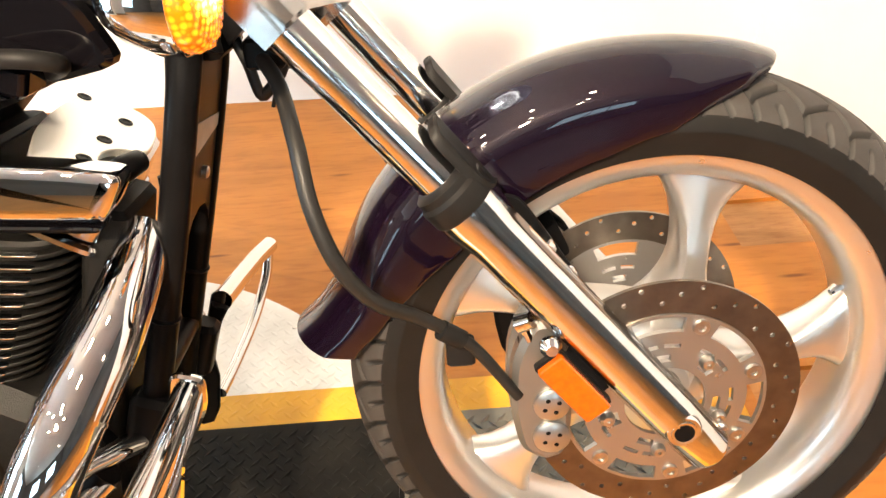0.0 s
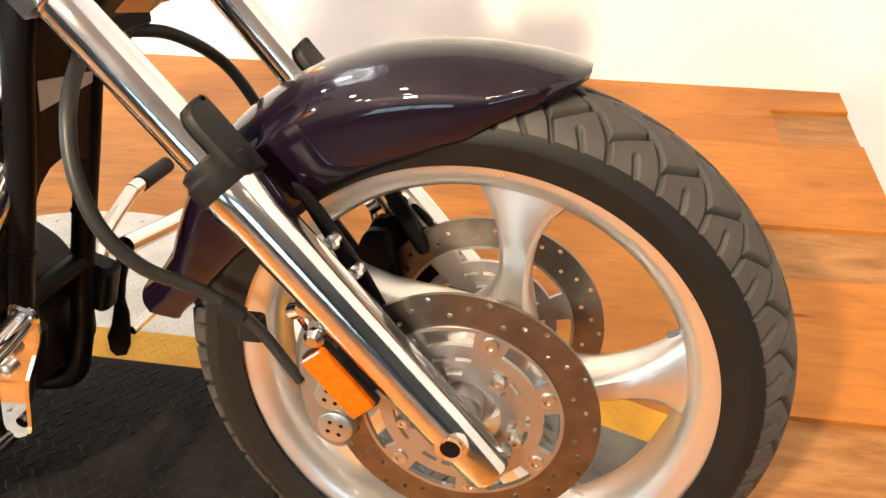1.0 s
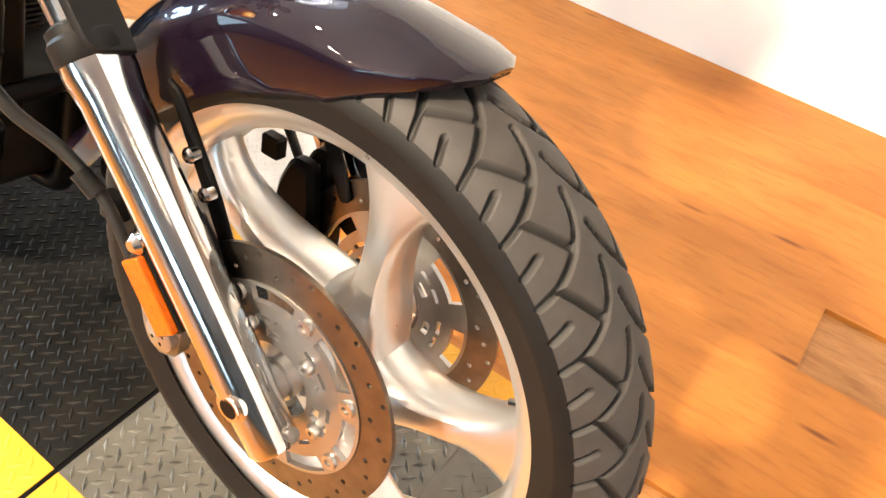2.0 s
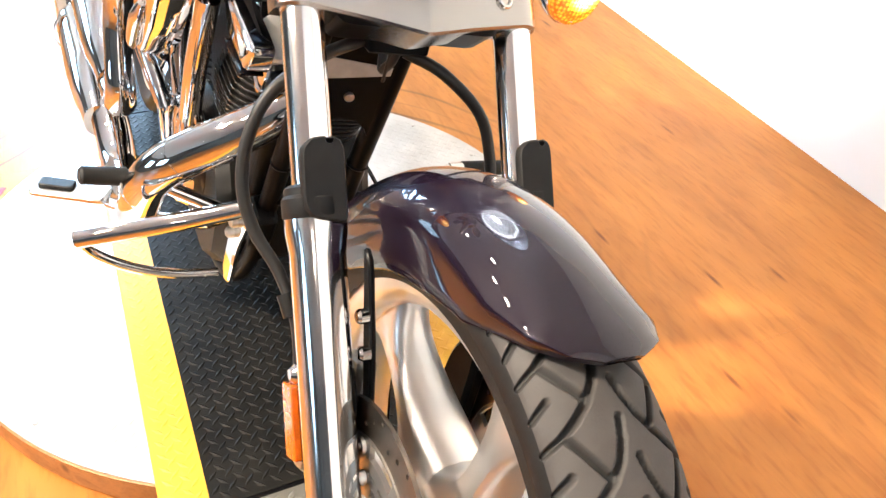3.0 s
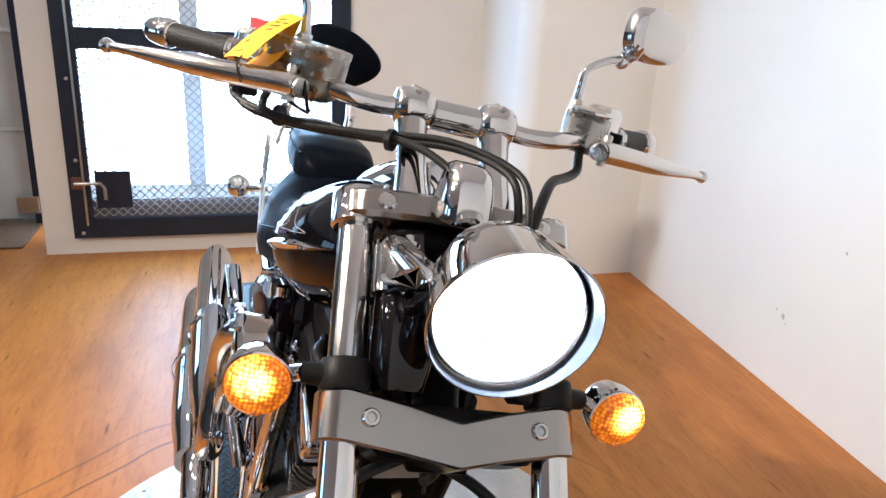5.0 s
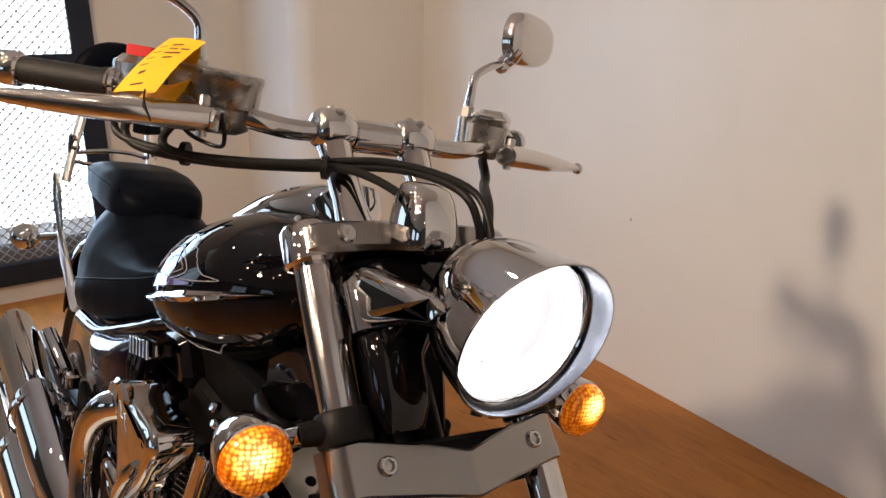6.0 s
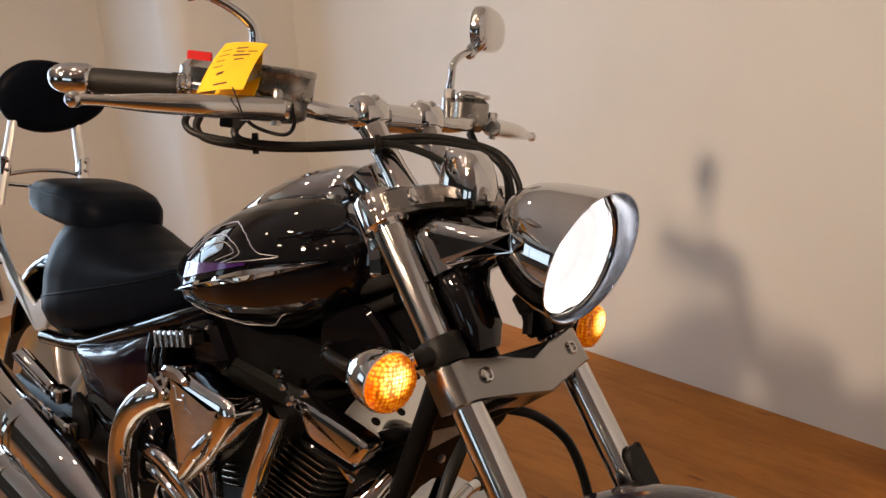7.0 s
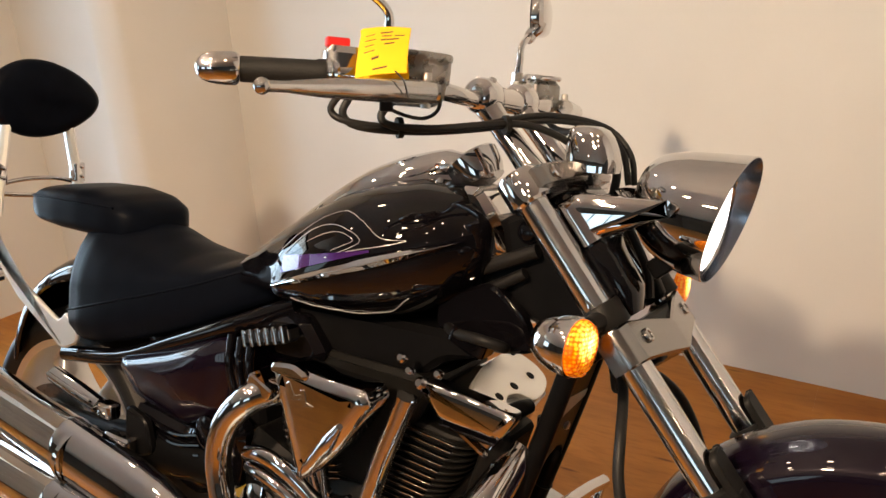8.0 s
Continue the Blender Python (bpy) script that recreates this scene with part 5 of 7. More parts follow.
def control(side):
    """Switch housing, fluid reservoir, lever and mirror stem of one side."""
    con = new("brake_control" if side < 0 else "clutch_control")
    con.parent = bike
    tagged(con, "satin aluminium brake reservoir with switch housing and lever" if side < 0 else "satin aluminium clutch housing and lever")
    d = rnd((-0.62, side * 0.785, 0.02))
    d /= np.linalg.norm(d)
    f = rnd((0.785, side * 0.62, 0.0))
    f /= np.linalg.norm(f)
    up = rnd((0, 0, 1.0))

    def at(a, b, c):
        return rnd((-0.735, side * 0.272 - (0.018 if side > 0 else 0), 1.138 + (0.010 if side > 0 else 0))) + d * a + f * b + up * c
    switch = [(a, b) for a, b in rounded(0.058, 0.056, 0.018, 5)]
    part("switch_housing", prism(switch, lambda a, b, q: tuple(at((0.036 if side < 0 else 0.022) + a, (-0.018 if side < 0 else 0.0) + b, -0.030 + q)), 0.068, 0.010), M_POLISH, con)
    if side < 0:
        part("stop_switch", block(at(0.042, -0.030, 0.044), (0.034, 0.016, 0.014), 0.003, turn3(0, 0, -128)), M_RED, con, "red engine stop switch")
        res = [(0.046 * math.copysign(abs(math.cos(2 * math.pi * k / 28)) ** 0.8, math.cos(2 * math.pi * k / 28)),
                0.029 * math.copysign(abs(math.sin(2 * math.pi * k / 28)) ** 0.8, math.sin(2 * math.pi * k / 28))) for k in range(28)]
        levels = [(-0.036, 0.40), (-0.034, 0.74), (-0.028, 0.94), (-0.016, 1.02), (-0.004, 1.05), (-0.0015, 1.07), (0.0, 1.12), (0.014, 1.14), (0.030, 1.155), (0.0310, 1.185), (0.0385, 1.19), (0.0405, 1.175), (0.0415, 1.08), (0.0424, 0.80), (0.0426, 0.02)]
        body = [[tuple(at(-0.058 + a * 1.18 * k, -0.010 + b * 1.12 * k, q)) for a, b in res] for q, k in levels]
        tank = part("reservoir", rings_to_mesh(body, True), M_RESERVOIR, con, "brushed aluminium brake fluid reservoir", sharp=50)
        for a, b in ((-0.030, 0.0), (0.030, 0.0)):
            part("lid_screw", turned([(0, 0.0040), (0.0012, 0.0036), (0.0012, 0.0)], at(-0.058 + a, -0.010 + b, 0.0423), up, 10), M_BOLT, tank)
        part("bar_clamp", block(at(-0.045, -0.004, 0.0), (0.05, 0.042, 0.044), 0.01, turn3(0, 0, 38 if side > 0 else -52)), M_SATIN, con)
        part("brake_switch", block(at(-0.01, 0.055, -0.040), (0.032, 0.018, 0.014), 0.003, turn3(0, 0, -52)), M_BLACKPLASTIC, con)
    else:
        box = [(-0.032, -0.036), (-0.024, 0.004), (-0.012, 0.020), (0.004, 0.022), (0.034, 0.014), (0.052, -0.012), (0.044, -0.040), (0.006, -0.046)]
        tank = part("perch", prism(box, lambda a, b, q: tuple(at(-0.040 + a, 0.018 + b, -0.036 + q)), 0.064, 0.012), M_RESERVOIR, con, "satin aluminium clutch perch")
        part("perch_cap", prism([(a * 0.97, b * 0.97) for a, b in box], lambda a, b, q: tuple(at(-0.042 + a, 0.020 + b, 0.0245 + q)), 0.009, 0.003), M_POLISH, tank)
        part("horn_switch", block(at(0.022, 0.034, -0.006), (0.02, 0.012, 0.016), 0.003, turn3(0, 0, 52)), M_BLACKPLASTIC, con)
    # lever
    piv = at(-0.070, 0.042, -0.016) if side < 0 else at(-0.045, 0.050, -0.024)
    tip = rnd((-0.727 if side < 0 else -0.745, side * 0.486, 1.110))
    mid1, mid2 = piv + (tip - piv) * 0.36 + f * 0.014, piv + (tip - piv) * 0.66 + f * 0.005
    lever = part("lever", tube([piv - d * 0.02, piv, mid1, mid2, mid2 * 0.4 + tip * 0.6, tip], [0.014, 0.0190, 0.0165, 0.0130, 0.0078, 0.0074], 16, 6, 0.92), M_POLISH, con, "polished lever with a ball end")
    part("ball_end", turned([(-0.0105, 0.0), (-0.009, 0.0055), (-0.005, 0.0092), (0, 0.0106), (0.005, 0.0092), (0.009, 0.0055), (0.0105, 0.0)], tip, tip - mid2, 20), M_CHROME, lever)
    part("pivot_bolt", turned([(-0.022, 0.007), (0.024, 0.007), (0.027, 0.005)], piv, up, 14), M_BOLT, lever)
    return con


control(-1)
control(1)


def mirror_on_stem(side):
    mir = new("mirror")
    mir.parent = bike
    tagged(mir, "chrome-backed oval mirror on a bent chrome stem")
    foot = rnd((-0.741, -0.226, 1.180)) if side < 0 else rnd((-0.761, 0.225, 1.180))
    bend = rnd((-0.739, -0.236, 1.234)) if side < 0 else rnd((-0.758, 0.226, 1.234))
    j = rnd((-0.776, -0.315, 1.272)) if side < 0 else rnd((-0.773, 0.293, 1.266))
    part("stem", tube([foot, foot * 0.5 + bend * 0.5 + rnd((0.002, -side * 0.002, 0)), bend, bend * 0.55 + j * 0.45 + rnd((0.002, 0, 0.006)), j], [0.0085, 0.0072, 0.0066, 0.0066, 0.0066], 14, 6), M_CHROME, mir)
    part("stem_nut", turned([(-0.012, 0.011), (0.006, 0.011)], foot, (0, 0, 1), 6), M_BOLT, mir)
    part("ball_joint", turned([(-0.018, 0.006), (-0.012, 0.011), (0, 0.013), (0.012, 0.011), (0.018, 0.006)], j, (0, side * 0.5, 0.8), 18), M_CHROME, mir)
    c = rnd((-0.782, side * 0.352, 1.318)) if side < 0 else rnd((-0.777, 0.337, 1.310))
    ax = rnd((0.96, -side * 0.25, 0.05)) if side < 0 else rnd((0.955, 0.295, 0.03))
    ax /= np.linalg.norm(ax)
    ey = rnd((0, side, 0)) - ax * (rnd((0, side, 0)) @ ax)
    ey /= np.linalg.norm(ey)
    ez = np.cross(ax, ey) * side
    rings = []
    for s, k in ((-0.010, 0.95), (-0.008, 1.0), (0.003, 1.0), (0.0075, 0.985), (0.0125, 0.93), (0.0165, 0.84), (0.0190, 0.68), (0.0205, 0.40), (0.0210, 0.05)):
        ring = []
        for q in range(36):
            th = 2 * math.pi * q / 36
            cs, sn = math.cos(th), math.sin(th)
            a = 0.067 * math.copysign(abs(cs) ** 0.75, cs) * (1.06 if cs > 0 else 0.97)
            b = 0.043 * math.copysign(abs(sn) ** 0.75, sn) * (1.0 - 0.10 * cs)
            ring.append(c + ax * s + (ey * a + ez * b) * k)
        rings.append(ring)
    back = part("mirror_back", rings_to_mesh(rings, True), M_CHROME, mir)
    part("glass", rings_to_mesh([[p - ax * 0.001 for p in rings[0]], [c + (p - c) * 0.97 - ax * 0.0022 for p in rings[0]]], True), M_MIRROR, mir)
    part("joint_socket", tube([j, j * 0.5 + (c - ey * 0.042 - ez * 0.020 + ax * 0.014) * 0.5, c - ey * 0.040 - ez * 0.018 + ax * 0.010], [0.011, 0.0145, 0.0135], 14), M_CHROME, mir)
    if side > 0:
        part("mirror_boss", tube([foot + rnd((0, 0, -0.010)), foot + rnd((0.002, 0.003, -0.040)), foot + rnd((0.004, 0.008, -0.072))], [0.013, 0.0165, 0.020], 18), M_POLISH, mir, "polished mount below the stem")


mirror_on_stem(-1)
mirror_on_stem(1)


def tag_on_bar():
    tag = new("price_tag")
    tag.parent = bike
    tagged(tag, "yellow paper tag with handwriting tied to the brake reservoir")
    tl, tr, bl, br = rnd((-0.724, -0.248, 1.215)), rnd((-0.659, -0.226, 1.217)), rnd((-0.681, -0.317, 1.144)), rnd((-0.622, -0.288, 1.153))
    n = np.cross(bl - tl, tr - tl)
    n /= np.linalg.norm(n)

    def sheet(u, v, lift=0.0):
        p = tl * (1 - u) * (1 - v) + tr * u * (1 - v) + bl * (1 - u) * v + br * u * v
        return p + n * (0.004 * math.sin(v * math.pi) + 0.003 * math.sin(u * 3) + lift)
    rings = []
    for v in np.linspace(0, 1, 9):
        rings.append([sheet(u, v) for u in np.linspace(0, 1, 7)] + [sheet(u, v, 0.0006) for u in np.linspace(1, 0, 7)])
    part("paper", rings_to_mesh(rings, True), M_TAG, tag)
    lift = 0.0011
    for u0, u1, v, w in ((0.12, 0.30, 0.22, 0.02), (0.12, 0.34, 0.34, 0.02), (0.14, 0.32, 0.46, 0.02), (0.14, 0.34, 0.58, 0.02), (0.42, 0.66, 0.16, 0.035), (0.46, 0.90, 0.24, 0.03), (0.44, 0.80, 0.33, 0.035), (0.52, 0.72, 0.43, 0.03), (0.30, 0.44, 0.70, 0.05), (0.34, 0.62, 0.90, 0.03)):
        part("writing_bar", rings_to_mesh([[sheet(u0, v, lift), sheet(u1, v - 0.03, lift), sheet(u1, v - 0.03 + w, lift), sheet(u0, v + w, lift)],
                                           [sheet(u0, v, lift * 0.9), sheet(u1, v - 0.03, lift * 0.9), sheet(u1, v - 0.03 + w, lift * 0.9), sheet(u0, v + w, lift * 0.9)]]), M_INK, tag)
    # the other half, folded down behind at the upper edge and held by a thread
    back = []
    for v in np.linspace(0, 1, 7):
        row = [(tl * (1 - u) + tr * u) * (1 - v) + ((bl * (1 - u) + br * u) + rnd((0.002, 0.020, -0.010))) * v - n * 0.010 * math.sin(v * math.pi) for u in (-0.05, 0.3, 0.6, 0.86)]
        back.append([p - n * 0.0012 for p in row] + [p - n * 0.0018 for p in reversed(row)])
    part("folded_half", rings_to_mesh(back, True), M_TAG, tag)
    part("thread", tube([br + rnd((-0.012, -0.008, 0.002)), br + rnd((0.004, -0.012, -0.010)), br + rnd((0.006, -0.004, -0.030))], 0.0011, 6, 4), M_HOSE, tag)


tag_on_bar()


def bar_cables():
    runs = [
        ("brake_line", [(-0.70, -0.262, 1.108), (-0.715, -0.27, 1.085), (-0.70, -0.262, 1.072), (-0.66, -0.21, 1.072), (-0.62, -0.13, 1.082), (-0.585, -0.07, 1.085), (-0.545, -0.025, 1.068), (-0.515, 0.0, 1.04), (-0.505, 0.01, 1.0)], 0.0058),
        ("throttle_cable", [(-0.745, -0.30, 1.112), (-0.755, -0.305, 1.085), (-0.735, -0.29, 1.068), (-0.68, -0.225, 1.066), (-0.63, -0.13, 1.076), (-0.57, -0.02, 1.095), (-0.51, 0.04, 1.085), (-0.47, 0.05, 1.05), (-0.455, 0.05, 1.0)], 0.0055),
        ("throttle_cable", [(-0.755, -0.312, 1.112), (-0.768, -0.315, 1.088), (-0.745, -0.30, 1.074), (-0.69, -0.235, 1.070), (-0.635, -0.14, 1.080), (-0.575, -0.03, 1.102), (-0.505, 0.05, 1.090), (-0.462, 0.062, 1.05), (-0.448, 0.06, 1.0)], 0.0050),
        ("clutch_hose", [(-0.70, 0.225, 1.108), (-0.672, 0.215, 1.085), (-0.63, 0.18, 1.078), (-0.565, 0.13, 1.078), (-0.515, 0.10, 1.06), (-0.49, 0.085, 1.02), (-0.49, 0.08, 0.98)], 0.0075),
        ("switch_lead", [(-0.73, -0.25, 1.108), (-0.715, -0.235, 1.092), (-0.685, -0.21, 1.085), (-0.655, -0.215, 1.10), (-0.65, -0.225, 1.13)], 0.0028),
    ]
    for nm, pts, r in runs:
        part(nm, tube(pts, r, 10, 6), M_HOSE, bike, "black control cable looped under the handlebar")
    for x, y, z in ((-0.70, -0.245, 1.070), (-0.605, -0.10, 1.083)):
        part("cable_tie", turned([(-0.004, 0.015), (0.004, 0.015)], (x, y, z), (0.6, 0.75, 0.1), 12), M_BLACKPLASTIC, bike)


bar_cables()


def horn_leads():
    for pts, r in (([(-0.442, 0.0, 0.745), (-0.432, 0.0, 0.718), (-0.424, 0.0, 0.686), (-0.414, 0.0, 0.690), (-0.398, 0.0, 0.708), (-0.390, 0.0, 0.728)], 0.006),
                   ([(-0.412, 0.0, 0.672), (-0.402, -0.004, 0.700), (-0.392, -0.006, 0.725)], 0.0022)):
        part("horn_lead", tube([settle(p) for p in pts], r, 10, 5), M_HOSE, bike, "black wire under the lower yoke")


horn_leads()
# -- frame --
def xz(y0, side=1):
    """Places an outline of (x, z) at y0 and lets it grow towards the side."""
    return lambda a, b, d: (a, y0 + side * d, b)


def section(x, w, z0, z1, p=0.7, n=32, lean=0.0, q=None):
    """A rounded cross-section at x between the heights z0 and z1."""
    out = []
    for k in range(n):
        th = 2 * math.pi * k / n
        cs, sn = math.cos(th), math.sin(th)
        e = p if sn > 0 or q is None else q
        z = (z0 + z1) / 2 + (z1 - z0) / 2 * math.copysign(abs(sn) ** e, sn)
        out.append((x + lean * (z - (z0 + z1) / 2), w * math.copysign(abs(cs) ** p, cs), z))
    return out


def frame_parts():
    fr = new("frame")
    fr.parent = bike
    tagged(fr, "satin black motorcycle frame")
    for s in (-1, 1):
        part("seat_rail", tube([(-1.02, s * 0.10, 0.73), (-1.14, s * 0.125, 0.678), (-1.33, s * 0.132, 0.598), (-1.52, s * 0.13, 0.522), (-1.75, s * 0.12, 0.475)], 0.019, 14, 4), M_BLACKGLOSS, fr)
    head = [(-0.69, 0.90), (-0.60, 0.955), (-0.535, 0.96), (-0.50, 0.92), (-0.455, 0.80), (-0.44, 0.73), (-0.51, 0.735), (-0.54, 0.77), (-0.62, 0.80), (-0.70, 0.82)]
    neck = part("steering_head", prism(head, xz(-0.052), 0.104, 0.012), M_BLACK, fr, "black cast steering head")
    for x, z, r in ((-0.575, 0.925, 0.013), (-0.628, 0.888, 0.010)):
        part("frame_bolt", [turned([(0, r * 1.5), (0.004, r * 1.5), (0.004, r), (0.012, r), (0.014, r * 0.7)], (x, -0.052, z), (0, -1, 0), 16)], M_BLACKGLOSS, neck)
    part("wiring_tube", tube([(-0.70, -0.075, 0.835), (-0.62, -0.072, 0.868), (-0.55, -0.068, 0.90)], 0.012, 12, 4), M_BLACKPLASTIC, neck)
    part("wiring_tube", tube([(-0.70, -0.07, 0.80), (-0.63, -0.07, 0.826), (-0.57, -0.066, 0.86)], 0.010, 12, 4), M_BLACKPLASTIC, neck)
    part("side_panel", prism([(-0.72, 0.80), (-0.62, 0.84), (-0.56, 0.80), (-0.53, 0.74), (-0.60, 0.725), (-0.72, 0.745)], xz(-0.09), 0.03, 0.006), M_BLACKGLOSS, fr)
    return fr


frame_parts()


def down_tubes():
    """Two slender tubes from the steering head to the cradle, tied by a web with an arched lower edge."""
    fr = new("down_tubes")
    fr.parent = bike
    tagged(fr, "satin black twin frame downtubes with a welded web")
    for s in (-1, 1):
        path = [(-0.450, s * 0.048, 0.800), (-0.458, s * 0.055, 0.755), (-0.467, s * 0.060, 0.715), (-0.500, s * 0.060, 0.602), (-0.535, s * 0.060, 0.490), (-0.573, s * 0.062, 0.370), (-0.606, s * 0.066, 0.262), (-0.660, s * 0.078, 0.190),
                (-0.800, s * 0.085, 0.172), (-1.05, s * 0.085, 0.180)]
        tube_ob = part("down_tube", tube(path, [0.017] * 2 + [0.0158] * 5 + [0.018] * 3, 18, 5), M_BLACK, fr)
        part("weld_bead", turned([(-0.003, 0.0160), (0.0, 0.0178), (0.003, 0.0160)], path[4], rnd(path[5]) - rnd(path[3]), 18), M_BLACK, tube_ob)
    o, n, u = rnd((-0.4545, 0, 0.720)), rnd((0.96, 0, -0.28)), rnd((0.28, 0, 0.96))

    def place(a, b, d):
        return tuple(o + u * b + n * d + rnd((0, a, 0)))
    arch = [(-0.058, 0.07), (0.058, 0.07), (0.058, -0.215), (0.052, -0.180), (0.042, -0.158), (0.025, -0.142), (0.0, -0.136), (-0.025, -0.142), (-0.042, -0.158), (-0.052, -0.180), (-0.058, -0.215)]
    web = part("front_web", prism(arch, lambda a, b, d: place(a, b, d - 0.014), 0.014), M_BLACK, fr)
    part("warning_label", prism([(-0.046, -0.030), (0.052, -0.043), (0.052, -0.056), (-0.042, -0.066)], place, 0.0009), M_STICKER, web, "pale silver label")
    part("web_bolt", turned([(0, 0.007), (0.005, 0.007), (0.007, 0.004)], place(0.0, -0.095, 0.0), n, 12), M_BOLT, web)
    part("side_stub", [tube([(-0.500, 0.060, 0.590), (-0.545, 0.064, 0.588)], 0.011, 12), tube([(-0.545, 0.064, 0.606), (-0.546, 0.064, 0.572)], 0.010, 12)], M_BLACK, fr)
    part("cross_bar", tube([(-0.558, -0.06, 0.415), (-0.558, 0.06, 0.415)], 0.014, 12), M_BLACK, fr)
    return fr


down_tubes()


def rocker_box():
    """Front cylinder's rocker box: a polished top plate set square to the cylinder over chrome sides."""
    box = new("rocker_box")
    box.parent = bike
    tagged(box, "polished front rocker box with a flat bolted top plate")
    o, u, n = rnd((-0.580, 0, 0.668)), rnd((-0.86, 0, 0.51)), rnd((0.51, 0, 0.86))

    def place(a, b, d):
        return tuple(o + u * a + n * d + rnd((0, b, 0)))
    plate = [(0.061, 0.100), (0.050, 0.115), (0.035, 0.122), (0.008, 0.125), (-0.014, 0.116), (-0.027, 0.099), (-0.038, 0.064), (-0.040, 0.024), (-0.030, 0.014), (-0.016, 0.002), (-0.009, -0.020), (-0.013, -0.038), (-0.024, -0.050), (-0.040, -0.058),
             (-0.035, -0.101), (0.016, -0.098), (0.038, -0.074), (0.056, -0.020), (0.063, 0.050)]
    plate = [tuple(p[:2]) for p in smooth_path([(a, b, 0) for a, b in plate + plate[:1]], 3)[:-1]]
    top = part("top_plate", prism(plate, lambda a, b, d: place(a, b, d - 0.010), 0.010, 0.0015), M_PLATEPOL, box, "polished flat top plate")
    for a, b in ((0.001, 0.078), (0.0, 0.011), (-0.002, -0.048), (0.056, 0.097)):
        part("plate_bolt", turned([(0, 0.0082), (0.0014, 0.0076), (0.0014, 0.0045), (0.0006, 0.004), (0.0006, 0.0)], place(a, b, -0.0002), n, 16), M_BLACK, top)
    skirt = [(0.070, -0.098), (0.070, 0.118), (0.020, 0.128), (-0.036, 0.112), (-0.046, 0.02), (-0.046, -0.070), (-0.050, -0.098)]
    part("box_side", prism(skirt, lambda a, b, d: place(a, b, d - 0.062), 0.051, 0.006), M_CHROME, box)
    part("box_foot", prism([(a * 1.06, b * 1.02) for a, b in skirt], lambda a, b, d: place(a, b, d - 0.074), 0.011, 0.003), M_CHROME, box)
    cover = [(-0.642, 0.636), (-0.541, 0.627), (-0.530, 0.638), (-0.514, 0.664), (-0.516, 0.674), (-0.560, 0.682), (-0.620, 0.690), (-0.674, 0.695), (-0.688, 0.688), (-0.664, 0.660)]
    lid = part("side_lid", pillow(cover, xz(-0.098, -1), 0.034, 0.016, 0.008), M_CHROME, box, "chrome side of the rocker box", sharp=25)
    part("lid_band", prism([(-0.638, 0.629), (-0.543, 0.620), (-0.541, 0.626), (-0.640, 0.635)], xz(-0.134), 0.034, 0.002), M_BLACKGLOSS, lid)
    part("horn_boss", tube([place(-0.030, -0.056, -0.010), place(-0.038, -0.034, 0.001), place(-0.043, -0.010, 0.003)], [0.014, 0.014, 0.012], 16, 4), M_BLACK, box)
    return box


rocker_box()


# -- tank --
TANK = [(-0.618, 0.088, 0.862, 0.935), (-0.640, 0.126, 0.826, 0.962), (-0.690, 0.162, 0.786, 0.984), (-0.760, 0.192, 0.752, 0.992), (-0.840, 0.206, 0.736, 0.982), (-0.920, 0.202, 0.731, 0.958),
        (-1.000, 0.182, 0.734, 0.922), (-1.080, 0.146, 0.738, 0.876), (-1.150, 0.108, 0.735, 0.832), (-1.220, 0.080, 0.728, 0.788), (-1.270, 0.060, 0.718, 0.752)]


def tank_ring(x, w, z0, z1, n=48):
    """Widest at the trim line; a full rounded top and a tucked lower edge."""
    zt = 0.771 + (x + 1.043) * (0.138 / 0.422)
    zm = min(max(zt, z0 + 0.25 * (z1 - z0)), z0 + 0.55 * (z1 - z0))
    out = []
    for k in range(n):
        th = 2 * math.pi * k / n
        cs, sn = math.cos(th), math.sin(th)
        if sn >= 0:
            out.append((x, w * math.copysign(abs(cs) ** 0.80, cs), zm + (z1 - zm - 0.014 * min(max(w * cs / 0.10, 0.0), 1.0)) * abs(sn) ** 0.95))
        else:
            out.append((x, w * math.copysign(abs(cs) ** 0.62, cs), zm - (zm - z0) * abs(sn) ** 1.0))
    return out


def tank_at(x, z, side=-1):
    """The y of the tank's skin at a height."""
    xs = [t[0] for t in TANK][::-1]
    w, z0, z1 = (np.interp(x, xs, [t[i] for t in TANK][::-1]) for i in (1, 2, 3))
    ring = [p for p in tank_ring(x, w, z0, z1, 160) if p[1] * side >= 0]
    return min(ring, key=lambda p: abs(p[2] - z))[1]


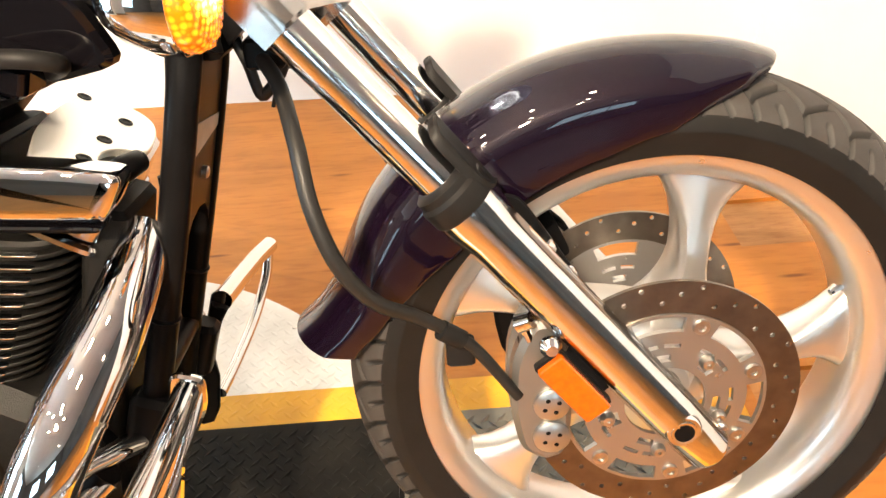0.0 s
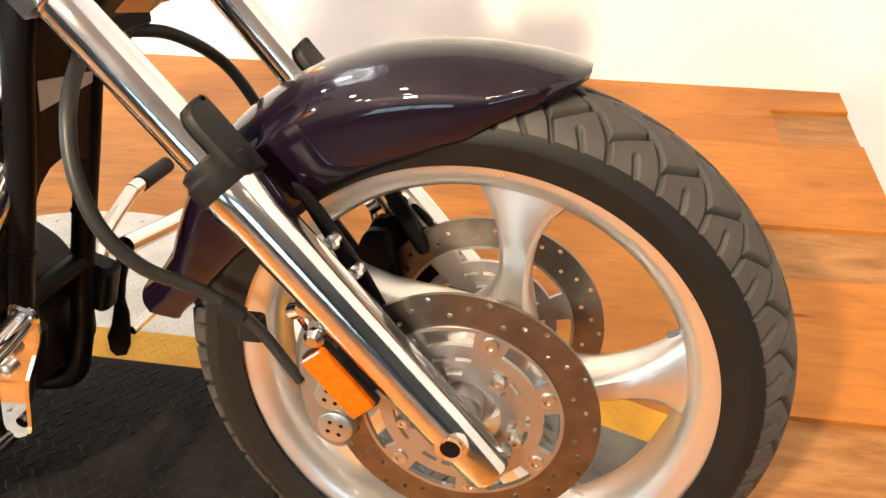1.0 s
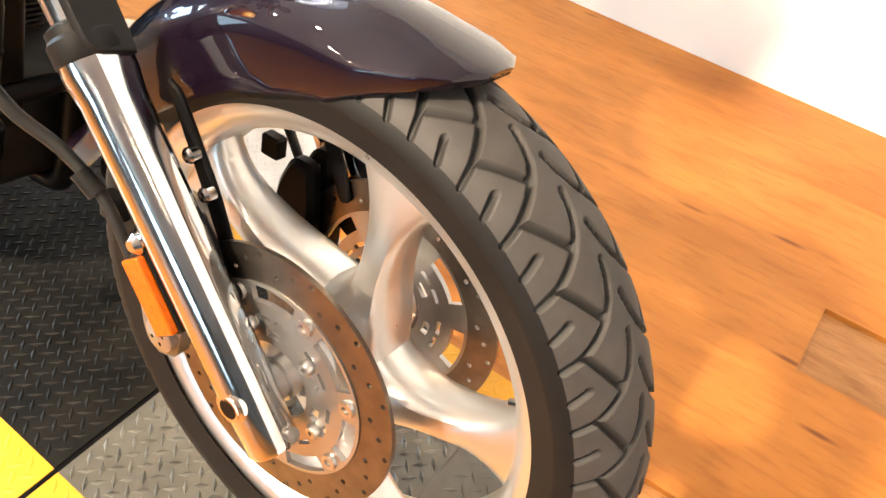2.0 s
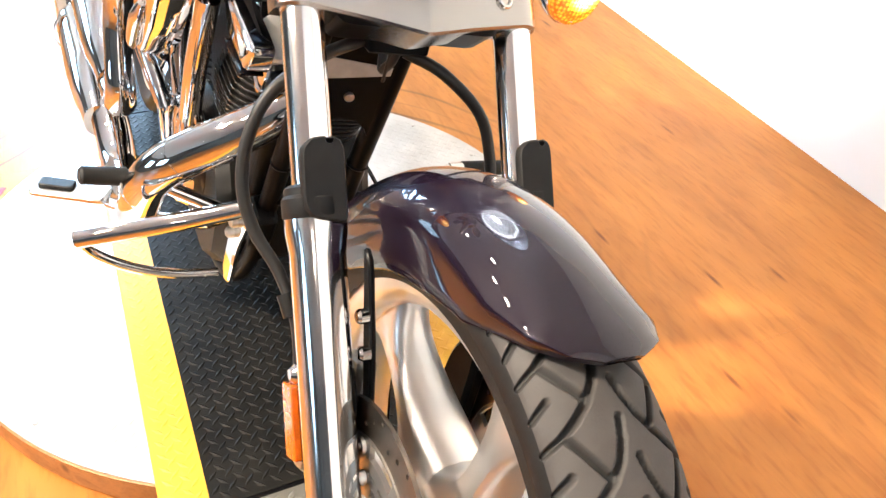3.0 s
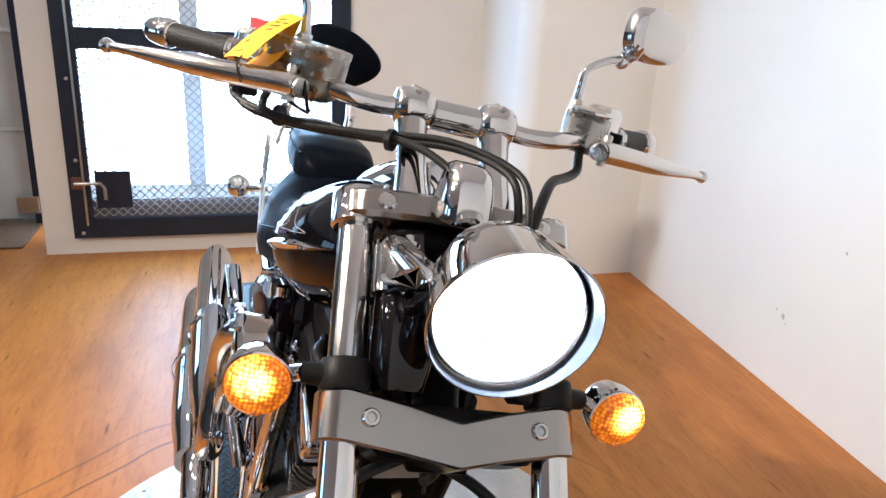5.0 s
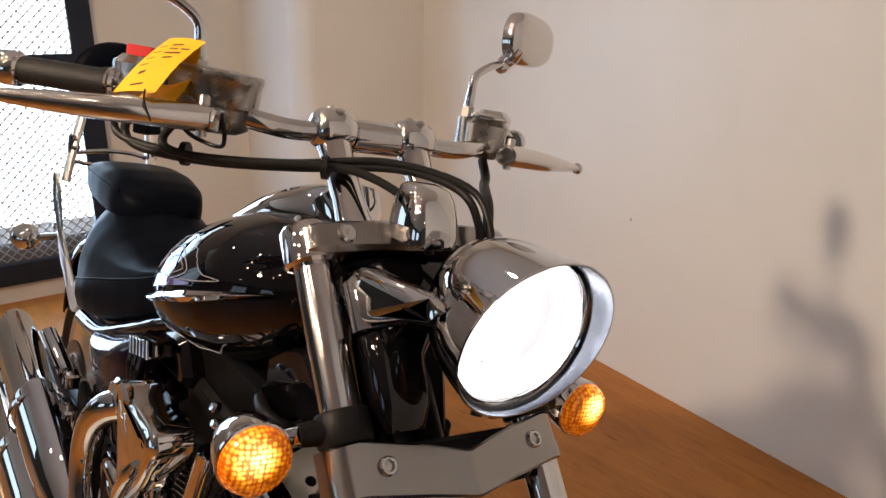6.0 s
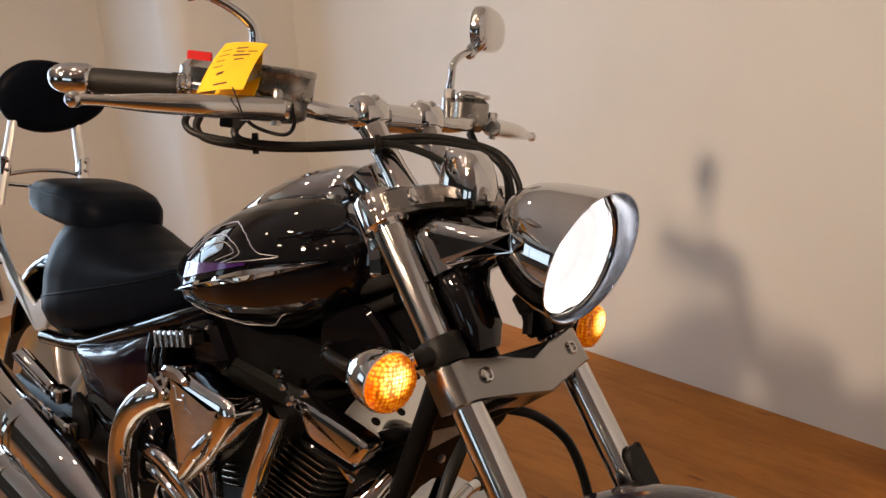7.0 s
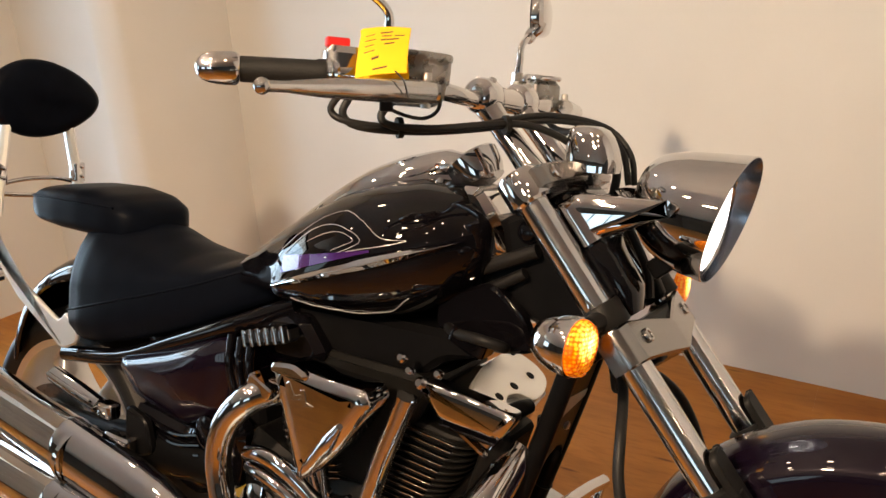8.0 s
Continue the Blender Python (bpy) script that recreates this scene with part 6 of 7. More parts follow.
def fuel_tank():
    xs = np.array([t[0] for t in TANK])[::-1]
    rings = []
    for x in np.linspace(-0.618, -1.27, 44):
        w, z0, z1 = (np.interp(x, xs, np.array([t[i] for t in TANK])[::-1]) for i in (1, 2, 3))
        rings.append(tank_ring(x, w, z0, z1))
    tank = part("fuel_tank", rings_to_mesh(rings, True), M_BLACKGLOSS, bike, "gloss black fuel tank with violet flames and silver pinstripes", sharp=60)
    mod = tank.modifiers.new("smooth", "SMOOTH")
    mod.factor, mod.iterations = 0.5, 6

    def on(x, z, lift=0.0025, side=-1):
        y = tank_at(x, z, side)
        return (x, y + side * lift, z)
    for side in (-1, 1):
        # chrome side spear
        spear = []
        for k in range(15):
            t = k / 14
            x, z = -1.000 + t * 0.352, 0.785 + t * 0.118
            h = 0.0072 * math.sin(math.pi * min(1, 0.12 + t * 0.9)) ** 0.7 * (1.35 if t > 0.55 else 1.0) * (1 if t < 0.93 else (1 - t) / 0.07 + 0.12)
            y = tank_at(x, z, side)
            spear.append([(x, y + side * a, z + h * b) for a, b in ((-0.004, -1.3), (0.004, -1.0), (0.011, -0.1), (0.0105, 0.15), (0.004, 1.0), (-0.004, 1.3))])
        part("tank_trim", rings_to_mesh(spear, True), M_CHROME, tank, "chrome spear along the tank", sharp=20)
        # violet flame band with pinstripes
        band = []
        for k in range(13):
            t = k / 12
            x = -0.985 + 0.20 * t
            z = 0.772 + (x + 1.043) * 0.327 + 0.018
            band.append([on(x, z, 0.0018, side), on(x, z + 0.026 * (1 - t) + 0.004, 0.0018, side), on(x, z + 0.026 * (1 - t) + 0.004, 0.0006, side), on(x, z, 0.0006, side)])
        part("flame_band", rings_to_mesh(band, True), M_PURPLE, tank, "violet flame")
        lines = [[(-1.000, 0.846), (-0.955, 0.884), (-0.900, 0.918), (-0.852, 0.930), (-0.808, 0.917), (-0.779, 0.902), (-0.758, 0.897), (-0.728, 0.898), (-0.766, 0.886), (-0.824, 0.871), (-0.876, 0.852), (-0.940, 0.822)],
                 [(-0.985, 0.842), (-0.955, 0.870), (-0.910, 0.898), (-0.868, 0.907), (-0.825, 0.901), (-0.807, 0.889), (-0.826, 0.875), (-0.872, 0.854)],
                 [(-0.925, 0.872), (-0.888, 0.890), (-0.854, 0.898), (-0.831, 0.895), (-0.820, 0.888), (-0.836, 0.879), (-0.861, 0.867)],
                 [(-0.97, 0.765), (-0.86, 0.757), (-0.78, 0.768), (-0.735, 0.80)]]
        for ln in lines:
            pts = smooth_path([(a, 0, b) for a, b in ln], 7)
            part("pinstripe", tube([on(p[0], p[2], 0.0003, side) for p in pts], 0.0007, 5), M_STRIPE, tank)
    # chrome console with the speedometer and filler cap on top
    con = []
    for k in range(21):
        t = k / 20
        x = -0.700 - 0.42 * t
        zt = np.interp(x, xs, np.array([q[3] for q in TANK])[::-1])
        w = 0.070 * math.sin(math.pi * (0.17 + 0.80 * (1 - t))) ** 0.8 + 0.006
        h = np.interp(t, [0, 0.06, 0.18, 0.31, 0.44, 0.59, 0.72, 0.9, 1.0], [0.036, 0.048, 0.054, 0.048, 0.045, 0.037, 0.026, 0.018, 0.004])
        con.append([(x, w * math.cos(a), zt - 0.022 + (h + 0.016) * math.sin(a) ** 0.8) for a in np.linspace(0, math.pi, 19)])
    console = part("tank_console", rings_to_mesh(con, True), M_CHROME, tank, "chrome tank-top console", sharp=60)
    part("speedometer", [turned([(-0.006, 0.044), (0.001, 0.045), (0.003, 0.042)], (-0.850, 0, 1.006), (-0.42, 0, 0.9), 40)], M_CHROME, console)
    part("dial_glass", turned([(0.003, 0.041), (0.0045, 0.03), (0.005, 0.0)], (-0.850, 0, 1.006), (-0.42, 0, 0.9), 32), M_BLACKGLOSS, console)
    part("gauge_pod", turned([(-0.03, 0.040), (-0.012, 0.047), (0.016, 0.050), (0.020, 0.047), (0.018, 0.043), (0.010, 0.041)], (-0.712, 0, 1.010), (-0.62, 0, 0.78), 40), M_CHROME, console, "chrome gauge housing")
    for x, y in ((-0.745, -0.060), (-0.93, -0.062), (-0.985, -0.050), (-0.745, 0.060), (-0.93, 0.062)):
        z = np.interp(x, xs, np.array([q[3] for q in TANK])[::-1])
        part("console_screw", turned([(0, 0.006), (0.003, 0.006), (0.005, 0.003)], (x, y, z - 0.004), (0, y, 0.03), 10), M_BOLT, console)
    part("console_edge", tube([(-0.72, -0.068, 0.974), (-0.80, -0.078, 0.972), (-0.88, -0.080, 0.952), (-0.96, -0.072, 0.918), (-1.02, -0.055, 0.893), (-1.10, -0.03, 0.85)], 0.006, 8, 4), M_CHROME, console)
    bell = []
    for z, ax, ay, dx in ((1.020, 0.040, 0.034, 0.0), (1.035, 0.042, 0.035, 0.0), (1.055, 0.039, 0.033, -0.003), (1.074, 0.034, 0.030, -0.007), (1.084, 0.028, 0.026, -0.010), (1.089, 0.018, 0.018, -0.012), (1.090, 0.004, 0.004, -0.012)):
        bell.append([(-0.492 + dx + ax * math.copysign(abs(math.cos(a)) ** 0.6, math.cos(a)), -0.016 + ay * math.copysign(abs(math.sin(a)) ** 0.6, math.sin(a)), z) for a in np.linspace(0, 2 * math.pi, 29)[:-1]])
    part("key_cover", rings_to_mesh(bell, True), M_CHROME, bike, "chrome cover ahead of the upper yoke", sharp=60)
    part("tank_front_cover", prism([(-0.695, 0.985), (-0.655, 0.985), (-0.612, 0.93), (-0.600, 0.88), (-0.628, 0.862), (-0.655, 0.90)], xz(-0.085), 0.17, 0.012), M_CHROME, tank, "chrome cover at the front of the tank")
    return tank


fuel_tank()


# -- seat, pillion, backrest --
def seats():
    S = [(-1.085, 0.040, 0.750, 0.775, 0.783), (-1.13, 0.072, 0.706, 0.785, 0.796), (-1.19, 0.100, 0.680, 0.762, 0.785), (-1.28, 0.126, 0.636, 0.728, 0.764), (-1.38, 0.146, 0.601, 0.697, 0.766), (-1.48, 0.161, 0.570, 0.668, 0.786),
         (-1.56, 0.170, 0.552, 0.645, 0.815), (-1.63, 0.170, 0.542, 0.625, 0.835), (-1.69, 0.156, 0.541, 0.608, 0.835), (-1.72, 0.128, 0.556, 0.606, 0.800)]
    xs = np.array([s[0] for s in S])[::-1]
    rings, seams = [], []
    for x in np.linspace(-1.085, -1.72, 44):
        w, z0, zs, z1 = (np.interp(x, xs, np.array([s[i] for s in S])[::-1]) for i in (1, 2, 3, 4))
        half = [(w * 0.55, z0 - 0.004), (w * 0.84, z0), (w * 0.95, z0 + 0.012), (w, z0 + (zs - z0) * 0.5), (w, zs - 0.008), (w * 0.985, zs)]
        for k in range(1, 11):
            th = k / 10 * math.pi / 2
            half.append((w * 0.98 * math.cos(th) ** 1.15, zs + 0.004 + (z1 - zs - 0.004) * math.sin(th) ** 0.85))
        ring = [(x, -y, z) for y, z in half] + [(x, y, z) for y, z in reversed(half[:-1])]
        rings.append(ring)
        seams.append((w * 0.992, zs - 0.002))
    seat = part("rider_seat", rings_to_mesh(rings, True), M_VINYL, bike, "black vinyl rider seat", sharp=70)
    for s in (-1, 1):
        pts = [(x, s * y, z) for x, (y, z) in zip(np.linspace(-1.085, -1.72, 44), seams)]
        part("seat_piping", tube(pts[1:-1], 0.003, 8), M_VINYL, seat)
    P = [(-1.545, 0.055, 0.770, 0.828), (-1.57, 0.092, 0.765, 0.852), (-1.63, 0.110, 0.765, 0.870), (-1.72, 0.117, 0.768, 0.880), (-1.82, 0.115, 0.770, 0.878), (-1.90, 0.106, 0.775, 0.868), (-1.94, 0.088, 0.78, 0.856), (-1.955, 0.05, 0.79, 0.84)]
    px = np.array([q[0] for q in P])[::-1]
    rings = []
    for x in np.linspace(-1.545, -1.955, 26):
        w, z0, z1 = (np.interp(x, px, np.array([q[i] for q in P])[::-1]) for i in (1, 2, 3))
        rings.append(section(x, w, z0, z1, 0.55, 36))
    pil = part("pillion_seat", rings_to_mesh(rings, True), M_VINYL, bike, "black vinyl pillion pad", sharp=60)
    part("pillion_piping", tube([(-1.60, -0.098, 0.846), (-1.72, -0.115, 0.850), (-1.90, -0.105, 0.845), (-1.945, -0.07, 0.84)], 0.003, 8, 5), M_VINYL, pil)
    # backrest
    rings = []
    for s, k in ((-0.026, 0.86), (-0.020, 0.96), (0.0, 1.0), (0.014, 0.97), (0.024, 0.86), (0.029, 0.6), (0.031, 0.2)):
        ring = []
        for q in range(44):
            th = 2 * math.pi * q / 44
            cs, sn = math.cos(th), math.sin(th)
            a = 0.144 * cs
            b = 0.097 * sn * (1 - 0.20 * cs - 0.06 * cs * cs)
            ring.append((-2.035 + s + 0.10 * b, 0.006 + a * k, 1.073 + b * k))
        rings.append(ring)
    back = part("backrest_pad", rings_to_mesh(rings, True), M_VINYL, bike, "oval black vinyl passenger backrest", sharp=60)
    return seat


seats()


def sissy_bar():
    bar = new("sissy_bar")
    bar.parent = bike
    tagged(bar, "chrome passenger backrest frame")
    for s, y in ((-1, -0.118), (1, 0.088)):
        part("upright", tube([(-2.045, y * 0.75, 1.04), (-2.04, y * 0.85, 0.96), (-2.035, y, 0.86), (-2.03, y * 1.1, 0.78)], [0.018, 0.019, 0.020, 0.018], 10, 4, 0.6), M_PLATEPOL, bar)
        part("clamp_block", block((-2.035, y, 0.885), (0.03, 0.03, 0.05), 0.005), M_CHROME, bar)
        for z in (0.875, 0.90):
            part("clamp_bolt", turned([(0, 0.006), (0.006, 0.006), (0.008, 0.003)], (-2.018, y, z), (1, 0, 0), 10), M_CHROME, bar)
        yy = s * 0.145
        part("side_plate", prism([(-2.06, 0.80), (-2.02, 0.79), (-1.99, 0.68), (-1.90, 0.60), (-1.72, 0.505), (-1.66, 0.53), (-1.655, 0.565), (-1.70, 0.60), (-1.73, 0.572), (-1.92, 0.66), (-2.03, 0.72)][::-1], xz(yy, s), 0.012, 0.004), M_PLATEPOL, bar)
        part("plate_bolt", turned([(0, 0.010), (0.008, 0.010), (0.011, 0.006)], (-1.975, yy + s * 0.008, 0.665), (0, s, 0), 14), M_CHROME, bar)
    for z, dz in ((0.855, 0.012), (0.835, -0.01)):
        part("cross_rod", tube([(-2.045, -0.125, z), (-2.06, -0.04, z + dz), (-2.06, 0.04, z + dz), (-2.045, 0.095, z)], 0.006, 10, 4), M_CHROME, bar)
    return bar


sissy_bar()


def rear_end():
    c = (-1.665, 0.0, 0.318)
    wheel = new("rear_wheel")
    wheel.parent = bike
    tagged(wheel, "wide rear wheel with a drilled brake disc")
    tyre(wheel, c, 0.318, 0.240, 0.104, 0.40, grooves=False, na=120, nv=40)
    prof = [(-0.092, 0.246), (-0.090, 0.251), (-0.084, 0.249), (-0.078, 0.236), (-0.06, 0.225), (0.06, 0.225), (0.078, 0.236), (0.084, 0.249), (0.090, 0.251), (0.092, 0.246), (0.086, 0.228), (0.06, 0.212), (-0.06, 0.212), (-0.086, 0.228)]
    part("rim", hollow(prof, c, (0, 1, 0), 96), M_SATIN, wheel)
    for k in range(5):
        part("spoke", spoke(c, 60 + 72 * k, 0.04, 0.218, -20, 0.07, 0.034, 0.09, 0.05, 0.03), M_SATIN, wheel)
    part("hub", turned([(-0.10, 0.03), (-0.095, 0.055), (0.095, 0.055), (0.10, 0.03)], c, (0, 1, 0), 32), M_SATIN, wheel)
    brake_disc(wheel, c, -0.118, -1, 0.145)
    # fender
    rings = []
    for a in np.linspace(35, 168, 40):
        ring, prof = [], []
        for k in range(-10, 11):
            u = k / 10
            h = 0.135 * np.interp(a, [35, 60, 120, 168], [0.85, 1.0, 1.0, 0.9])
            y = h * math.sin(u * math.pi / 2)
            r = 0.385 - (1 - math.cos(u * math.pi / 2)) * 0.06
            prof.append((y, r))
        for y, r in prof + [(y * 0.96, r - 0.004) for y, r in reversed(prof)]:
            ring.append((c[0] + r * math.cos(radians(a)), y, c[2] + 0.03 + r * math.sin(radians(a))))
        rings.append(ring)
    part("rear_fender", rings_to_mesh(rings, True), M_BLACKGLOSS, bike, "gloss black rear fender", sharp=50)
    for s in (-1, 1):
        part("swingarm", tube([(-1.16, s * 0.13, 0.36), (-1.40, s * 0.15, 0.345), (-1.62, s * 0.155, 0.33), (-1.84, s * 0.15, 0.322)], [0.035, 0.036, 0.032, 0.028], 14, 4, 1.4), M_BLACK, bike, "black swingarm")
    # rear signal and light
    for s in (-1, 1):
        sig = part("rear_signal", turned([(-0.045, 0.004), (-0.035, 0.02), (-0.012, 0.034), (0.012, 0.036), (0.014, 0.03)], (-2.02, s * 0.22, 0.62), (-1, 0, 0), 24), M_CHROME, bike, "chrome rear turn signal")
        part("stalk", tube([(-2.02, s * 0.19, 0.62), (-2.01, s * 0.13, 0.63)], 0.010, 10), M_CHROME, sig)
    # passenger pegs
    for s in (-1, 1):
        peg = part("passenger_peg", tube([(-1.652, s * 0.215, 0.480), (-1.649, s * 0.215, 0.478), (-1.57, s * 0.207, 0.453), (-1.505, s * 0.200, 0.432), (-1.500, s * 0.200, 0.430)], [0.010, 0.0185, 0.0195, 0.018, 0.010], 16), M_CHROME, bike, "folded chrome passenger footpeg")
        part("peg_mount", block((-1.482, s * 0.192, 0.425), (0.045, 0.035, 0.035), 0.008), M_CHROME, peg)
        part("peg_strip", tube([(-1.640, s * 0.236, 0.486), (-1.51, s * 0.221, 0.446)], 0.004, 8), M_CHROME, peg)
        part("peg_plate", prism([(-1.43, 0.45), (-1.36, 0.43), (-1.34, 0.36), (-1.39, 0.34), (-1.43, 0.37)], xz(s * 0.17, s), 0.02, 0.005), M_BLACK, peg)


rear_end()


# -- engine --
def fin_stack(parent, foot, axis, count, w, d, tilt):
    """Cooling fins cast nearly level round a leaning barrel, with bright machined edges."""
    t, a, b = axes_of(axis)
    b = rnd((0, 1, 0))
    a, up_ = rnd((math.cos(radians(tilt)), 0, -math.sin(radians(tilt)))), rnd((math.sin(radians(tilt)), 0, math.cos(radians(tilt))))
    for k in range(count):
        o = rnd(foot) + t * 0.0125 * k
        g = 1.0 - 0.012 * abs(k - count * 0.6)

        def place(u, v, h, o=o, g=g):
            return tuple(o + a * u * g + b * v * g + up_ * h)
        fin = part("fin", prism(rounded(w, d, 0.050, 5), place, 0.0042, 0.001), M_ENGINE, parent)
        part("fin_edge", prism(rounded(w * 0.62, 0.010, 0.004, 3), lambda u, v, h, o=o, g=g: tuple(o + a * u * g + b * (v - d / 2 + 0.0042) * g + up_ * (h + 0.0034)), 0.0014, 0.0003), M_POLISH, fin)
    barrel = [(u, v) for u, v in rounded(w * 0.80, d * 0.84, 0.04, 4)]
    part("barrel", prism(barrel, lambda u, v, h: tuple(rnd(foot) + a * u + b * v + t * h), 0.0125 * count, 0.004), M_ENGINE, parent)


def engine():
    eng = new("engine")
    eng.parent = bike
    tagged(eng, "black finned V-twin engine with chrome covers")
    case = [(-1.13, 0.40), (-1.10, 0.48), (-0.98, 0.47), (-0.93, 0.44), (-0.83, 0.46), (-0.72, 0.44), (-0.66, 0.40), (-0.62, 0.33), (-0.64, 0.22), (-0.72, 0.165), (-1.05, 0.165), (-1.12, 0.22)]
    part("crankcase", prism(case, xz(-0.135), 0.27, 0.02), M_ENGINE, eng)
    for nm, foot, axis, tilt in (("front_cylinder", (-0.775, 0, 0.415), (0.47, 0, 0.88), 5), ("rear_cylinder", (-0.895, 0, 0.42), (-0.47, 0, 0.88), -14)):
        cyl = new(nm)
        cyl.parent = eng
        fin_stack(cyl, foot, axis, 15, 0.172, 0.252, tilt)
    part("air_box", prism([(-1.42, 0.48), (-1.40, 0.56), (-1.12, 0.68), (-1.05, 0.735), (-0.66, 0.745), (-0.62, 0.715), (-0.70, 0.69), (-0.80, 0.60), (-0.86, 0.52), (-0.95, 0.60), (-1.02, 0.66), (-1.14, 0.62), (-1.10, 0.46), (-1.25, 0.40)], xz(-0.095), 0.19, 0.012), M_BLACK, eng)
    part("valley_cover", prism([(-0.99, 0.66), (-0.70, 0.66), (-0.78, 0.45), (-0.90, 0.45)], xz(-0.11), 0.20, 0.01), M_ENGINE, eng)
    part("front_cover", block((-0.615, -0.045, 0.455), (0.05, 0.10, 0.30), 0.012, turn3(0, 14, 0)), M_ENGINE, eng)
    rrock = [(-0.93, 0.655), (-0.985, 0.72), (-1.07, 0.71), (-1.13, 0.67), (-1.125, 0.64), (-1.03, 0.625), (-0.95, 0.63)]
    part("rear_rocker_cover", prism(rrock, xz(-0.13), 0.25, 0.014), M_BLACKGLOSS, eng)
    # pushrod tubes
    for x0, z0, x1, z1 in ((-0.722, 0.642, -0.786, 0.415), (-0.925, 0.64, -0.87, 0.42)):
        pr = part("pushrod_tube", tube([(x0, -0.158, z0), (x0 * 0.5 + x1 * 0.5, -0.160, z0 * 0.5 + z1 * 0.5), (x1, -0.158, z1)], 0.0185, 16), M_CHROME, eng, "chrome pushrod tube")
        part("pushrod_collar", tube([(x1, -0.158, z1 + 0.01), (x1 - 0.004, -0.158, z1 - 0.03)], 0.021, 16), M_CHROME, pr)
    for x, y, z, r in ((-0.700, -0.150, 0.668, 0.010), (-0.722, -0.150, 0.684, 0.008), (-0.742, -0.146, 0.700, 0.009), (-0.668, -0.148, 0.690, 0.008)):
        part("cover_bolt", turned([(0, r), (0.008, r), (0.012, r * 0.6)], (x, y, z), (0, -0.9, 0.35), 12), M_CHROME, eng)
    part("ignition_lead", tube([(-0.60, -0.08, 0.735), (-0.57, -0.12, 0.75), (-0.60, -0.14, 0.76), (-0.66, -0.12, 0.755), (-0.70, -0.08, 0.75)], 0.009, 10, 5), M_BLACKPLASTIC, eng)
    part("coil", block((-0.635, -0.105, 0.745), (0.07, 0.05, 0.03), 0.008, turn3(0, 20, 0)), M_BLACKGLOSS, eng)
    # air cleaner cover
    air = [(-0.955, 0.655), (-0.922, 0.671), (-0.845, 0.664), (-0.757, 0.664), (-0.742, 0.640), (-0.798, 0.553), (-0.850, 0.503), (-0.870, 0.502), (-0.938, 0.615)]
    ac = part("air_cleaner", pillow(air, xz(-0.175, -1), 0.064, 0.030, 0.016), M_CHROME, eng, "chrome triangular intake cover", sharp=25)
    part("cover_lip", prism([(-0.952, 0.668), (-0.90, 0.676), (-0.868, 0.664), (-0.872, 0.650), (-0.95, 0.650)], xz(-0.242), 0.02, 0.006), M_CHROME, ac)
    part("cover_spear", tube([(-0.792, -0.240, 0.600), (-0.806, -0.243, 0.575), (-0.838, -0.243, 0.530), (-0.852, -0.240, 0.512)], [0.006, 0.013, 0.011, 0.004], 14, 5), M_CHROME, ac)
    for x, z, w, h, r in ((-0.902, 0.632, 0.012, 0.03, 30), (-0.886, 0.624, 0.03, 0.010, 15), (-0.872, 0.626, 0.012, 0.028, 20), (-0.862, 0.617, 0.028, 0.008, -10)):
        part("emblem_bar", block((x, -0.237, z), (w, h, 0.006), 0.003, turn3(90, 0, 0) @ turn3(0, 0, r)), M_POLISH, ac)
    fc = part("finned_cover", block((-1.025, -0.160, 0.684), (0.110, 0.04, 0.030), 0.010, turn3(0, -14, 0)), M_CHROME, eng, "finned chrome cover")
    for k in range(6):
        part("cover_fin", block((-1.072 + 0.019 * k, -0.180, 0.673 + 0.005 * k), (0.008, 0.014, 0.032), 0.003, turn3(0, -14, 0)), M_CHROME, fc)
    # right-hand covers
    part("cam_cover", turned([(0, 0.105), (0.02, 0.108), (0.035, 0.098), (0.042, 0.07), (0.044, 0.0)], (-0.84, -0.135, 0.335), (0, -1, 0), 40), M_CHROME, eng, "round chrome cam cover")
    part("clutch_cover", turned([(0, 0.085), (0.02, 0.086), (0.03, 0.07), (0.034, 0.0)], (-1.02, -0.135, 0.315), (0, -1, 0), 36), M_CHROME, eng, "round chrome side cover")
    for k in range(7):
        a = 2 * math.pi * k / 7
        part("cover_screw", turned([(0, 0.006), (0.006, 0.006), (0.008, 0.003)], (-0.84 + 0.085 * math.cos(a), -0.172, 0.335 + 0.085 * math.sin(a)), (0, -1, 0), 8), M_CHROME, eng)
    part("crossover_tube", tube([(-1.00, -0.215, 0.500), (-0.955, -0.222, 0.512), (-0.90, -0.215, 0.495), (-0.85, -0.20, 0.455), (-0.83, -0.19, 0.42)], 0.013, 12, 5), M_CHROME, eng)
    part("crossover_tube", tube([(-1.00, -0.21, 0.475), (-0.95, -0.215, 0.475), (-0.90, -0.205, 0.45), (-0.87, -0.19, 0.41)], 0.011, 12, 5), M_CHROME, eng)
    for k in range(8):
        x, z = -0.86 + 0.04 * (k % 4) * 1.1, 0.45 - 0.035 * (k // 4)
        part("case_bolt", turned([(0, 0.008), (0.010, 0.008), (0.012, 0.004)], (x, -0.150, z), (0, -1, 0), 8), M_CHROME, eng)
    return eng


engine()


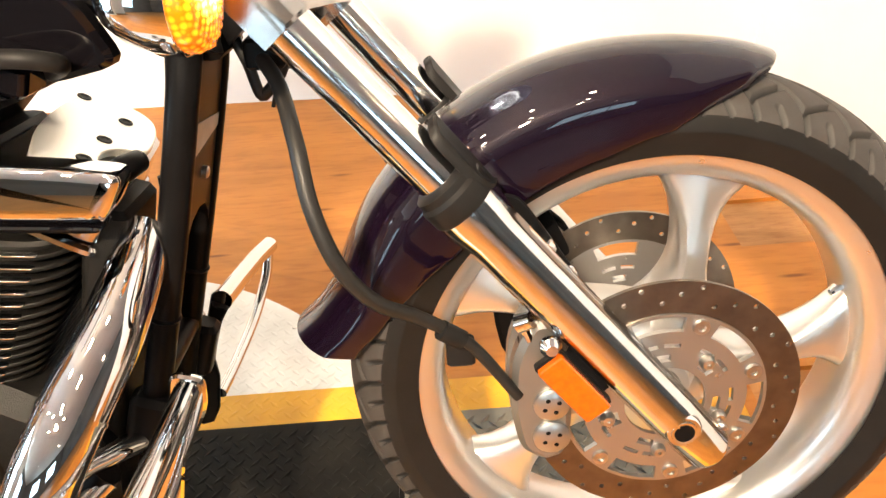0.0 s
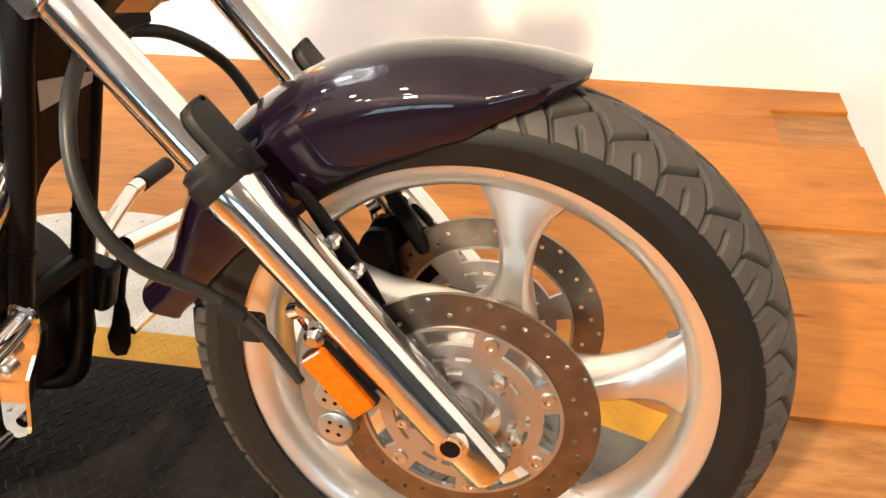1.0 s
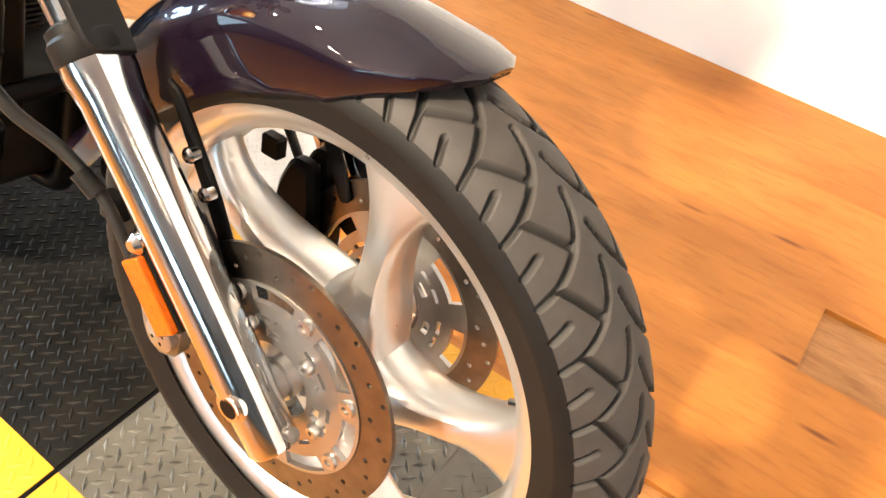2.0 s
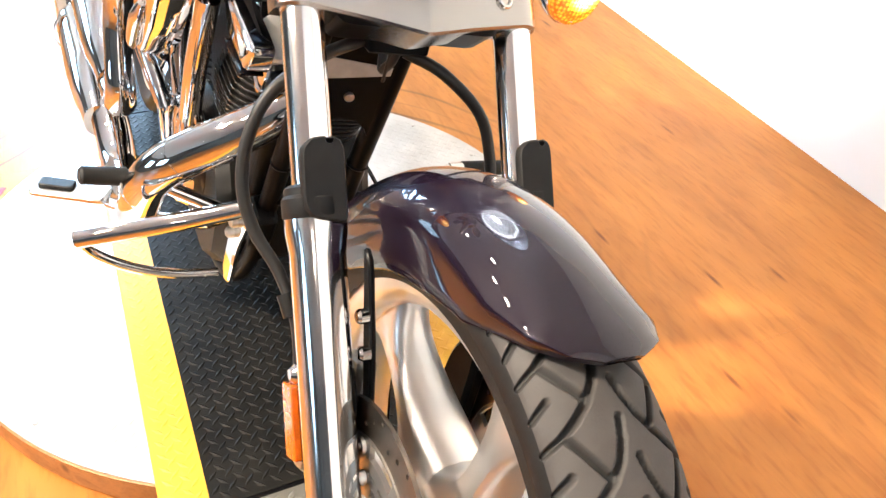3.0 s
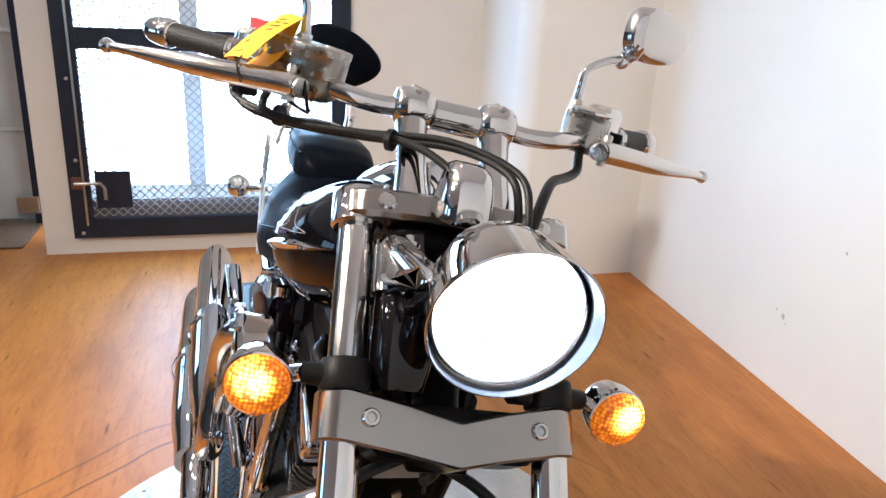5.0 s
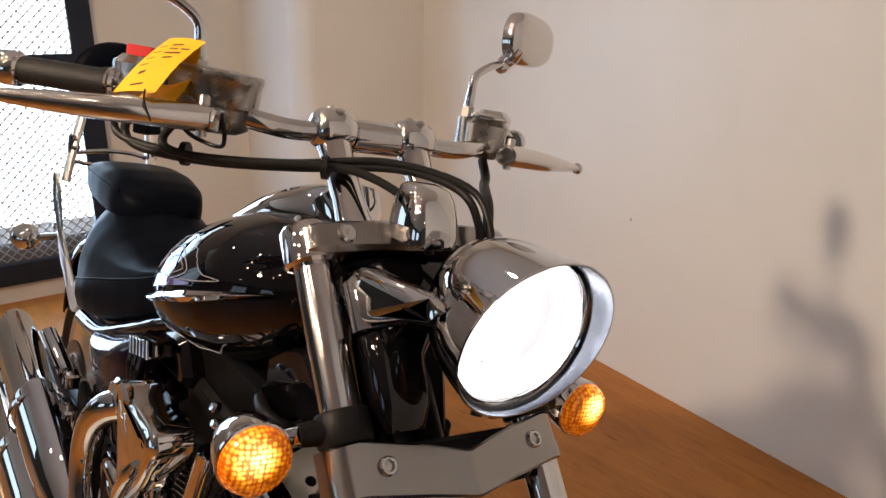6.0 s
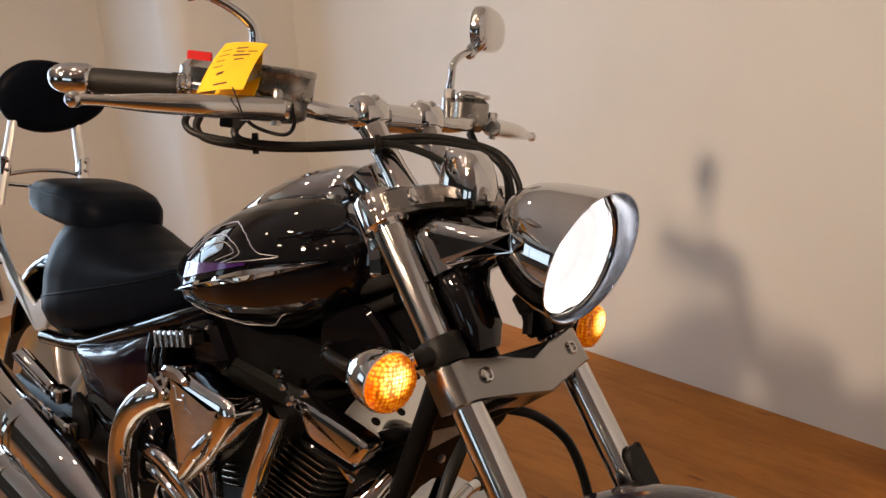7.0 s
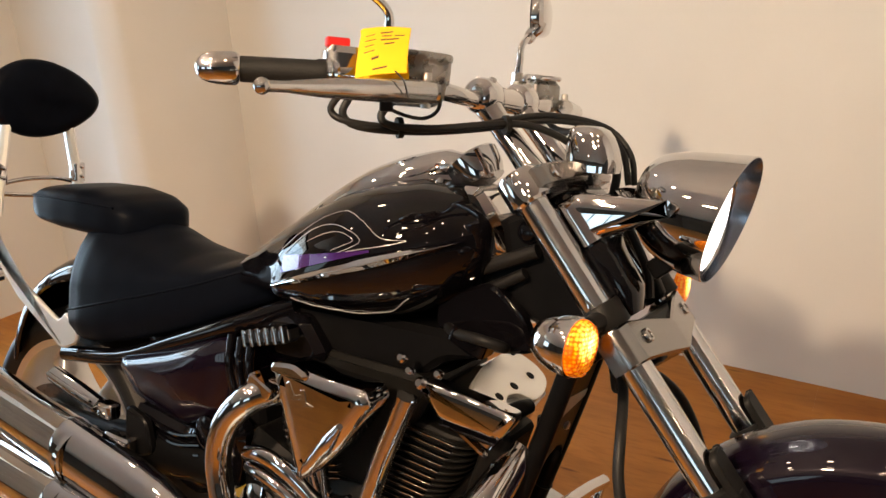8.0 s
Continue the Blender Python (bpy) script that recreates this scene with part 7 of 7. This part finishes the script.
def exhaust():
    ex = new("exhaust")
    ex.parent = bike
    tagged(ex, "chrome twin exhaust with heat shields and slash-cut mufflers")
    part("front_header", tube([(-0.552, -0.060, 0.565), (-0.558, -0.095, 0.540), (-0.570, -0.145, 0.505), (-0.588, -0.188, 0.473), (-0.605, -0.222, 0.442), (-0.628, -0.243, 0.400), (-0.665, -0.252, 0.335), (-0.725, -0.252, 0.268), (-0.83, -0.248, 0.225), (-1.0, -0.245, 0.210), (-1.2, -0.255, 0.210)],
                           [0.028, 0.030, 0.032, 0.033, 0.033, 0.033, 0.033, 0.033, 0.034, 0.035, 0.038], 24, 6), M_CHROME, ex)
    for x, y, z, t in ((-0.597, -0.206, 0.457, (0.35, 0.6, 0.62)), (-0.645, -0.249, 0.372, (0.5, 0.1, 0.85))):
        part("shield_band", turned([(-0.002, 0.0345), (0.002, 0.0345)], (x, y, z), t, 28), M_CHROME, ex)
    part("rear_header", tube([(-0.965, -0.13, 0.600), (-0.972, -0.185, 0.602), (-1.005, -0.225, 0.590), (-1.040, -0.240, 0.545), (-1.052, -0.243, 0.48), (-1.035, -0.242, 0.41), (-1.02, -0.240, 0.35), (-1.06, -0.238, 0.30), (-1.16, -0.240, 0.285)],
                          [0.020, 0.024, 0.027, 0.027, 0.026, 0.026, 0.028, 0.032, 0.036], 24, 6), M_CHROME, ex)
    part("shield_bracket", block((-0.985, -0.215, 0.615), (0.06, 0.03, 0.02), 0.005, turn3(0, 20, 0)), M_CHROME, ex)
    for z0, z1, y, r in ((0.300, 0.398, -0.245, 0.060), (0.212, 0.262, -0.275, 0.055)):
        p0, p1 = rnd((-1.12, y, z0 - 0.006)), rnd((-1.86, y - 0.01, z1))
        d = p1 - p0
        rings = []
        for t, k in ((0, 0.60), (0.06, 0.66), (0.14, 0.86), (0.26, 1.0), (0.52, 1.02), (0.53, 1.05), (0.545, 1.05), (0.555, 1.02), (0.9, 1.0), (1.0, 0.97)):
            ring = []
            for q in range(36):
                th = 2 * math.pi * q / 36
                slash = -0.10 * (1 - math.sin(th)) / 2 if t == 1.0 else 0.0
                o = p0 + d * (t + slash * 1.0)
                ring.append((o[0], o[1] + r * k * 0.82 * math.cos(th), o[2] + r * k * 1.08 * math.sin(th)))
            rings.append(ring)
        muf = part("muffler", rings_to_mesh(rings, True), M_CHROME, ex, "chrome muffler")
        part("muffler_clamp", hollow([(-0.006, r * 0.98), (0.006, r * 0.98), (0.006, r * 1.03), (-0.006, r * 1.03)], p0 + d * 0.5, d, 32), M_CHROME, muf)
    part("muffler_hanger", block((-1.42, -0.205, 0.37), (0.08, 0.03, 0.05), 0.008), M_CHROME, ex)
    return ex


exhaust()


def side_covers():
    sc = part("side_cover", dome([(-1.515, 0.510), (-1.50, 0.535), (-1.333, 0.585), (-1.178, 0.640), (-1.130, 0.640), (-1.115, 0.600), (-1.159, 0.483), (-1.279, 0.425), (-1.45, 0.450)], xz(0.165, -1), 0.350, 0.050), M_PAINT, bike, "dark purple side cover")
    for k in range(3):
        part("cover_rib", tube([(-1.135 + 0.028 * k, -0.155, 0.655), (-1.13 + 0.028 * k, -0.166, 0.60), (-1.125 + 0.028 * k, -0.158, 0.545)], 0.009, 10, 4), M_BLACKGLOSS, sc)
    tr = part("transmission_cover", prism([(-1.45, 0.44), (-1.27, 0.425), (-1.15, 0.49), (-1.10, 0.46), (-1.12, 0.33), (-1.25, 0.28), (-1.40, 0.33)], xz(-0.158), 0.05, 0.014), M_BLACKGLOSS, bike, "black finned transmission cover")
    for k in range(5):
        part("cover_fin", tube([(-1.40 + 0.012 * k, -0.162, 0.425 - 0.022 * k), (-1.30, -0.166, 0.410 - 0.022 * k), (-1.22, -0.162, 0.425 - 0.022 * k)], 0.005, 8, 4), M_BLACKGLOSS, tr)
    part("pivot_cap", turned([(0, 0.035), (0.012, 0.036), (0.016, 0.028)], (-1.19, -0.158, 0.44), (0, -1, 0), 28), M_BLACKGLOSS, tr)


side_covers()


# -- forward controls --
def foot_controls(side):
    fc = new("foot_control")
    fc.parent = bike
    tagged(fc, "chrome forward foot control with guard rail and rubber peg")
    s = side
    if s < 0:
        rail = [(-0.520, -0.120, 0.418), (-0.535, -0.20, 0.390), (-0.553, -0.29, 0.362), (-0.566, -0.350, 0.343)]
        back = [(-0.564, -0.346, 0.340), (-0.575, -0.325, 0.308), (-0.582, -0.275, 0.272), (-0.585, -0.21, 0.250), (-0.585, -0.140, 0.245)]
        plate, py = [(-0.500, 0.430), (-0.535, 0.440), (-0.545, 0.40), (-0.585, 0.33), (-0.605, 0.245), (-0.590, 0.225), (-0.565, 0.235), (-0.545, 0.32), (-0.505, 0.39)], -0.118
        arm = [(-0.60, -0.09, 0.33), (-0.64, -0.17, 0.355), (-0.668, -0.245, 0.380), (-0.667, -0.270, 0.383), (-0.660, -0.338, 0.392)]
        bolts = ((-0.545, 0.375), (-0.560, 0.345))
    else:
        rail = [(-0.546, 0.112, 0.390), (-0.545, 0.200, 0.375), (-0.541, 0.290, 0.362), (-0.532, 0.359, 0.353)]
        back = [(-0.533, 0.356, 0.350), (-0.542, 0.338, 0.305), (-0.559, 0.282, 0.258), (-0.573, 0.181, 0.237), (-0.581, 0.123, 0.231)]
        plate, py = [(-0.560, 0.398), (-0.549, 0.404), (-0.539, 0.394), (-0.540, 0.376), (-0.554, 0.354), (-0.566, 0.326), (-0.576, 0.292), (-0.575, 0.264), (-0.586, 0.208), (-0.599, 0.185), (-0.616, 0.181), (-0.626, 0.192), (-0.624, 0.219), (-0.610, 0.243), (-0.596, 0.281), (-0.583, 0.327), (-0.572, 0.364)], 0.114
        arm = [(-0.60, 0.09, 0.33), (-0.635, 0.18, 0.365), (-0.644, 0.285, 0.398), (-0.643, 0.310, 0.400), (-0.638, 0.396, 0.405)]
        bolts = ((-0.552, 0.388), (-0.610, 0.205))
    part("guard_rail", tube(rail, [0.0145, 0.0145, 0.0145, 0.014], 16), M_CHROME, fc)
    part("rail_return", tube(back, 0.0085, 12, 5), M_CHROME, fc)
    part("rail_plate", prism(plate, xz(py, s), 0.010, 0.003), M_CHROME if s < 0 else M_BLACK, fc)
    for x, z in bolts:
        part("plate_bolt", turned([(0, 0.009), (0.010, 0.009), (0.013, 0.005)], (x, py + s * 0.009, z), (0, s, 0), 12), M_BOLT, fc)
    part("peg_arm", tube(arm[:3], [0.014, 0.012, 0.012], 12, 4), M_CHROME, fc)
    g0, g1 = rnd(arm[3]), rnd(arm[4])
    peg = part("peg", tube([g0, g0 + (g1 - g0) * 0.02, g0 + (g1 - g0) * 0.94, g1], [0.011, 0.0150, 0.0145, 0.010], 16), M_GRIP, fc, "black rubber footpeg")
    part("peg_ferrule", tube([arm[2], arm[3]], 0.0125, 14), M_CHROME, peg)
    if s < 0:
        part("brake_pedal", [block((-0.785, -0.342, 0.284), (0.055, 0.125, 0.012), 0.012, turn3(4, 0, -24)), ], M_POLISH, fc, "polished brake pedal plate")
        part("pedal_arm", tube([(-0.755, -0.290, 0.278), (-0.71, -0.24, 0.280), (-0.66, -0.19, 0.30), (-0.62, -0.15, 0.325)], [0.010, 0.011, 0.012, 0.013], 12, 5), M_POLISH, fc)
        part("pedal_pad", block((-0.797, -0.362, 0.291), (0.026, 0.055, 0.006), 0.005, turn3(4, 0, -24)), M_BLACKPLASTIC, fc)
        part("master_cylinder", tube([(-0.66, -0.155, 0.30), (-0.62, -0.145, 0.335)], 0.018, 14), M_BLACK, fc)
    else:
        part("shift_lever", tube([(-0.64, 0.16, 0.30), (-0.63, 0.20, 0.300), (-0.625, 0.235, 0.302)], 0.008, 10, 4), M_CHROME, fc)
        part("shift_rod", tube([(-0.62, 0.165, 0.34), (-0.80, 0.16, 0.36)], 0.005, 8), M_CHROME, fc)
    part("control_bracket", block((-0.585, s * 0.080, 0.345), (0.06, 0.04, 0.08), 0.012, turn3(0, 20, 0)), M_BLACK, fc)
    return fc


foot_controls(-1)
foot_controls(1)


# -- proportions --
def settle_bike():
    """Everything but the front wheel, fork and rear wheel is brought to this bike's proportions."""
    kept = ("front_wheel", "price_tag", "fork_leg", "lower_yoke", "upper_yoke", "steering_cowl", "wiring_plug", "front_fender", "brake_caliper", "fork_reflector",
            "brake_hose", "hose_union", "horn_lead", "rear_wheel", "down_tubes", "rocker_box")
    for piece in bike.children:
        if piece.name.split(".")[0] in kept:
            continue
        for ob in [piece] + list(piece.children_recursive):
            if ob.type == "MESH":
                for v in ob.data.vertices:
                    v.co = settle(v.co, GROUPS.get(piece.name.split(".")[0]))
                ob.data.update()


settle_bike()


# ---- laminate floor boards ----
def floor_boards():
    wide, long_, gap = 0.192, 1.285, 0.0002
    floor = bpy.data.objects["floor"]
    me = link_mesh("plank", prism([(-long_ / 2 + gap, -wide / 2 + gap / 2), (long_ / 2 - gap, -wide / 2 + gap / 2), (long_ / 2 - gap, wide / 2 - gap / 2), (-long_ / 2 + gap, wide / 2 - gap / 2)],
                                 lambda a, b, d: (a, b, d - 0.012), 0.012), M_WOOD)
    n = 0
    for j in range(int(5.0 / wide) + 1):
        y = 1.95 - wide * (j + 0.5)
        x = XF + 0.1 - long_ * (0.5 + (j * 0.37) % 1.0 - 0.5)
        while x > -5.3:
            ob = new("plank", me)
            ob.parent = floor
            ob.matrix_basis = pose(x, y, 0)
            x -= long_
            n += 1


floor_boards()
